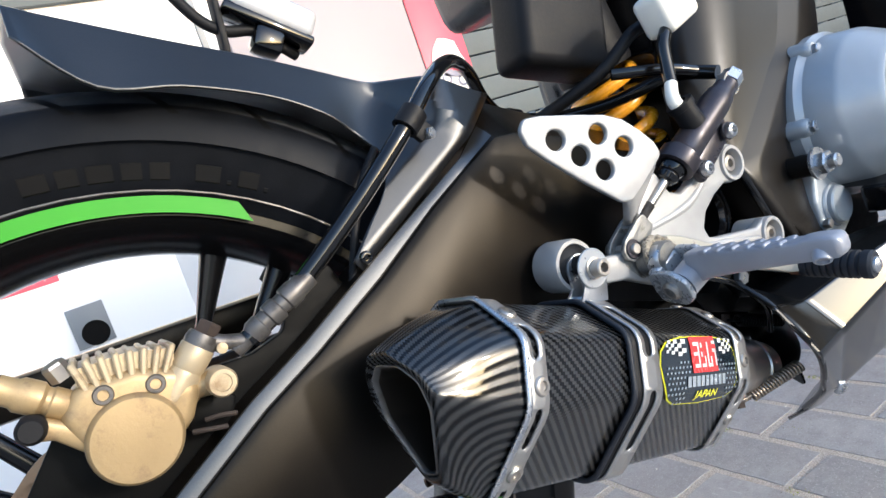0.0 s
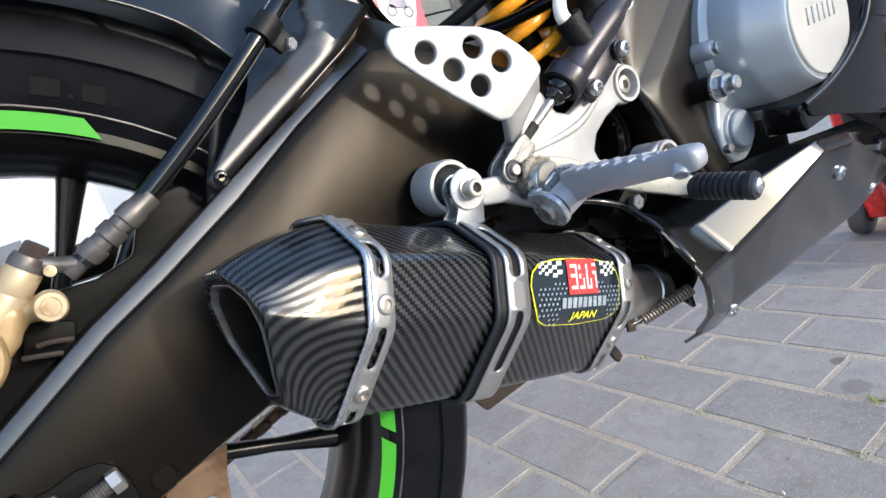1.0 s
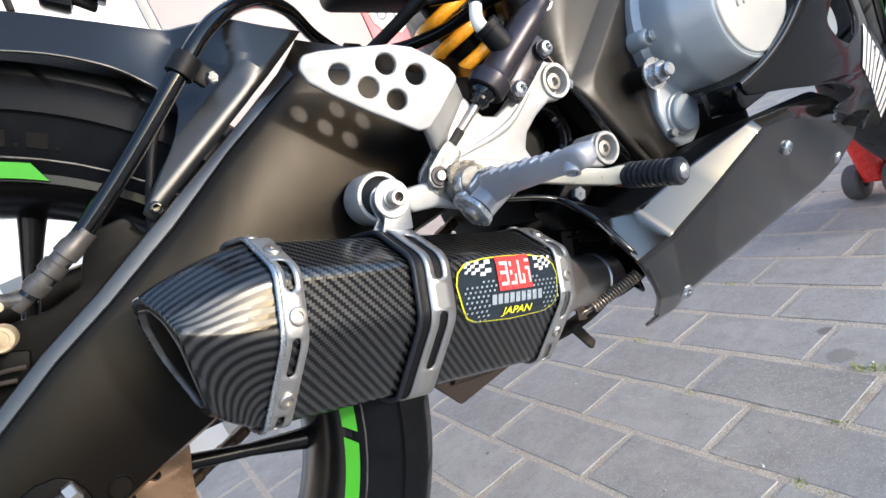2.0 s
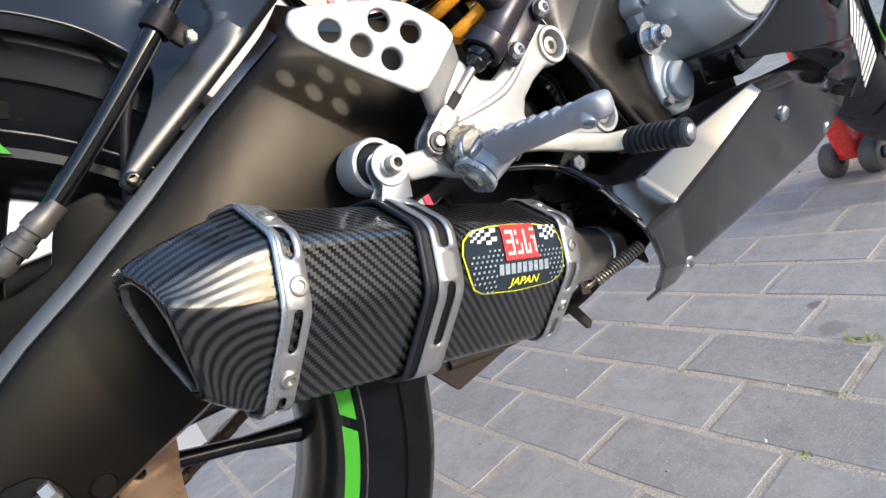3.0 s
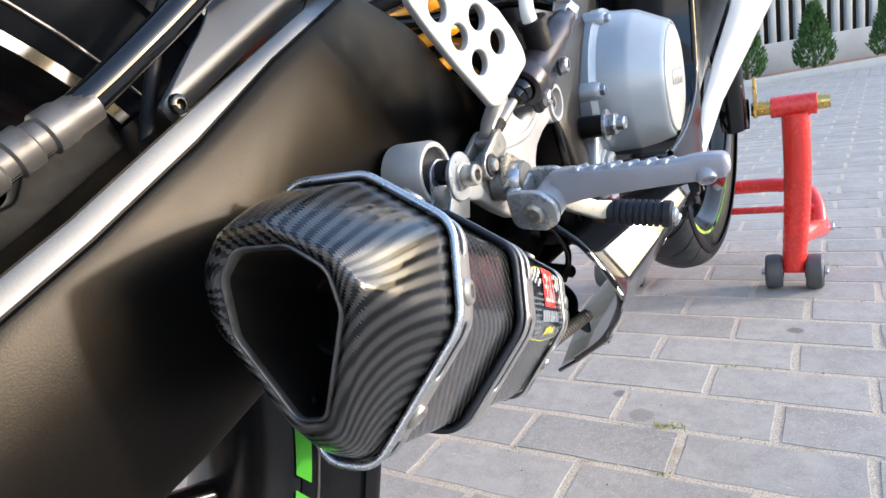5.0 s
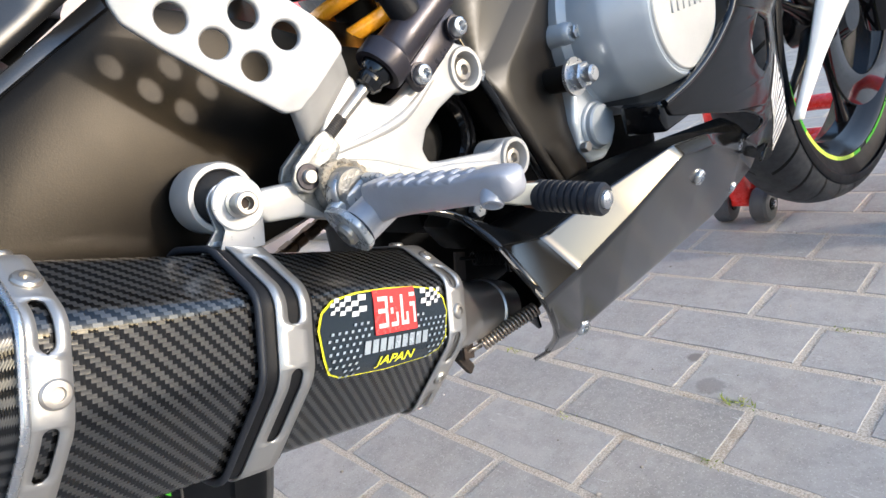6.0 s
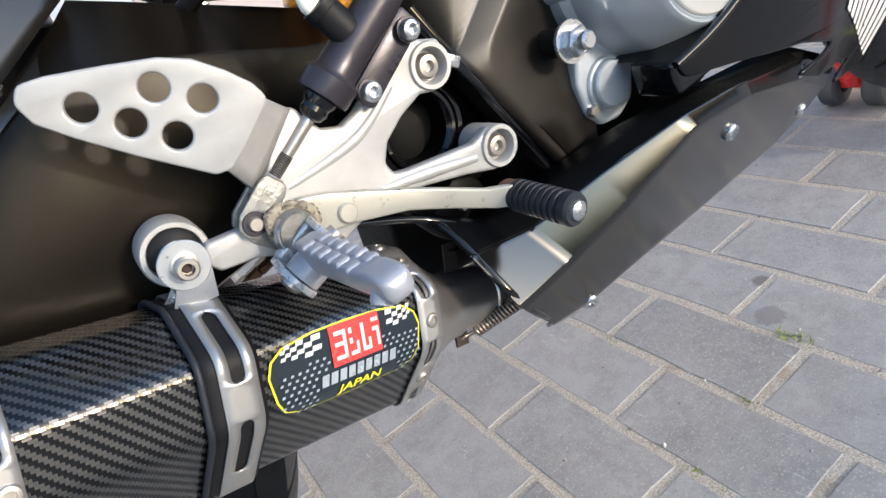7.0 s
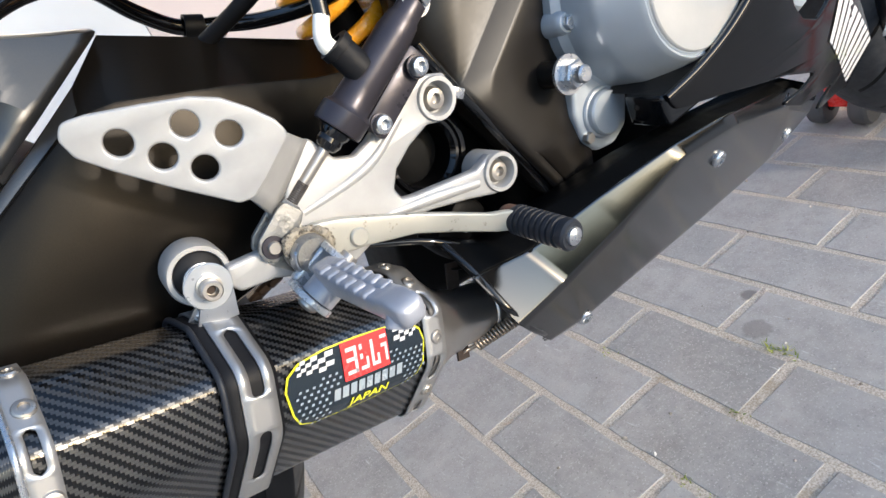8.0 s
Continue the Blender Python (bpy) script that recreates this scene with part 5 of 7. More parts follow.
def build_footrest_bracket():
    o, n = heel_frame()

    def sheet_y(x, z):
        return o.y - (n.x * (x - o.x) + n.z * (z - o.z)) / n.y
    xs = Vector((1, (sheet_y(1.0, 0.5) - sheet_y(0.0, 0.5)), 0)).normalized()
    zs = n.cross(xs).normalized()
    if zs.z < 0:
        zs.negate()
    m = Matrix.Translation(o) @ Matrix((xs, zs, xs.cross(zs))).transposed().to_4x4()
    inv = m.inverted()

    def flat(pts):
        return [(inv @ Vector((x, sheet_y(x, z), z))).to_2d() for x, z in pts]
    guard = flat([(0.3510, 0.5490), (0.3560, 0.5560), (0.3680, 0.5545), (0.3920, 0.5482), (0.4133, 0.5420), (0.4265, 0.5350), (0.4375, 0.5240), (0.4460, 0.5130), (0.4495, 0.5030), (0.4400, 0.4960), (0.4280, 0.4870), (0.4167, 0.4800), (0.4085, 0.4810), (0.3822, 0.5060), (0.3638, 0.5255), (0.3530, 0.5385)])
    holes = [circle(flat([(x, z)])[0], 0.0070, 28) for x, z in ((0.3736, 0.5362), (0.4053, 0.5308), (0.3880, 0.5210), (0.4218, 0.5168), (0.4027, 0.5064))]
    plt = part("footrest_bracket", plate([fillet(guard, 0.006, 3)] + holes, 0.0052, m, 0.0014, 3), "alu", bike, "silver aluminium footrest bracket with a drilled heel guard")
    # bent neck between guard and main plate
    rows = []
    for f in (0.0, 0.25, 0.5, 0.75, 1.0):
        a = Vector((0.4450 + 0.017 * f, 0, 0.5070 - 0.016 * f))
        b = Vector((0.4130 + 0.010 * f, 0, 0.4830 - 0.022 * f))
        row = []
        for g in (0, 0.2, 0.4, 0.6, 0.8, 1.0):
            p = a.lerp(b, g)
            row.append(Vector((p.x, sheet_y(p.x, p.z) * (1 - f) - 0.150 * f, p.z)))
        rows.append(row)
    thicken(part("neck", loft(rows, False, angle=60.0), "alu", plt), 0.0060, 0.0)
    # main plate: two arms to the frame, leg to the hanger boss
    outer = [(0.4640, 0.4920), (0.4740, 0.4715), (0.4860, 0.4665), (0.4980, 0.4700), (0.5180, 0.4800), (0.5360, 0.4960), (0.5440, 0.4970), (0.5560, 0.4885), (0.5680, 0.4840), (0.5715, 0.4720), (0.5650, 0.4590), (0.5520, 0.4560), (0.5420, 0.4590), (0.5240, 0.4530), (0.5085, 0.4440), (0.5010, 0.4330), (0.5035, 0.4245), (0.5130, 0.4215), (0.5640, 0.4120), (0.5800, 0.4165), (0.5950, 0.4100), (0.5985, 0.3960), (0.5880, 0.3850), (0.5720, 0.3875), (0.5500, 0.3960), (0.5200, 0.4055), (0.4850, 0.4130), (0.4640, 0.4080), (0.4500, 0.4040), (0.4300, 0.4130), (0.4060, 0.4260), (0.3850, 0.4310), (0.3790, 0.4400), (0.3850, 0.4490), (0.3990, 0.4470), (0.4150, 0.4440), (0.4290, 0.4580), (0.4390, 0.4730)]
    part("main_plate", plate([fillet(outer, 0.004, 3), circle((0.5555, 0.4715), 0.0118, 28), circle((0.5820, 0.4010), 0.0118, 28)], 0.010, side(-0.1475), 0.0025, 3), "alu", plt)
    # raised ribs along both arms
    part("rib", tube([(0.440, -0.1500, 0.452), (0.490, -0.1505, 0.456), (0.525, -0.1505, 0.473)], [0.003, 0.0042, 0.0030], 6, 10), "alu", plt)
    part("rib", tube([(0.470, -0.1490, 0.424), (0.520, -0.1500, 0.4135), (0.562, -0.1500, 0.4025)], [0.003, 0.005, 0.004], 6, 10), "alu", plt)
    for x, z in ((0.5555, 0.4715), (0.5820, 0.4010)):
        at = Vector((x, -0.150, z))
        part("eye", lathe([(0.0145, -0.026), (0.0150, 0.003), (0.0143, 0.0048), (0.0116, 0.0048), (0.0108, 0.003), (0.0100, -0.005), (0, -0.005)], at, (0, -1, 0), 36), "alu", plt)
        part("bolt", lathe([(0.0080, -0.001), (0.0080, 0.0035), (0.0066, 0.0058), (0.0036, 0.0062), (0.0031, 0.0022), (0, 0.0022)], at + Vector((0, 0.004, 0)), (0, -1, 0), 28), "boltsteel", plt, "socket head bolt")
    # hanger boss with rubber bush
    at = Vector((0.3705, -0.116, 0.4505))
    part("hanger_boss", lathe([(0.0150, 0.002), (0.0182, 0.003), (0.0188, 0.005), (0.0188, 0.026), (0.0178, 0.0285), (0.0152, 0.0285), (0.0145, 0.027), (0.0145, 0.010)], at, (0, -1, 0), 44), "alu", plt)
    part("bush", lathe([(0.0144, 0.006), (0.0144, 0.0265), (0.0125, 0.028), (0.0070, 0.030), (0.0070, 0.036), (0, 0.036)], at, (0, -1, 0), 32), "rubber", plt, "black rubber bush")
    part("bush_bolt_end", lathe([(0.0045, -0.006), (0.0045, 0.003), (0, 0.0034)], at, (0, 1, 0), 16), "steel", plt)


def build_master_cylinder():
    a, b = Vector((0.4815, -0.1560, 0.4875)), Vector((0.5600, -0.1690, 0.5355))
    ax = (b - a).normalized()
    ln = (b - a).length
    mc = part("master_cylinder", lathe([(0.0, 0.004), (0.0105, 0.004), (0.0110, 0.0), (0.0152, 0.0), (0.0158, 0.002), (0.0158, 0.012), (0.0142, 0.0135), (0.0124, 0.016), (0.0120, 0.03), (0.0118, 0.066), (0.0105, 0.076), (0.0090, 0.079), (0.0085, ln - 0.004), (0, ln)], a, ax, 40), "master", bike, "dark grey anodised rear brake master cylinder")
    part("fluid_bore", lathe([(0.0100, -0.001), (0.0108, 0.0055)], a, ax, 24), "dark", mc)
    part("rubber_boot", lathe([(0.0098, 0.008), (0.0098, -0.003), (0.0080, -0.006), (0.0085, -0.009), (0.0065, -0.013), (0.0045, -0.014)], a, ax, 24), "gloss", mc)
    # mounting ear with two screws
    part("ear", block((0.060, 0.008, 0.018), Matrix.Translation((0.5270, -0.158, 0.4895)) @ Matrix.Rotation(radians(-30), 4, "Y"), 0.003), "master", mc)
    for q in ((0.507, -0.161, 0.478), (0.544, -0.164, 0.4985)):
        part("screw_washer", lathe([(0.0075, 0), (0.0075, 0.002), (0.003, 0.0022)], q, (0, -1, 0), 24), "master", mc)
        part("screw", cap_screw(Vector(q) + Vector((0, -0.002, 0)), (0, -1, 0), 0.0062, 0.0055), "steel", mc)
    # inlet with nylon elbow
    root = a + ax * 0.040 + Vector((-0.008, -0.002, 0.008))
    end = Vector((0.5030, -0.163, 0.5260))
    part("inlet", lathe([(0.0095, -0.004), (0.0092, 0.012), (0.0105, 0.0125), (0.0105, 0.0175), (0.0060, 0.018)], root, end - root, 24), "rubber", mc)
    part("elbow", tube([end + (root - end) * 0.1, end, Vector((0.4965, -0.163, 0.5320)), Vector((0.4965, -0.1620, 0.5390)), Vector((0.5020, -0.160, 0.5480))], [0.0046, 0.0046, 0.0054, 0.0050, 0.0048], 6, 16), "nylon", mc, "white nylon hose elbow")
    part("feed_hose", tube([(0.5020, -0.160, 0.5470), (0.5060, -0.158, 0.5600), (0.512, -0.156, 0.578), (0.524, -0.154, 0.590)], 0.0050, 6, 14), "gloss", mc)
    # banjo at the top
    part("banjo_bolt", hexagon(b - ax * 0.002, ax, 0.0085, 0.010), "steel", mc)
    part("banjo", lathe([(0.004, -0.004), (0.0095, -0.004), (0.0095, 0.004), (0.004, 0.004)], b - ax * 0.004, Vector((0, -1, 0)), 20), "steel", mc)
    # pushrod, lock nut and clevis
    c0 = a - ax * 0.012
    c1 = Vector((0.4335, -0.1508, 0.4600))
    prod = (c0 - c1).normalized()
    part("pushrod", lathe([(0.0036, 0.0), (0.0036, (c0 - c1).length)], c1, prod, 14), "boltsteel", mc)
    thread = []
    for k in range(11):
        thread += [(0.0037, 0.004 + 0.0013 * k), (0.0042, 0.0046 + 0.0013 * k)]
    part("thread", lathe(thread, c1, prod, 14, 20.0), "fitting", mc, "dirty threaded rod end")
    e = Vector((0.4128, -0.1500, 0.4462))
    d = (e - c1).normalized()
    up = Vector((0, -1, 0)).cross(d).normalized()
    rot = Matrix((d, up, Vector((0, -1, 0)))).transposed().to_4x4()
    ln = (e - c1).length
    cheek = [(-ln - 0.002, -0.0066), (-ln + 0.004, -0.0085), (0.0, -0.0094), (0.0068, -0.0062), (0.0094, 0), (0.0068, 0.0062), (0.0, 0.0094), (-ln + 0.004, 0.0085), (-ln - 0.002, 0.0066)]
    for off in (-0.0068, 0.0068):
        mm = Matrix.Translation(e + Vector((0, off, 0))) @ rot
        part("clevis_cheek", plate([fillet(cheek, 0.003), circle((0, 0), 0.003, 12)], 0.0036, mm, 0.0008, 2), "greasy", mc)
    part("clevis_base", block((0.0125, 0.0145, 0.0162), Matrix.Translation(c1.lerp(e, 0.20)) @ rot, 0.0022, 2), "greasy", mc)
    part("lock_nut", hexagon(c1 - prod * 0.001, prod, 0.0068, 0.0048), "greasy", mc)
    part("clevis_pin", lathe([(0.0, 0.0122), (0.0034, 0.0122), (0.0040, 0.0114), (0.0042, 0.0096), (0.0035, 0.0094), (0.0035, -0.012), (0.0065, -0.0125), (0, -0.014)], e, (0, -1, 0), 28), "boltsteel", mc)
    part("pin_washer", lathe([(0.0042, 0.0084), (0.0042, 0.0096), (0.0068, 0.0096), (0.0072, 0.0090), (0.0072, 0.0082)], e, (0, -1, 0), 28), "master", mc, "dark steel washer")
    # fluid reservoir
    part("reservoir", block((0.042, 0.028, 0.034), Matrix.Translation((0.536, -0.150, 0.606)) @ Matrix.Rotation(radians(-18), 4, "Y"), 0.006, 3), "nylon", mc, "milky white brake fluid reservoir")
    part("reservoir_screw", hexagon((0.556, -0.166, 0.615), (0, -1, 0), 0.005, 0.004), "steel", mc)


def build_pedal():
    arm_top = [(0.432, 0.4505), (0.457, 0.4405), (0.503, 0.4155), (0.545, 0.3925), (0.5600, 0.3885)]
    arm_bot = [(0.5620, 0.3720), (0.545, 0.3775), (0.497, 0.4030), (0.462, 0.4160), (0.440, 0.4215)]

    def bow(co):
        f = max(0.0, (co.x - 0.50) / 0.06)
        return Vector((co.x, co.y, co.z + 0.028 * min(1.0, f) ** 1.5))
    ped = part("brake_pedal", plate([fillet(arm_top + arm_bot, 0.007, 4)], 0.0075, side(-0.1605), 0.0016, 2, bow, 1), "pedal", bike, "worn silver brake pedal with oil stains")
    part("rivet", lathe([(0.0062, 0), (0.0062, 0.0018), (0.0052, 0.0028), (0, 0.003)], (0.4605, -0.164, 0.4245), (0, -1, 0), 24), "pedal", ped)
    part("pivot", lathe([(0.0130, -0.006), (0.0130, 0.004), (0.0118, 0.006), (0.0118, 0.012), (0.0105, 0.014), (0, 0.014)], (0.4285, -0.160, 0.4335), (0, -1, 0), 36), "greasy", ped, "greasy pedal pivot boss")
    part("pedal_link", plate([fillet([(0.404, 0.438), (0.416, 0.4535), (0.436, 0.449), (0.440, 0.425), (0.420, 0.420)], 0.007)], 0.0056, side(-0.1500), 0.0012), "greasy", ped)
    # rubber tip with rings and an end screw
    a = Vector((0.5605, -0.1850, 0.3790))
    b = Vector((0.5640, -0.2340, 0.3735))
    ax = b - a
    ln = ax.length
    prof = [(0.0, -0.002), (0.0095, -0.002), (0.0105, 0.0)]
    for k in range(8):
        h = 0.002 + k * 0.0049
        prof += [(0.0108, h), (0.0108, h + 0.0028), (0.0092, h + 0.0034), (0.0092, h + 0.0046)]
    prof += [(0.0108, ln - 0.007), (0.0108, ln - 0.002), (0.0095, ln), (0.0, ln)]
    part("pedal_rubber", lathe(prof, a, ax, 32, 30.0), "grip", ped, "ribbed black rubber pedal tip")
    part("rust_edge", lathe([(0.0, -0.012), (0.0078, -0.012), (0.0092, -0.009), (0.0096, -0.002), (0, -0.001)], a, ax, 24), "rusty", ped, "rusty end of the pedal arm")
    part("end_screw", lathe([(0.0062, 0), (0.0060, 0.002), (0.0035, 0.0036), (0, 0.004)], b, ax, 20), "steel", ped)


def build_footpeg():
    root, tip = Vector((0.4250, -0.194, 0.4312)), Vector((0.4280, -0.2890, 0.4305))
    ax = (tip - root).normalized()
    fw = Vector((1, 0, 0)) - ax * ax.x
    fw.normalize()
    up = fw.cross(ax) * -1.0
    if up.z < 0:
        up.negate()
    ln = (tip - root).length
    # distance out, half width, height above and depth below the axis
    prof = [(-0.002, 0.0085, 0.0055, 0.0135), (0.0, 0.0102, 0.0066, 0.0150), (0.006, 0.0116, 0.0072, 0.0146), (0.016, 0.0126, 0.0070, 0.0122), (0.030, 0.0130, 0.0069, 0.0104), (0.050, 0.0130, 0.0068, 0.0085), (0.064, 0.0126, 0.0068, 0.0072), (0.072, 0.0122, 0.0070, 0.0066), (0.0755, 0.0120, 0.0080, 0.0064), (0.080, 0.0117, 0.0086, 0.0062), (0.086, 0.0122, 0.0088, 0.0058), (ln - 0.003, 0.0118, 0.0084, 0.0050), (ln - 0.001, 0.0106, 0.0074, 0.0038), (ln + 0.0004, 0.0080, 0.0058, 0.0024), (ln + 0.0010, 0.0040, 0.0030, 0.0010)]
    rings = []
    for h, rx, zt, zb in prof:
        c = root + ax * h
        ring = []
        for k in range(32):
            a = 2 * math.pi * k / 32
            ca, sa = math.cos(a), math.sin(a)
            sx = math.copysign(abs(ca) ** 0.32, ca)
            sz = math.copysign(abs(sa) ** 0.32, sa)
            wide = 0.63 * (rx if sz > 0 else rx * (1.0 - 0.30 * abs(sz)))
            ring.append(c + fw * (wide * sx) + up * (zt * sz if sz > 0 else zb * sz))
        rings.append(ring)
    lumps = [loft(rings, True, True, True, 32.0)]
    # two rows of worn cast lumps along the tread
    for col, off in ((-0.0038, 0.0), (0.0038, 0.0030)):
        for k in range(6):
            q = root + ax * (0.0130 + off + 0.0098 * k) + fw * col + up * (0.0058 - 0.0003 * (k % 2))
            m = Matrix.Translation(q) @ Matrix((fw, ax, up)).transposed().to_4x4() @ Matrix.Rotation(radians(9), 4, "X") @ Matrix.Rotation(radians(8 if col < 0 else -12), 4, "Z")
            lumps.append(block((0.0080, 0.0080, 0.0040), m, 0.0018, 3))
    peg = part("footpeg", join(lumps), "cast", bike, "raw grey cast aluminium folding footpeg with worn teeth")
    # fork with two rounded zinc cheeks on a slanted hinge bolt
    hinge = Vector((-0.934, 0.123, -0.336)).normalized()
    low = Vector((0.4118, -0.1845, 0.4165))
    xo = (Vector((0, -1, 0)) - hinge * hinge.dot(Vector((0, -1, 0)))).normalized()
    yo = hinge.cross(xo)
    for c in (low, low - hinge * 0.0285):
        m = Matrix.Translation(c) @ Matrix((xo, yo, hinge)).transposed().to_4x4()
        part("cheek", plate([fillet([(-0.018, -0.013), (0.004, -0.0138), (0.0135, -0.008), (0.0142, 0.006), (0.004, 0.0138), (-0.018, 0.013)], 0.0085, 5)], 0.0042, m, 0.0010, 3), "zinc", peg, "zinc plated fork cheek")
    mid = low - hinge * 0.0143
    m = Matrix.Translation(mid) @ Matrix((xo, yo, hinge)).transposed().to_4x4()
    part("fork_back", block((0.008, 0.024, 0.028), m @ Matrix.Translation((-0.016, 0, 0)), 0.003, 3), "zinc", peg)
    part("peg_root", lathe([(0.0, -0.0115), (0.0105, -0.0115), (0.0105, 0.0115), (0, 0.0115)], mid + xo * 0.004, hinge, 28), "cast", peg)
    part("collar", lathe([(0.0112, -0.006), (0.0124, -0.004), (0.0124, 0.003), (0.0112, 0.005), (0, 0.005)], (0.4275, -0.168, 0.4325), (0, -1, 0), 36), "steel", peg)
    part("hinge_bolt", lathe([(0.0, -0.034), (0.0052, -0.034), (0.0055, -0.030), (0.0032, -0.029), (0.0032, 0.002), (0.0066, 0.0022), (0.0066, 0.0046), (0.0048, 0.0062), (0.0026, 0.0062), (0.0024, 0.0035), (0, 0.0035)], low, hinge, 24), "boltsteel", peg)
    part("return_spring", tube([mid + xo * 0.006 + yo * 0.0120, mid + xo * 0.014 + yo * 0.0126, mid + xo * 0.020 + yo * 0.0118], 0.0011, 5, 8), "steel", peg)
    rnd = random.Random(9)
    lumps = []
    for r, out in ((0.0116, -0.1648), (0.0130, -0.1658), (0.0144, -0.1659), (0.0156, -0.1654), (0.0166, -0.1648), (0.0176, -0.1632)):
        ring = []
        for q in range(72):
            a = q / 72 * 2 * math.pi
            far = r + rnd.uniform(-0.0006, 0.0006) + (0.0012 * math.sin(3 * a + 1.0) if r > 0.015 else 0.0)
            if r > 0.0120:
                far -= (far - 0.0120) * 0.75 * max(0.0, -math.cos(a - 0.5))
            ring.append(Vector((0.4285 + far * math.cos(a), out + rnd.uniform(-0.0006, 0.0006), 0.4335 + far * math.sin(a))))
        lumps.append(ring)
    part("grease", loft(lumps, True), "grease", peg, "brown grease round the pivot")
    knob = Vector((0.4226, -0.2785, 0.4280))
    part("end_knob", lathe([(0.0050, -0.006), (0.0052, 0.0020), (0.0046, 0.0036), (0.0034, 0.0038), (0.0030, 0.0014), (0, 0.0010)], knob, Vector((-0.62, -0.25, -0.74)), 24), "cast", peg)


def build_frame():
    # rear edge, ridge and front edge of the cover at each height
    rows = ((0.344, 0.6400, 0.6460, 0.6560), (0.352, 0.6335, 0.6400, 0.6720), (0.375, 0.6225, 0.6300, 0.6820), (0.402, 0.6100, 0.6190, 0.6930), (0.4425, 0.5920, 0.6030, 0.7200), (0.460, 0.5850, 0.6085, 0.7300), (0.474, 0.5790, 0.6260, 0.7400), (0.504, 0.5720, 0.6670, 0.7660), (0.530, 0.5740, 0.7020, 0.7800), (0.560, 0.5800, 0.7400, 0.8000), (0.640, 0.6050, 0.7900, 0.8250), (0.720, 0.6300, 0.8100, 0.8400))
    ease = [[q.to_tuple() for q in spline([(r[0], r[k], 0) for r in rows], 5)] for k in (1, 2, 3)]
    rings = []
    for (z, xr, _), (_, xm, _), (_, xf, _) in zip(*ease):
        xs = max(xr + 0.005, xm - 0.027)
        lean = 0.08 * (z - 0.46)
        ys = -0.1420 + 0.24 * (xm - xs)
        xh = xr + 0.5 * (xs - xr)
        rings.append([Vector((x, y + lean, z)) for x, y in ((xr + 0.004, -0.100), (xr, -0.118), (xr + 0.003, ys + 0.004), (xh, ys + 0.0005), (xs - 0.0015, ys), (xs + 0.0015, ys - 0.0005), (xm - 0.002, -0.1416), (xm + 0.002, -0.1421), (xm + 0.5 * (xf - xm), -0.1420 + 0.07 * (xf - xm)), (xf - 0.004, -0.1420 + 0.15 * (xf - xm)), (xf, -0.132 + 0.15 * (xf - xm)), (xf - 0.004, -0.105))])
    fr = part("frame", loft(rings, False, angle=75.0), "frame", bike, "satin black frame side cover")
    thicken(fr, 0.003, 1.0)
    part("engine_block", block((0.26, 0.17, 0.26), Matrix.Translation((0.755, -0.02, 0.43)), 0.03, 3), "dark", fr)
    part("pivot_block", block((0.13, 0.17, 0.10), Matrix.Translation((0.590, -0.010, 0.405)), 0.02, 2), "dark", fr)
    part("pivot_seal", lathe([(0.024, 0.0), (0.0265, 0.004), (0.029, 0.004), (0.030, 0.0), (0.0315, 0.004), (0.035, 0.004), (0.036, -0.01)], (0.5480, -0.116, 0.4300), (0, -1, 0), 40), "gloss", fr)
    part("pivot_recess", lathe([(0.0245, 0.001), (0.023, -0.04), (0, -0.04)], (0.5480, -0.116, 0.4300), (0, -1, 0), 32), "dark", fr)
    part("seam_seal", tube([(0.566, -0.136, 0.505), (0.577, -0.139, 0.473), (0.592, -0.140, 0.440), (0.609, -0.140, 0.402), (0.632, -0.139, 0.351)], 0.0040, 6, 10), "gloss", fr)
    part("wire_clip", block((0.014, 0.004, 0.008), Matrix.Translation((0.577, -0.142, 0.4655)) @ Matrix.Rotation(radians(35), 4, "Y"), 0.001), "steel", fr)
    # engine mount bolt with flange nut and washer
    at = Vector((0.660, -0.146, 0.4395))
    part("mount_spacer", lathe([(0.0105, -0.02), (0.0105, 0.016), (0, 0.016)], at, (0, -1, 0), 24), "frame", fr)
    part("mount_washer", lathe([(0.006, 0.016), (0.0148, 0.016), (0.0148, 0.0185), (0.006, 0.0185)], at, (0, -1, 0), 32), "steel", fr)
    part("mount_nut", hexagon(at + Vector((0, -0.0185, 0)), (0, -1, 0), 0.0108, 0.009), "steel", fr, "zinc flange nut")
    part("bolt_end", lathe([(0.0065, 0), (0.0065, 0.007), (0.0052, 0.0085), (0, 0.0085)], at + Vector((0, -0.027, 0)), (0, -1, 0), 20), "steel", fr)
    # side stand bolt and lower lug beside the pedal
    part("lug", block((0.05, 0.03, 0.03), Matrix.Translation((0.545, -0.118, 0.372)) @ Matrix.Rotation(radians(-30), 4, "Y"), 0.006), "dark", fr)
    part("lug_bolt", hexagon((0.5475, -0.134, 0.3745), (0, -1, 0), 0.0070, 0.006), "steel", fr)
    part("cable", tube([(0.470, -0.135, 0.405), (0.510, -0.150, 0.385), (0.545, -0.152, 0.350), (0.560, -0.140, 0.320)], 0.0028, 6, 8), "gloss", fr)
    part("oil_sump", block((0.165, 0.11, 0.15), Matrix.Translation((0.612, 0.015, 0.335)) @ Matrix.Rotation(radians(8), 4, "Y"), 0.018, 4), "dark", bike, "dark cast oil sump")


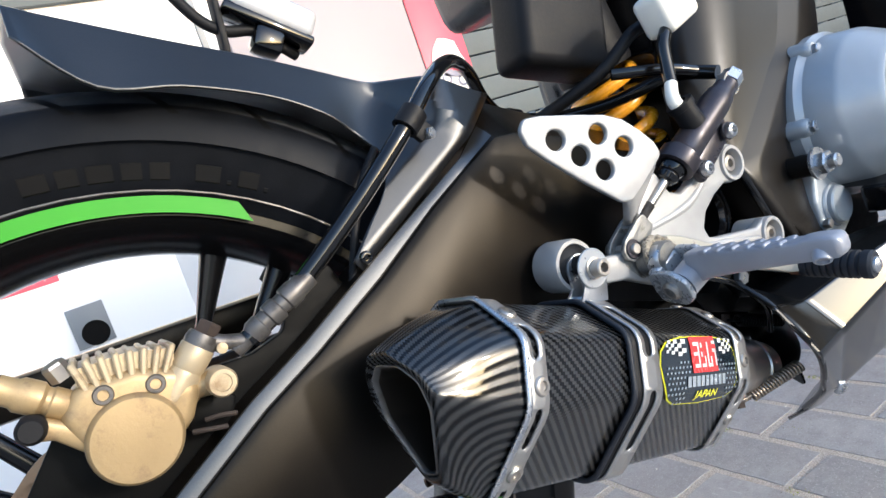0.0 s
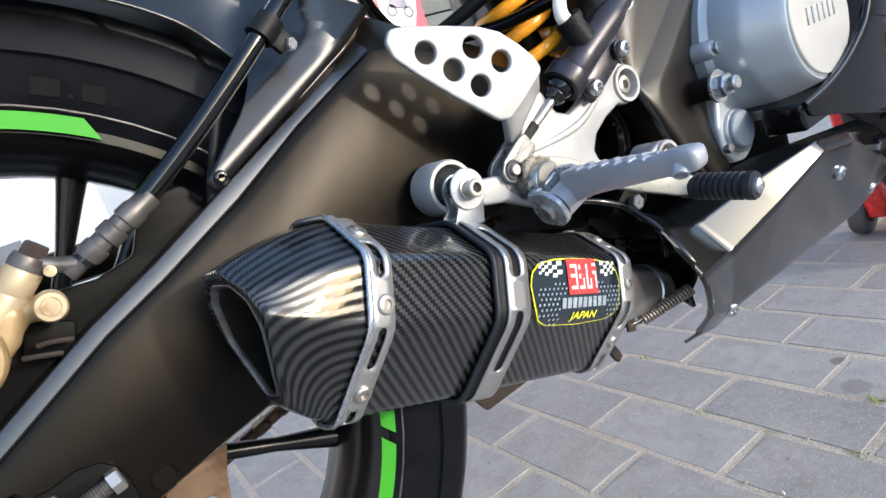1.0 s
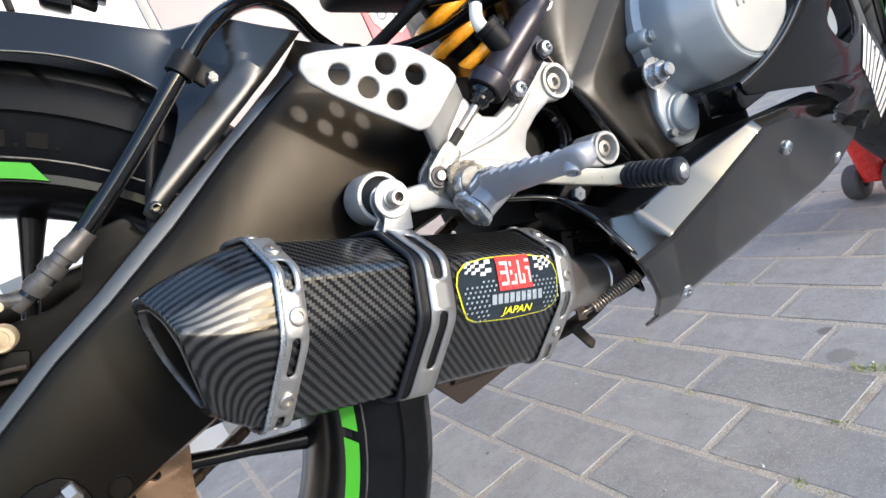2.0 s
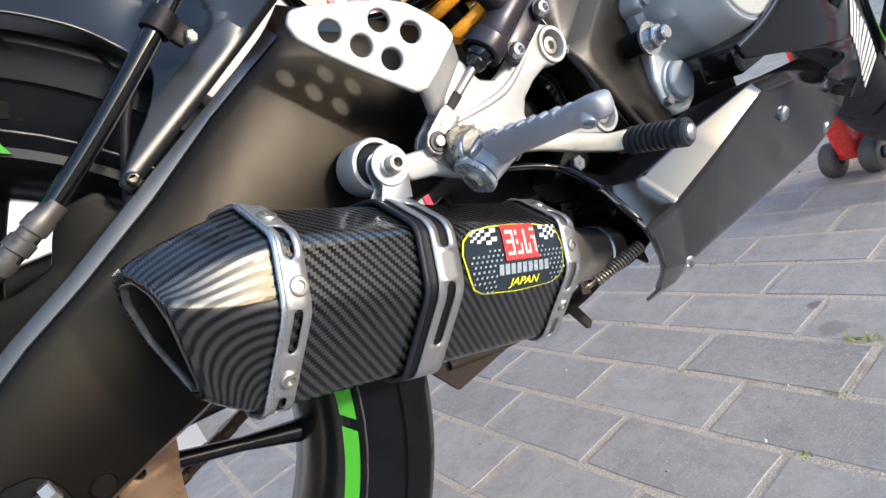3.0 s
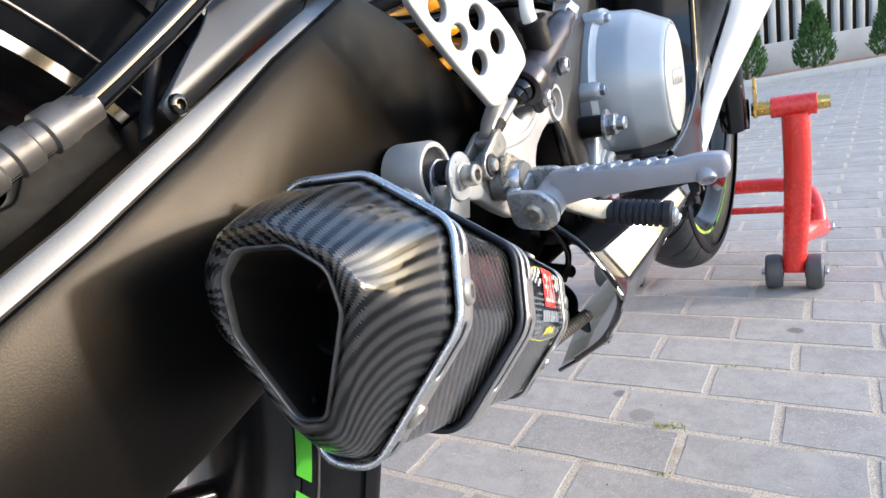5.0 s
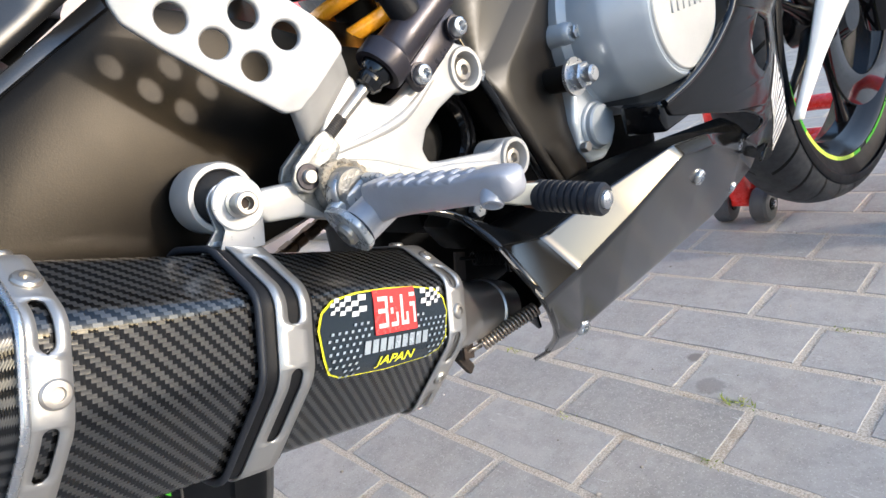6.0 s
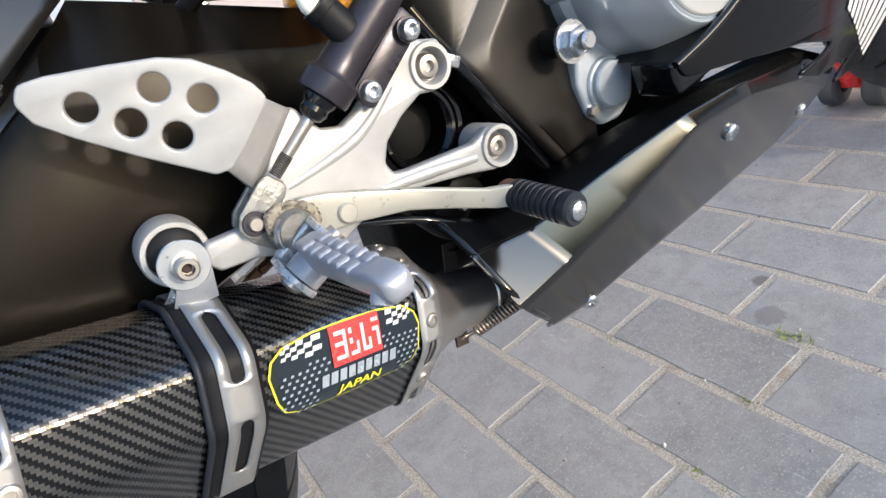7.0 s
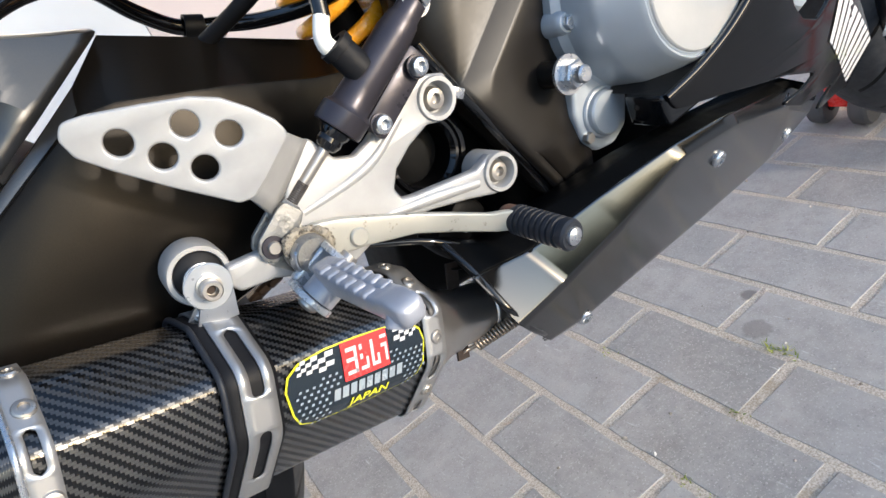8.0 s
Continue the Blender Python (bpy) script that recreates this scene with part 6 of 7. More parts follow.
def build_engine_cover():
    c = Vector((0.757, -0.14, 0.469))
    cov = part("engine_cover", lathe([(0.082, -0.01), (0.082, 0.006), (0.0795, 0.009), (0.0775, 0.012), (0.0745, 0.036), (0.0732, 0.0405), (0.0722, 0.0425), (0.0600, 0.0665), (0.0585, 0.0690), (0.0572, 0.0705), (0.0560, 0.0705), (0.0550, 0.0690), (0.0540, 0.0700), (0, 0.0710)], c, (0, -1, 0), 72, 14.0), "silver", bike, "silver painted round clutch cover")
    part("cap", lathe([(0.0535, 0.0), (0.0528, 0.0022), (0.0518, 0.0030), (0.045, 0.0034), (0, 0.0040)], c + Vector((0, -0.0695, 0)), (0, -1, 0), 56, 25.0), "face", cov)
    for k in range(6):
        part("raised_bar", block((0.0036, 0.0026, 0.015), Matrix.Translation(c + Vector((-0.026 + 0.0098 * k, -0.0733, 0.002))) @ Matrix.Rotation(radians(4), 4, "Y"), 0.0006, 1), "face", cov)
    for dx, dz in ((-0.0775, 0.0023), (-0.0370, 0.0680)):
        q = c + Vector((dx, -0.002, dz))
        part("lug", lathe([(0.0105, -0.01), (0.0090, 0.008), (0.0078, 0.013), (0.0070, 0.014), (0, 0.014)], q, (0, -1, 0), 24), "silver", cov)
        part("cover_bolt", hexagon(q + Vector((0, -0.014, 0)), (0, -1, 0), 0.0056, 0.005), "steel", cov)
    # small round pump cover below with its arm
    p = Vector((0.6945, -0.135, 0.3920))
    part("cover_web", plate([fillet([(0.700, 0.462), (0.676, 0.432), (0.6665, 0.402), (0.6680, 0.378), (0.680, 0.364), (0.700, 0.361), (0.718, 0.370), (0.726, 0.392), (0.740, 0.425), (0.742, 0.455)], 0.012, 5)], 0.022, side(-0.138), 0.004, 3), "silver", cov, "pear-shaped silver pump cover")
    part("pump_cover", lathe([(0.0210, -0.01), (0.0210, 0.0150), (0.0200, 0.0165), (0.0182, 0.0168), (0.0178, 0.0205), (0.0165, 0.0222), (0, 0.0228)], p, (0, -1, 0), 44, 25.0), "silver", cov)
    part("cover_bolt", hexagon((0.6725, -0.1480, 0.3800), (0, -1, 0), 0.0048, 0.006), "boltsteel", cov)
    # black inspection tube towards the fairing
    part("side_duct", block((0.100, 0.038, 0.026), Matrix.Translation((0.7475, -0.1905, 0.3935)) @ Matrix.Rotation(radians(-3), 4, "Y"), 0.004, 3), "gloss", cov)


def ridged(pts, per=4, soft=0.12):
    """Straight runs between the points with tightly rounded corners."""
    p = [Vector(q) for q in pts]
    out = [p[0]]
    for i in range(1, len(p) - 1):
        a, b = p[i].lerp(p[i - 1], soft), p[i].lerp(p[i + 1], soft)
        for k in range(per + 1):
            t = k / per
            out.append((1 - t) ** 2 * a + 2 * t * (1 - t) * p[i] + t * t * b)
    return out + [p[-1]]


def build_fairing():
    # side panel with a window
    pts = [(0.6985, 0.4015), (0.7350, 0.4080), (0.7700, 0.4195), (0.8010, 0.4350), (0.8270, 0.4540), (0.8430, 0.4900), (0.8450, 0.6200), (0.9900, 0.6200), (0.9850, 0.5000), (0.9800, 0.4200), (1.0000, 0.3780), (1.0550, 0.3200), (1.1080, 0.2720), (1.0480, 0.2440), (0.9850, 0.2620), (0.9220, 0.2800), (0.9405, 0.2860), (0.9720, 0.2850), (0.9110, 0.3036), (0.8650, 0.3130), (0.8250, 0.3330), (0.8619, 0.3310), (0.8960, 0.3310), (0.8360, 0.3553), (0.7980, 0.3653), (0.7600, 0.3760), (0.7200, 0.3860), (0.7050, 0.3900)]
    win = [(0.8480, 0.4130), (0.8900, 0.4360), (0.9300, 0.4230), (0.9420, 0.4000), (0.9250, 0.3830), (0.8960, 0.3790), (0.8640, 0.3920)]

    def skin(co):
        y = 0.2100
        y += 0.060 * max(0.0, co.x - 0.86) * -2.6 * (1.0 if co.y < 0.40 else max(0.0, 1.0 - (co.y - 0.40) * 4.0))
        y -= max(0.0, 0.40 - co.y) ** 2 * 1.3
        y += max(0.0, co.y - 0.42) * 0.35 * max(0.0, min(1.0, (co.x - 0.9) / 0.1))
        y += 0.008 * math.sin(max(0.0, min(1.0, (co.x - 0.70) / 0.3)) * math.pi)
        return Vector((co.x, co.y, co.z + y))
    fair = part("side_fairing", plate([fillet(pts, 0.007, 3), fillet(win, 0.012, 4)], 0.004, side(0.0), 0.0015, 2, skin, 3), "fairing", bike, "satin black side fairing with an air window")

    def at(x, z, lift=0.0):
        q = skin(Vector((x, z, lift)))
        return side(0.0) @ q
    # bright rim along the cut-out for the cover
    part("cutout_lip", tube([at(x, z, 0.001) for x, z in ((0.6985, 0.4015), (0.735, 0.4083), (0.770, 0.4198), (0.801, 0.4353), (0.827, 0.4543), (0.843, 0.490), (0.845, 0.60))], 0.0032, 6, 10), "gloss", fair)
    part("inner_wall", loft([[at(x, z, 0.0), at(x + 0.002, z + 0.003, -0.040), at(x + 0.004, z + 0.004, -0.085)] for x, z in ((0.6985, 0.4015), (0.735, 0.4083), (0.770, 0.4198), (0.801, 0.4353), (0.827, 0.4543), (0.843, 0.490), (0.845, 0.60))], False), "gloss", fair)
    # what shows in the window
    part("radiator_boss", lathe([(0.030, 0), (0.030, 0.02), (0.024, 0.028), (0, 0.030)], (0.898, -0.168, 0.410), (0.15, -1, 0.15), 32), "silver", fair, "pale metal engine part behind the window")
    part("window_bolt", hexagon((0.872, -0.180, 0.4015), (0, -1, 0), 0.006, 0.006), "steel", fair)
    # slanted white bars of the print, parallel to the panel's upper edge
    low, tip, far, top = (Vector(q) for q in ((0.9255, 0.3470), (1.0366, 0.2553), (1.0980, 0.2770), (0.9640, 0.3860)))
    for k in range(9):
        f, g = (k + 0.06) / 9, (k + 0.76) / 9
        left, right = [low.lerp(tip, q) for q in (f, g)], [top.lerp(far, q) for q in (f, g)]
        n = 8
        verts = [at(*left[e].lerp(right[e], q / n), 0.0030) for e in (0, 1) for q in range(n + 1)]
        part("white_stripe", mesh_of(verts, [[q, q + 1, n + 2 + q, n + 1 + q] for q in range(n)], False), "white", fair)
    # white blade in front of it, beside the wheel
    rows = []
    for z, xa, xb, ya, yb in ((0.270, 1.127, 1.130, -0.155, -0.154), (0.281, 1.128, 1.153, -0.158, -0.152), (0.304, 1.135, 1.178, -0.164, -0.158), (0.338, 1.146, 1.203, -0.172, -0.170), (0.407, 1.169, 1.246, -0.181, -0.202), (0.475, 1.180, 1.258, -0.202, -0.241), (0.543, 1.185, 1.264, -0.227, -0.277), (0.635, 1.189, 1.269, -0.254, -0.317)):
        rows.append([Vector((xa + (xb - xa) * f, ya + (yb - ya) * f - 0.011 * math.sin(math.pi * f), z)) for f in (0, 0.25, 0.5, 0.75, 1.0)])
    thicken(part("white_panel", loft(rows, False, angle=60.0), "white", fair, "white lower fairing blade"), 0.004, 0.0)
    # belly pan
    sec = [
        [(0.5050, -0.1450, 0.3920), (0.5130, -0.1570, 0.3800), (0.5145, -0.1800, 0.3590), (0.5225, -0.2005, 0.3180), (0.5560, -0.1740, 0.2680), (0.5860, -0.1335, 0.2310), (0.5870, -0.1130, 0.2175)],
        [(0.5470, -0.1300, 0.3560), (0.5560, -0.1510, 0.3540), (0.5644, -0.1735, 0.3449), (0.5765, -0.1907, 0.3146), (0.6065, -0.1565, 0.2465), (0.6080, -0.1340, 0.2260), (0.6060, -0.1100, 0.2130)],
        [(0.6100, -0.1500, 0.3620), (0.6170, -0.1760, 0.3640), (0.6235, -0.1975, 0.3605), (0.6330, -0.2090, 0.3385), (0.6600, -0.1545, 0.2445), (0.6600, -0.1280, 0.2260), (0.6580, -0.1010, 0.2120)],
        [(0.6700, -0.1700, 0.3680), (0.6770, -0.1970, 0.3720), (0.6820, -0.2185, 0.3705), (0.6865, -0.2235, 0.3620), (0.7180, -0.1525, 0.2415), (0.7160, -0.1250, 0.2240), (0.7100, -0.0920, 0.2080)],
        [(0.7400, -0.1720, 0.3600), (0.7460, -0.1960, 0.3630), (0.7520, -0.2150, 0.3600), (0.7570, -0.2160, 0.3500), (0.7850, -0.1500, 0.2385), (0.7820, -0.1200, 0.2210), (0.7750, -0.0800, 0.2050)],
        [(0.850, -0.185, 0.350), (0.865, -0.192, 0.338), (0.8800, -0.1900, 0.3250), (0.8850, -0.1830, 0.3040), (0.8950, -0.1440, 0.2335), (0.8900, -0.1150, 0.2160), (0.8850, -0.0750, 0.2000)],
        [(0.915, -0.182, 0.312), (0.928, -0.182, 0.300), (0.9405, -0.1780, 0.2880), (0.9440, -0.1670, 0.2680), (0.9500, -0.1380, 0.2350), (0.9480, -0.1100, 0.2120), (0.9450, -0.0750, 0.1960)],
    ]
    cols = list(zip(*[ridged(s, 3, 0.07) for s in sec]))
    rings = [ridged(c, 3, 0.10) for c in cols]
    k0 = 6
    pan = part("belly_pan", loft([r for r in rings[k0:]], False, angle=50.0), "pan", fair, "satin black belly pan with rolled rear edge")
    # upper strip of the pan, painted near-black for the shade in the gap
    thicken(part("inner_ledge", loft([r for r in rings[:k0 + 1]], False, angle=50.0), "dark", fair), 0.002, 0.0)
    thicken(pan, 0.0035, 0.0)
    even(pan)
    for q, ax in (((0.607, -0.1565, 0.246), (-0.3, -0.9, -0.4)), ((0.7508, -0.2025, 0.3232), (0.0, -0.9, -0.4)), ((0.876, -0.186, 0.315), (0.2, -0.9, -0.2)), ((0.928, -0.150, 0.250), (0.1, -0.9, -0.5))):
        part("screw", cap_screw(q, ax, 0.0072, 0.0042), "steel", fair)
    # stiffening rim and a tab inside the rear edge
    part("inner_rim", tube([(0.515, -0.155, 0.380), (0.5185, -0.178, 0.358), (0.5265, -0.1965, 0.318), (0.559, -0.171, 0.269), (0.587, -0.132, 0.232)], 0.0028, 8, 8), "gloss", fair)
    part("tab", plate([fillet([(0.0, 0.0), (0.016, 0.004), (0.014, 0.020), (0.002, 0.016)], 0.003)], 0.003, Matrix.Translation((0.556, -0.160, 0.272)) @ Matrix.Rotation(radians(70), 4, "Z") @ side(0.0), 0.0008), "gloss", fair)


def build_shock_and_tail():
    a, b = Vector((0.572, -0.045, 0.500)), Vector((0.545, -0.045, 0.640))
    sh = part("shock_absorber", tube([a, b], 0.017, 1, 20, False), "dark", bike, "rear shock absorber with a yellow spring")
    part("spring", helix(a, a.lerp(b, 0.58), 0.030, 0.0062, 3.4, 20), "orange", sh, "yellow painted coil spring")
    part("upper_sleeve", lathe([(0.0, 0.0), (0.035, 0.0), (0.036, 0.004), (0.034, 0.060), (0, 0.060)], a.lerp(b, 0.60), b - a, 28), "rubber", sh, "black upper spring sleeve")
    part("spring_seat", lathe([(0.036, -0.004), (0.036, 0.004), (0, 0.004)], a, b - a, 28), "dark", sh)
    # undertray and inner guard above
    tail = part("undertray", block((0.22, 0.17, 0.11), Matrix.Translation((0.595, 0.0, 0.742)) @ Matrix.Rotation(radians(-8), 4, "Y"), 0.02, 3), "plastic", bike, "black plastic undertray")
    part("subframe_tube", tube([(0.60, -0.075, 0.66), (0.45, -0.085, 0.745), (0.25, -0.085, 0.83)], 0.012, 6, 14), "plastic", tail)
    part("inner_guard", block((0.095, 0.05, 0.12), Matrix.Translation((0.503, -0.062, 0.648)) @ Matrix.Rotation(radians(16), 4, "Y"), 0.010, 3), "rubber", tail)
    part("wire_loom", tube([(0.455, -0.04, 0.555), (0.495, -0.10, 0.575), (0.530, -0.12, 0.600), (0.560, -0.125, 0.600)], 0.0055, 6, 10), "rubber", tail)
    part("wire_loom", tube([(0.500, -0.11, 0.572), (0.53, -0.135, 0.562), (0.556, -0.145, 0.552)], 0.005, 6, 10), "gloss", tail)
    # clear tail lens on its bracket, low over the mudguard
    part("lens_bracket", block((0.005, 0.014, 0.075), Matrix.Translation((0.2350, -0.020, 0.7080)) @ Matrix.Rotation(radians(6), 4, "Y"), 0.0015), "rubber", tail)
    part("lens_cable", tube([(0.205, -0.02, 0.726), (0.2200, -0.020, 0.700), (0.2360, -0.020, 0.6880), (0.2560, -0.020, 0.6850), (0.272, -0.018, 0.672), (0.285, -0.012, 0.664)], 0.0042, 6, 10), "rubber", tail)
    lm = Matrix.Translation((0.2730, -0.020, 0.6950)) @ Matrix.Rotation(radians(34), 4, "Y")
    part("tail_lens", block((0.064, 0.030, 0.022), lm, 0.006, 3), "lens", tail, "clear smoky tail lamp lens")
    part("lens_frame", block((0.068, 0.026, 0.007), lm @ Matrix.Translation((0, 0, -0.012)), 0.002), "gloss", tail)
    part("lens_clip", block((0.022, 0.022, 0.018), Matrix.Translation((0.2620, -0.022, 0.6740)) @ Matrix.Rotation(radians(30), 4, "Y"), 0.004), "gloss", tail)
    part("airbox", block((0.22, 0.18, 0.20), Matrix.Translation((0.700, 0.0, 0.640)), 0.03, 2), "gloss", tail)


def build_front():
    w = wheel("front_wheel", FRONT, 0.293, 0.056, 0.228, 0.04, 5, 8.0, "black front tyre on a gloss black wheel")
    for a0 in range(0, 360, 7):
        if 30 < a0 % 120 < 36:
            continue
        mat = "yellowtape" if 215 < a0 < 262 else "green"
        part("rim_tape", ring_strip(FRONT, 0.219, 0.230, -0.0425, a0, a0 + (6.2 if a0 > 300 or a0 < 60 else 7.05), 4), mat, w, "green rim stripe")
    dl = [circle((0, 0), 0.141, 64), circle((0, 0), 0.095, 40)]
    part("brake_disc", plate(dl, 0.0045, FRONT @ side(-0.062), 0.0005, 1), "gloss", w, "black front brake disc")
    for s in (-1, 1):
        a = FRONT @ Vector((-0.02, 0.098 * s, -0.02))
        b = FRONT @ Vector((-0.20, 0.098 * s, 0.42))
        leg = part("fork_leg", tube([a, a.lerp(b, 0.45), b], [0.024, 0.026, 0.028], 4, 18), "gloss", bike, "black front fork leg")
        part("axle_clamp", lathe([(0.028, -0.022), (0.028, 0.022), (0.012, 0.026), (0, 0.026)], FRONT @ Vector((0, 0.098 * s, 0)), (0, 1, 0), 24), "dark", leg)


def build_side_stand():
    st = part("side_stand", tube([(0.66, 0.015, 0.205), (0.60, 0.006, 0.205), (0.50, 0.010, 0.218), (0.43, 0.016, 0.236)], [0.013, 0.012, 0.011, 0.011], 5, 12, True, 0.6), "rust", bike, "brown weathered folded side stand")
    part("foot", plate([fillet([(0.4080, 0.2420), (0.5000, 0.2360), (0.5060, 0.2085), (0.4285, 0.2062)], 0.004)], 0.006, side(0.016), 0.001), "rust", st)
    part("spring_tab", plate([fillet([(-0.006, 0.02), (0.006, 0.02), (0.010, -0.016), (0.0, -0.020)], 0.003)], 0.006, side(-0.008) @ Matrix.Translation((0.590, 0.192, 0)) @ Matrix.Rotation(radians(18), 4, "Z"), 0.001), "rust", st)


build_side_stand()
build_swingarm()
build_hugger()
build_rear_wheel()
build_chain()
build_brake_line()
build_caliper()
build_silencer()
build_footrest_bracket()
build_master_cylinder()
build_pedal()
build_footpeg()
build_frame()
build_engine_cover()
build_fairing()
build_shock_and_tail()
build_front()


# ---------------------------------------------------------------- front paddock stand
def build_stand():
    st = thing("paddock_stand", (1.42, -0.12, 0.0), "red tubular front paddock stand on black casters", "paddock stand")
    for y0, y1 in ((-0.297, -0.308), (0.052, 0.070)):
        part("column", tube([(1.402, y1, 0.352), (1.405, y1, 0.22), (1.425, y0, 0.045)], [0.0235, 0.0235, 0.021], 5, 20), "red", st)
        part("socket", lathe([(0.017, -0.040), (0.0195, -0.039), (0.0195, 0.034), (0.017, 0.035)], (1.402, y1, 0.366), (0, -1, 0), 24), "red", st)
        sgn = -1 if y0 < -0.1 else 1
        part("pin", lathe([(0, -0.072), (0.012, -0.072), (0.0135, -0.068), (0.0135, 0.046), (0.0120, 0.055), (0, 0.055)], (1.402, y1, 0.367), (0, sgn, 0), 20), "brass", st, "brass support pin")
        part("fork_hook", plate([fillet([(-0.030, -0.022), (0.020, -0.022), (0.020, -0.006), (-0.004, 0.004), (-0.020, 0.052), (-0.032, 0.052)], 0.005)], 0.006, side(y1 + 0.064 * -sgn) @ Matrix.Translation((1.402, 0.375, 0)), 0.0008), "brass", st)
        part("foot_bar", block((0.020, 0.072, 0.016), Matrix.Translation((1.428, y0, 0.042)), 0.003), "red", st)
        for dy in (-0.0355, 0.0355):
            wl = part("caster", lathe([(0.010, -0.0155), (0.030, -0.0155), (0.034, -0.011), (0.035, 0.0), (0.034, 0.011), (0.030, 0.0155), (0.010, 0.0155), (0.010, -0.0155)], (1.430, y0 + dy, 0.035), (0, 1, 0), 32), "caster", st, "grey black caster")
            part("caster_hub", lathe([(0, -0.017), (0.012, -0.017), (0.012, 0.017), (0, 0.017)], (1.430, y0 + dy, 0.035), (0, 1, 0), 16), "dark", wl)
            part("caster_bolt", hexagon((1.430, y0 + dy + 0.017 * (1 if dy > 0 else -1), 0.035), (0, 1 if dy > 0 else -1, 0), 0.007, 0.006), "steel", wl)
        # lever arm behind the column
        yo = y0 + 0.048 * sgn
        part("arm", tube([(1.432, y0 + 0.006 * sgn, 0.105), (1.50, y0 + 0.03 * sgn, 0.100), (1.575, yo, 0.084), (1.61, yo, 0.082)], 0.0195, 6, 16), "red", st)
        part("arm_bolt", hexagon((1.590, yo + 0.018 * sgn, 0.082), (0, sgn, 0), 0.009, 0.008), "steel", st)
    part("cross_tube", tube([(1.590, -0.342, 0.090), (1.625, -0.338, 0.126), (1.665, -0.318, 0.150), (1.70, -0.260, 0.158), (1.70, -0.12, 0.157), (1.70, 0.02, 0.158), (1.665, 0.090, 0.150), (1.625, 0.112, 0.126), (1.590, 0.116, 0.090)], 0.0165, 8, 16), "red", st)
    part("stay", tube([(1.432, 0.045, 0.065), (1.52, 0.00, 0.090), (1.60, -0.055, 0.122)], 0.013, 5, 14), "red", st)
    part("tie_bar", tube([(1.60, -0.335, 0.123), (1.60, 0.11, 0.123)], 0.008, 1, 12, False), "red", st)
    return st


def build_rear_stand():
    st = thing("rear_paddock_stand", (0.20, 0.15, 0.0), "red tubular rear paddock stand beside the wheel", "paddock stand")
    part("fork", tube([(0.268, 0.150, 0.441), (0.235, 0.150, 0.420), (0.160, 0.150, 0.355), (0.060, 0.150, 0.230), (-0.02, 0.150, 0.060)], 0.012, 6, 14), "red", st)
    part("foot_tube", tube([(-0.02, 0.150, 0.060), (-0.10, 0.160, 0.030), (-0.34, 0.165, 0.030)], 0.015, 6, 14), "red", st)
    part("caster", lathe([(0.008, -0.012), (0.030, -0.012), (0.030, 0.012), (0.008, 0.012), (0.008, -0.012)], (-0.03, 0.172, 0.030), (0, 1, 0), 24), "caster", st)


build_stand()
build_rear_stand()
build_ground()


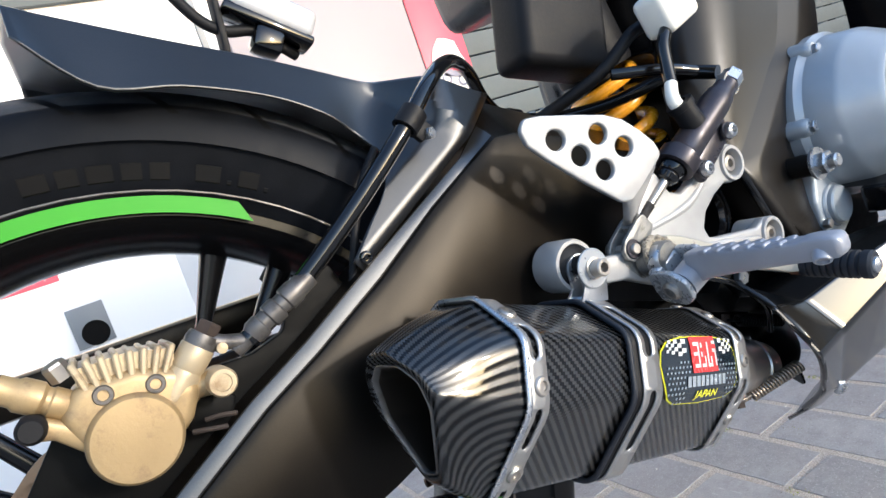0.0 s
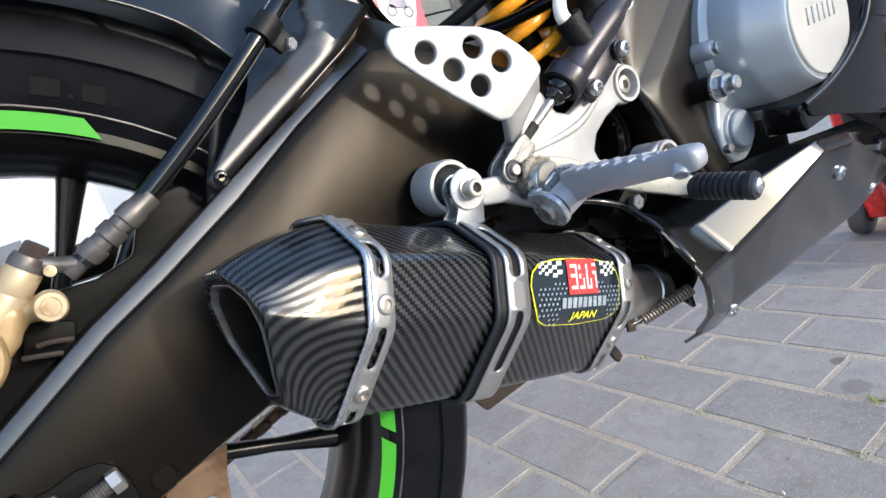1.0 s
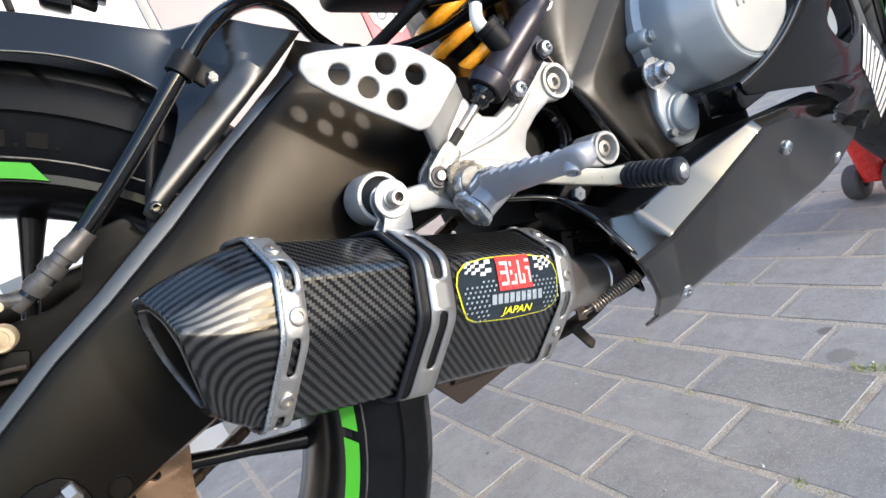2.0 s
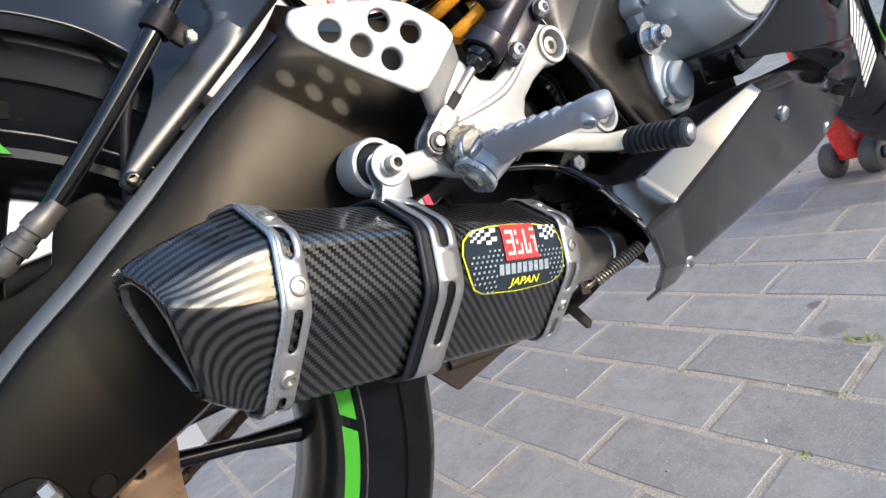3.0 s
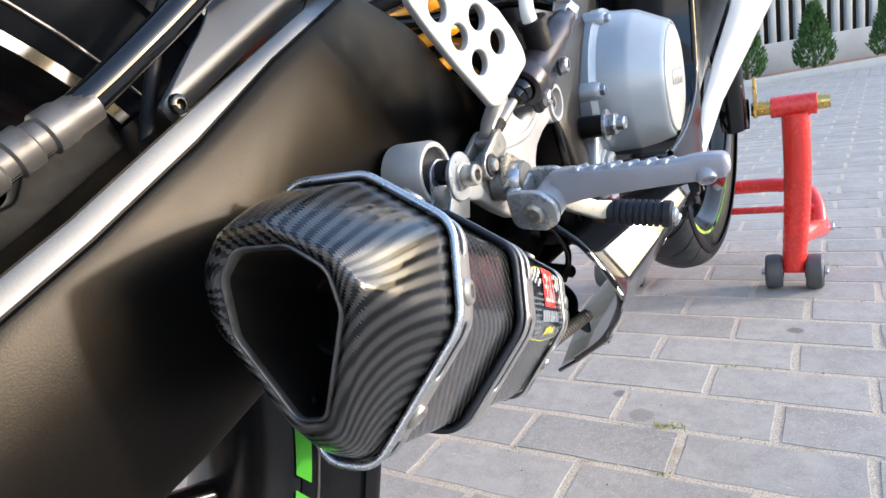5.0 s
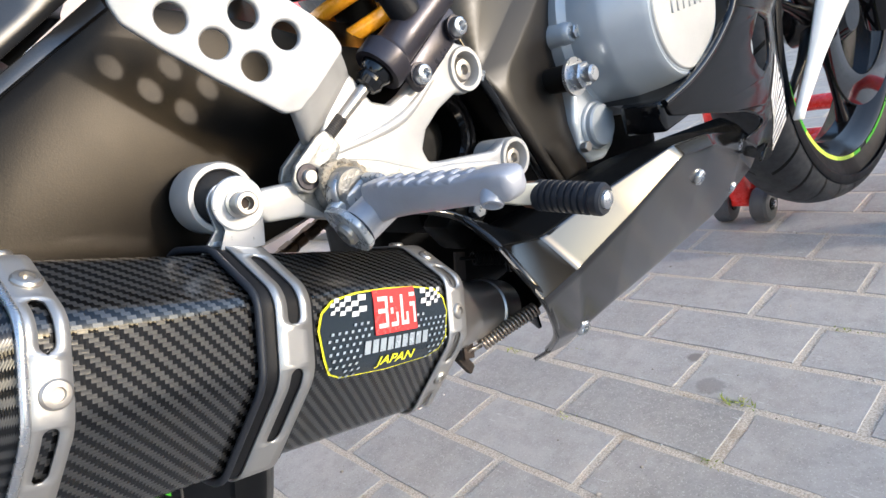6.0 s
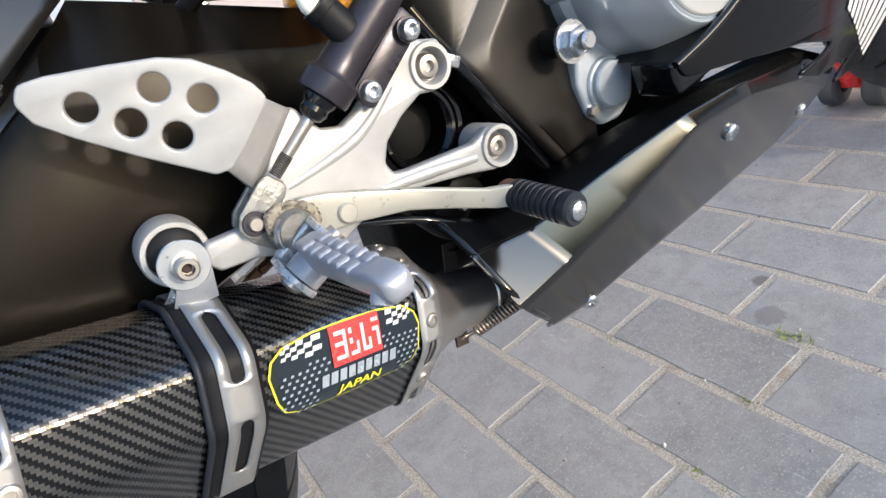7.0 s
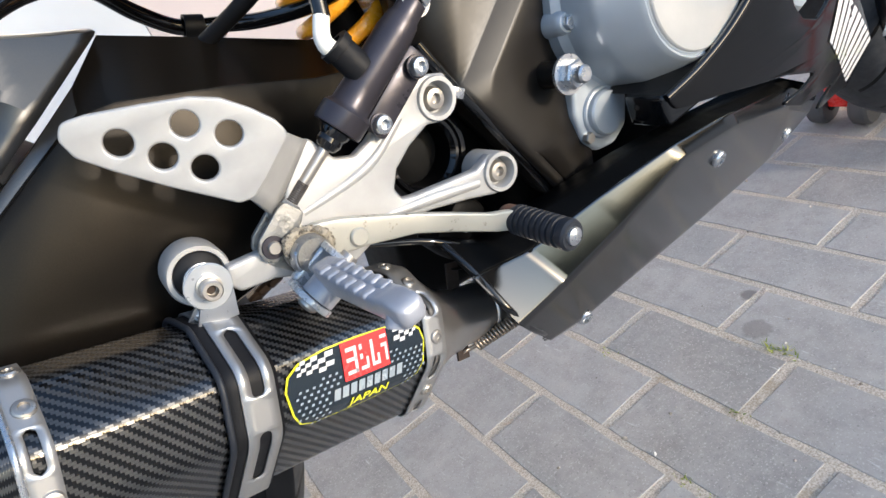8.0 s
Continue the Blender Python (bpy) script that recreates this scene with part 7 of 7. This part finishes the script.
# ---------------------------------------------------------------- background
def build_background():
    # pale house wall behind the motorcycle
    wl = tagged(part("wall_house", block((9.0, 0.25, 3.2), Matrix.Translation((-2.2, 2.6, 1.6)), 0.004), "wall"), "sunlit white rendered wall behind the motorcycle", "wall", kind="structure")
    part("wall_groove", block((0.03, 0.02, 3.1), Matrix.Translation((0.95, 2.474, 1.6)), 0.002), "grey", wl)
    part("wall_groove", block((0.03, 0.02, 3.1), Matrix.Translation((1.10, 2.474, 1.6)), 0.002), "grey", wl)
    for k in range(4):
        part("eave_board", block((9.0, 0.03, 0.20), Matrix.Translation((-2.2, 2.462 - 0.004 * k, 1.86 + 0.21 * k)), 0.004), "slat", wl)
    # grey plank fence further along
    fen = tagged(part("plank_fence", block((6.0, 0.06, 0.12), Matrix.Translation((5.4, 2.9, 0.10)), 0.005), "slat"), "grey painted horizontal plank fence", "fence", kind="structure")
    for k in range(12):
        part("plank", block((6.0, 0.03, 0.145), Matrix.Translation((5.4, 2.88, 0.10 + 0.155 * k)), 0.004), "slat", fen)
    # free-standing advertising board
    bd = thing("advertising_board", (0.95, 1.27, 0.0), "white printed advertising board with a red column", "board")
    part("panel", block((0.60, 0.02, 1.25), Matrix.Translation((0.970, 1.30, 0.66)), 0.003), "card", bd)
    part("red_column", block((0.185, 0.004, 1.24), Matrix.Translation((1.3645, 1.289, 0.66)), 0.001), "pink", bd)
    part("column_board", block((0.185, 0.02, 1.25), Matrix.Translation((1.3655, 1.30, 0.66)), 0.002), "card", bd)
    pm = Matrix(((1, 0, 0, 1.365), (0, 0, -1, 1.284), (0, 1, 0, 0.89), (0, 0, 0, 1)))
    rnd = random.Random(2)
    blob = [(0.062 * (1 + 0.25 * rnd.random()) * math.cos(a), 0.10 * (1 + 0.2 * rnd.random()) * math.sin(a)) for a in (2 * math.pi * k / 14 for k in range(14))]
    part("white_patch", plate([blob], 0.002, pm, 0.0002, 1), "nylon", bd)
    for dx, dz, r in ((-0.03, -0.03, 0.020), (0.032, -0.045, 0.020)):
        part("print_ring", plate([circle((dx, dz), r), circle((dx, dz), r * 0.6)], 0.002, pm @ Matrix.Translation((0, 0, 0.002)), 0.0002, 1), "print", bd)
    part("print_body", plate([fillet([(-0.035, -0.02), (0.03, -0.035), (0.035, 0.0), (0.0, 0.02), (-0.03, 0.015)], 0.008)], 0.002, pm @ Matrix.Translation((0, 0, 0.002)), 0.0002, 1), "print", bd)
    for x in (0.68, 1.25):
        part("foot", block((0.04, 0.30, 0.03), Matrix.Translation((x, 1.30, 0.015)), 0.004), "grey", bd)
    # white carton with a hand hole
    cx = thing("carton", (0.0, 1.0, 0.0), "white cardboard carton with a red label and a hand hole", "box")
    part("carton_body", block((0.62, 0.42, 0.72), Matrix.Translation((-0.02, 1.21, 0.36)), 0.004), "wall", cx)
    part("hand_hole_plate", block((0.070, 0.004, 0.085), Matrix.Translation((0.090, 0.9985, 0.500)), 0.0005), "grey", cx)
    # raised near-black disc in place of a hole, its shade painted
    part("hand_hole", lathe([(0, 0.003), (0.026, 0.003), (0.026, 0.0)], (0.094, 0.9985, 0.482), (0, -1, 0), 24), "dark", cx)
    part("label_strip", block((0.26, 0.004, 0.046), Matrix.Translation((-0.060, 0.9985, 0.6280)), 0.0005), "pink", cx)
    cu = bpy.data.curves.new("word", "FONT")
    cu.body, cu.size, cu.extrude = "OW", 0.042, 0.0005
    ob = bpy.data.objects.new("word", cu)
    me = bpy.data.meshes.new_from_object(ob)
    bpy.data.objects.remove(ob)
    me.transform(Matrix.Translation((-0.020, 0.9955, 0.613)) @ side(0.0))
    part("label_word", me, "d_white", cx)
    # far garden edge: kerb, mulch bed, low wall, concrete balusters
    fm = Matrix.Translation((8.15, 0.0, 0.0)) @ Matrix.Rotation(radians(31.0), 4, "Z")
    bed = tagged(part("flower_bed", block((1.1, 24.0, 0.06), fm @ Matrix.Translation((0.62, 0, 0.02)), 0.01), "soil"), "brown bark mulch bed along the wall", "flower bed", kind="structure")
    part("kerb", block((0.07, 24.0, 0.10), fm @ Matrix.Translation((0.03, 0, 0.03)), 0.01), "concrete", bed)
    lw = tagged(part("garden_wall", block((0.12, 24.0, 0.42), fm @ Matrix.Translation((1.25, 0, 0.21)), 0.01), "concrete"), "grey concrete garden wall with baluster fence", "fence", kind="structure")
    part("top_rail", block((0.10, 24.0, 0.10), fm @ Matrix.Translation((1.25, 0, 1.25)), 0.01), "concrete", lw)
    bal = block((0.06, 0.085, 0.80), Matrix.Identity(4), 0.012)
    for k in range(80):
        ob = part("baluster", bal, "concrete", lw)
        ob.matrix_local = fm @ Matrix.Translation((1.25, -6.0 + 0.165 * k, 0.80))
    # plain block for far trees, their shade painted as near-black
    tagged(part("hedge_backdrop", block((0.5, 60.0, 5.0), fm @ Matrix.Translation((3.5, 0, 2.5)), 0.05), "dark"), "near-black block with the shade of trees far behind the fence in its colour", "backdrop", kind="structure")


build_background()


def build_street_side():
    """Plain unseen surroundings added across the yard, behind the camera; the hedge blocks low sky."""
    tagged(part("unseen_hedge", block((40.0, 0.8, 0.96), Matrix.Translation((2.0, -9.0, 0.48)), 0.06), "far_leaf"), "unseen green hedge added along the street side to block low sky", "hedge", kind="structure")
    tagged(part("unseen_wall", block((0.25, 14.0, 3.0), Matrix.Translation((-6.0, -3.0, 1.5)), 0.01), "wall"), "unseen white wall added to close the yard", "wall", kind="structure")


build_street_side()


def conifer(seed):
    rnd = random.Random(seed)
    verts, faces = [], []
    for k in range(2600):
        h = rnd.random() ** 0.8
        r = 0.235 * (1.0 - h) ** 0.7 * (0.55 + 0.45 * rnd.random()) * (1.0 - 0.5 * max(0.0, 0.18 - h) / 0.18) + 0.01
        a = rnd.random() * 2 * math.pi
        c = Vector((r * math.cos(a), r * math.sin(a), 0.05 + 0.66 * h))
        up = Vector((0.5 * math.cos(a) + rnd.uniform(-0.4, 0.4), 0.5 * math.sin(a) + rnd.uniform(-0.4, 0.4), 1.0)).normalized()
        sd = up.cross(Vector((rnd.uniform(-1, 1), rnd.uniform(-1, 1), 0.1))).normalized()
        ln, wd = rnd.uniform(0.03, 0.06), rnd.uniform(0.006, 0.012)
        n = len(verts)
        verts += [c - sd * wd, c + sd * wd, c + up * ln + sd * wd * 0.3, c + up * ln - sd * wd * 0.3]
        faces.append([n, n + 1, n + 2, n + 3])
    return mesh_of(verts, faces, False)


def build_shrubs():
    first = None
    for k, (x, y, s) in enumerate(((8.62, -0.42, 1.05), (9.05, -1.18, 1.0), (8.25, 0.25, 0.85), (9.5, -1.95, 1.1), (7.8, 1.0, 1.0))):
        if first is None:
            first = thing("conifer_shrub", (x, y, 0.03), "small green conifer shrub in a mulch bed", "shrub", "conifers along the garden wall")
            first.location = (0, 0, 0)
            part("crown", conifer(5), "leaf", first)
            part("trunk", lathe([(0.02, -0.02), (0.014, 0.3), (0.004, 0.6)], (0, 0, 0), (0, 0, 1), 8), "bark", first)
            first.location = (x, y, 0.03)
            first.scale = (s, s, s)
        else:
            ob = copy_thing(first, Matrix.Translation((x, y, 0.03)) @ Matrix.Rotation(k * 1.7, 4, "Z"))
    # small leafy plant by the plank fence
    pl = thing("fern_plant", (3.2, 2.4, 0.0), "bright green leafy plant by the plank fence", "plant")
    rnd = random.Random(9)
    verts, faces = [], []
    for k in range(500):
        a, r = rnd.random() * 2 * math.pi, rnd.random() * 0.28
        c = Vector((3.2 + r * math.cos(a), 2.4 + r * math.sin(a), rnd.uniform(0.1, 0.80 - r)))
        d = Vector((math.cos(a), math.sin(a), rnd.uniform(0.1, 0.9))).normalized()
        sd = d.cross(Vector((0, 0, 1))).normalized()
        ln = rnd.uniform(0.05, 0.10)
        n = len(verts)
        verts += [c, c + d * ln * 0.5 + sd * 0.018, c + d * ln, c + d * ln * 0.5 - sd * 0.018]
        faces.append([n, n + 1, n + 2, n + 3])
    part("foliage", mesh_of(verts, faces, False), "grass", pl)
    part("stem", lathe([(0.02, 0.0), (0.012, 0.4)], (3.2, 2.4, 0), (0, 0, 1), 8), "bark", pl)


build_shrubs()


# ---------------------------------------------------------------- paving stones
def paver_mesh(rnd, wx, wy):
    """One block: flat top, worn uneven edges, a small chamfer."""
    b, d = 0.0005, 0.05
    x, y = wx / 2, wy / 2
    ring = []
    for (ax, ay), (cx, cy), n in (((-x, -y), (x, -y), 3), ((x, -y), (x, y), 5), ((x, y), (-x, y), 3), ((-x, y), (-x, -y), 5)):
        for k in range(n):
            f = k / n
            ring.append(Vector((ax + (cx - ax) * f + rnd.uniform(-0.0011, 0.0011), ay + (cy - ay) * f + rnd.uniform(-0.0011, 0.0011), 0)))
    n = len(ring)
    verts = [(p.x, p.y, -d) for p in ring] + [(p.x, p.y, -b) for p in ring]
    verts += [(p.x * (1 - 1.4 * b / x), p.y * (1 - 1.4 * b / y), 0.0) for p in ring]
    faces = [list(range(2 * n, 3 * n))]
    for a in (0, n):
        for k in range(n):
            q = (k + 1) % n
            faces.append([a + k, a + q, a + n + q, a + n + k])
    return verts, faces


def build_paving():
    rnd = random.Random(11)
    kinds = []
    for k in range(12):
        v, f = paver_mesh(rnd, PITCH_X - 0.0114, PITCH_Y - 0.0118)
        me = mesh_of(v, f, False)
        me.materials.append(M["paver"])
        kinds.append(me)
    pave = tagged(new("pavement", mesh_of([(-1.0, -3.0, -0.0005), (7.0, -3.0, -0.0005), (7.0, 4.0, -0.0005), (-1.0, 4.0, -0.0005)], [[0, 1, 2, 3]], False)), "grey concrete block paving with sandy joints", "pavement", kind="structure")
    pave.data.materials.append(M["sand"])
    far_v, far_f = [], []
    count = 0
    for i in range(-22, 76):
        for j in range(-30, 34):
            cx = (i + 0.5) * PITCH_X
            cy = (j + 0.5) * PITCH_Y - (0.0 if i % 2 else 0.5 * PITCH_Y) - 0.0048 * (i + 1)
            p = GRID @ Vector((cx, cy, 0))
            if p.x < -1.5 or p.y < -3.2 or p.y > 2.45:
                continue
            m = Matrix.Translation((p.x + rnd.uniform(-0.001, 0.001), p.y + rnd.uniform(-0.0015, 0.0015), rnd.uniform(0.0, 0.0008))) @ Matrix.Rotation(radians(-2.3) + rnd.uniform(-0.006, 0.006), 4, "Z") @ Matrix.Rotation(rnd.uniform(-0.006, 0.006), 4, "Y")
            if 0.30 < p.x < 2.75 and -0.95 < p.y < 1.10 and count < 300:
                ob = new("paving_stone", kinds[rnd.randrange(12)])
                ob.parent = pave
                ob.matrix_local = m
                count += 1
            else:
                me = kinds[rnd.randrange(12)]
                n = len(far_v)
                far_v += [m @ v.co for v in me.vertices]
                far_f += [[q + n for q in f.vertices] for f in me.polygons]
    rest = tagged(new("far_paving_stones", mesh_of(far_v, far_f, False)), kind="stuff")
    rest.data.materials.append(M["paver"])
    rest.parent = pave


build_paving()


def build_ground_litter():
    """Moss and grass in the joints, grit on the stones."""
    rnd = random.Random(21)
    verts, faces = [], []
    spots = [(0.8604, -0.156), (0.8616, -0.142), (0.909, 0.1063)]
    for k in range(70):
        p = GRID @ Vector((rnd.randrange(-2, 16) * PITCH_X, rnd.uniform(-0.9, 0.9), 0))
        spots.append((p.x, p.y))
    for num, (sx, sy) in enumerate(spots):
        size = 1.25 if num < 2 else rnd.uniform(0.2, 0.8)
        for k in range(int(5 + 14 * size)):
            c = Vector((sx + rnd.gauss(0, 0.004), sy + rnd.gauss(0, 0.009), 0.0))
            up = Vector((rnd.uniform(-0.9, 0.9), rnd.uniform(-0.9, 0.9), 0.7)).normalized()
            sd = up.cross(Vector((rnd.uniform(-1, 1), rnd.uniform(-1, 1), 0.2))).normalized() * 0.0009
            ln = rnd.uniform(0.003, 0.010) * size
            n = len(verts)
            verts += [c - sd, c + sd, c + up * ln]
            faces.append([n, n + 1, n + 2])
    tagged(part("joint_moss", mesh_of(verts, faces, False), "grass"), "moss and grass tufts growing in paving joints", "moss", kind="stuff")
    verts, faces = [], []
    for k in range(1100):
        joint = rnd.random() < 0.72
        p = GRID @ Vector((rnd.randrange(-3, 22) * PITCH_X + rnd.gauss(0, 0.004) if joint else rnd.uniform(-0.3, 2.2), rnd.uniform(-0.9, 1.0), 0))
        r = rnd.uniform(0.0008, 0.0023) * (1.0 if rnd.random() < 0.94 else 2.0)
        n = len(verts)
        for a in range(5):
            t = 2 * math.pi * a / 5 + rnd.uniform(-0.3, 0.3)
            verts.append(Vector((p.x + r * math.cos(t) * rnd.uniform(0.6, 1.3), p.y + r * math.sin(t) * rnd.uniform(0.6, 1.3), 0.0005)))
        verts.append(Vector((p.x, p.y, 0.0008 + r * 0.7)))
        faces += [[n + a, n + (a + 1) % 5, n + 5] for a in range(5)]
    tagged(part("grit", mesh_of(verts, faces, False), "grit"), "sand grains and small stone chips on paving", "grit", kind="stuff")


build_ground_litter()
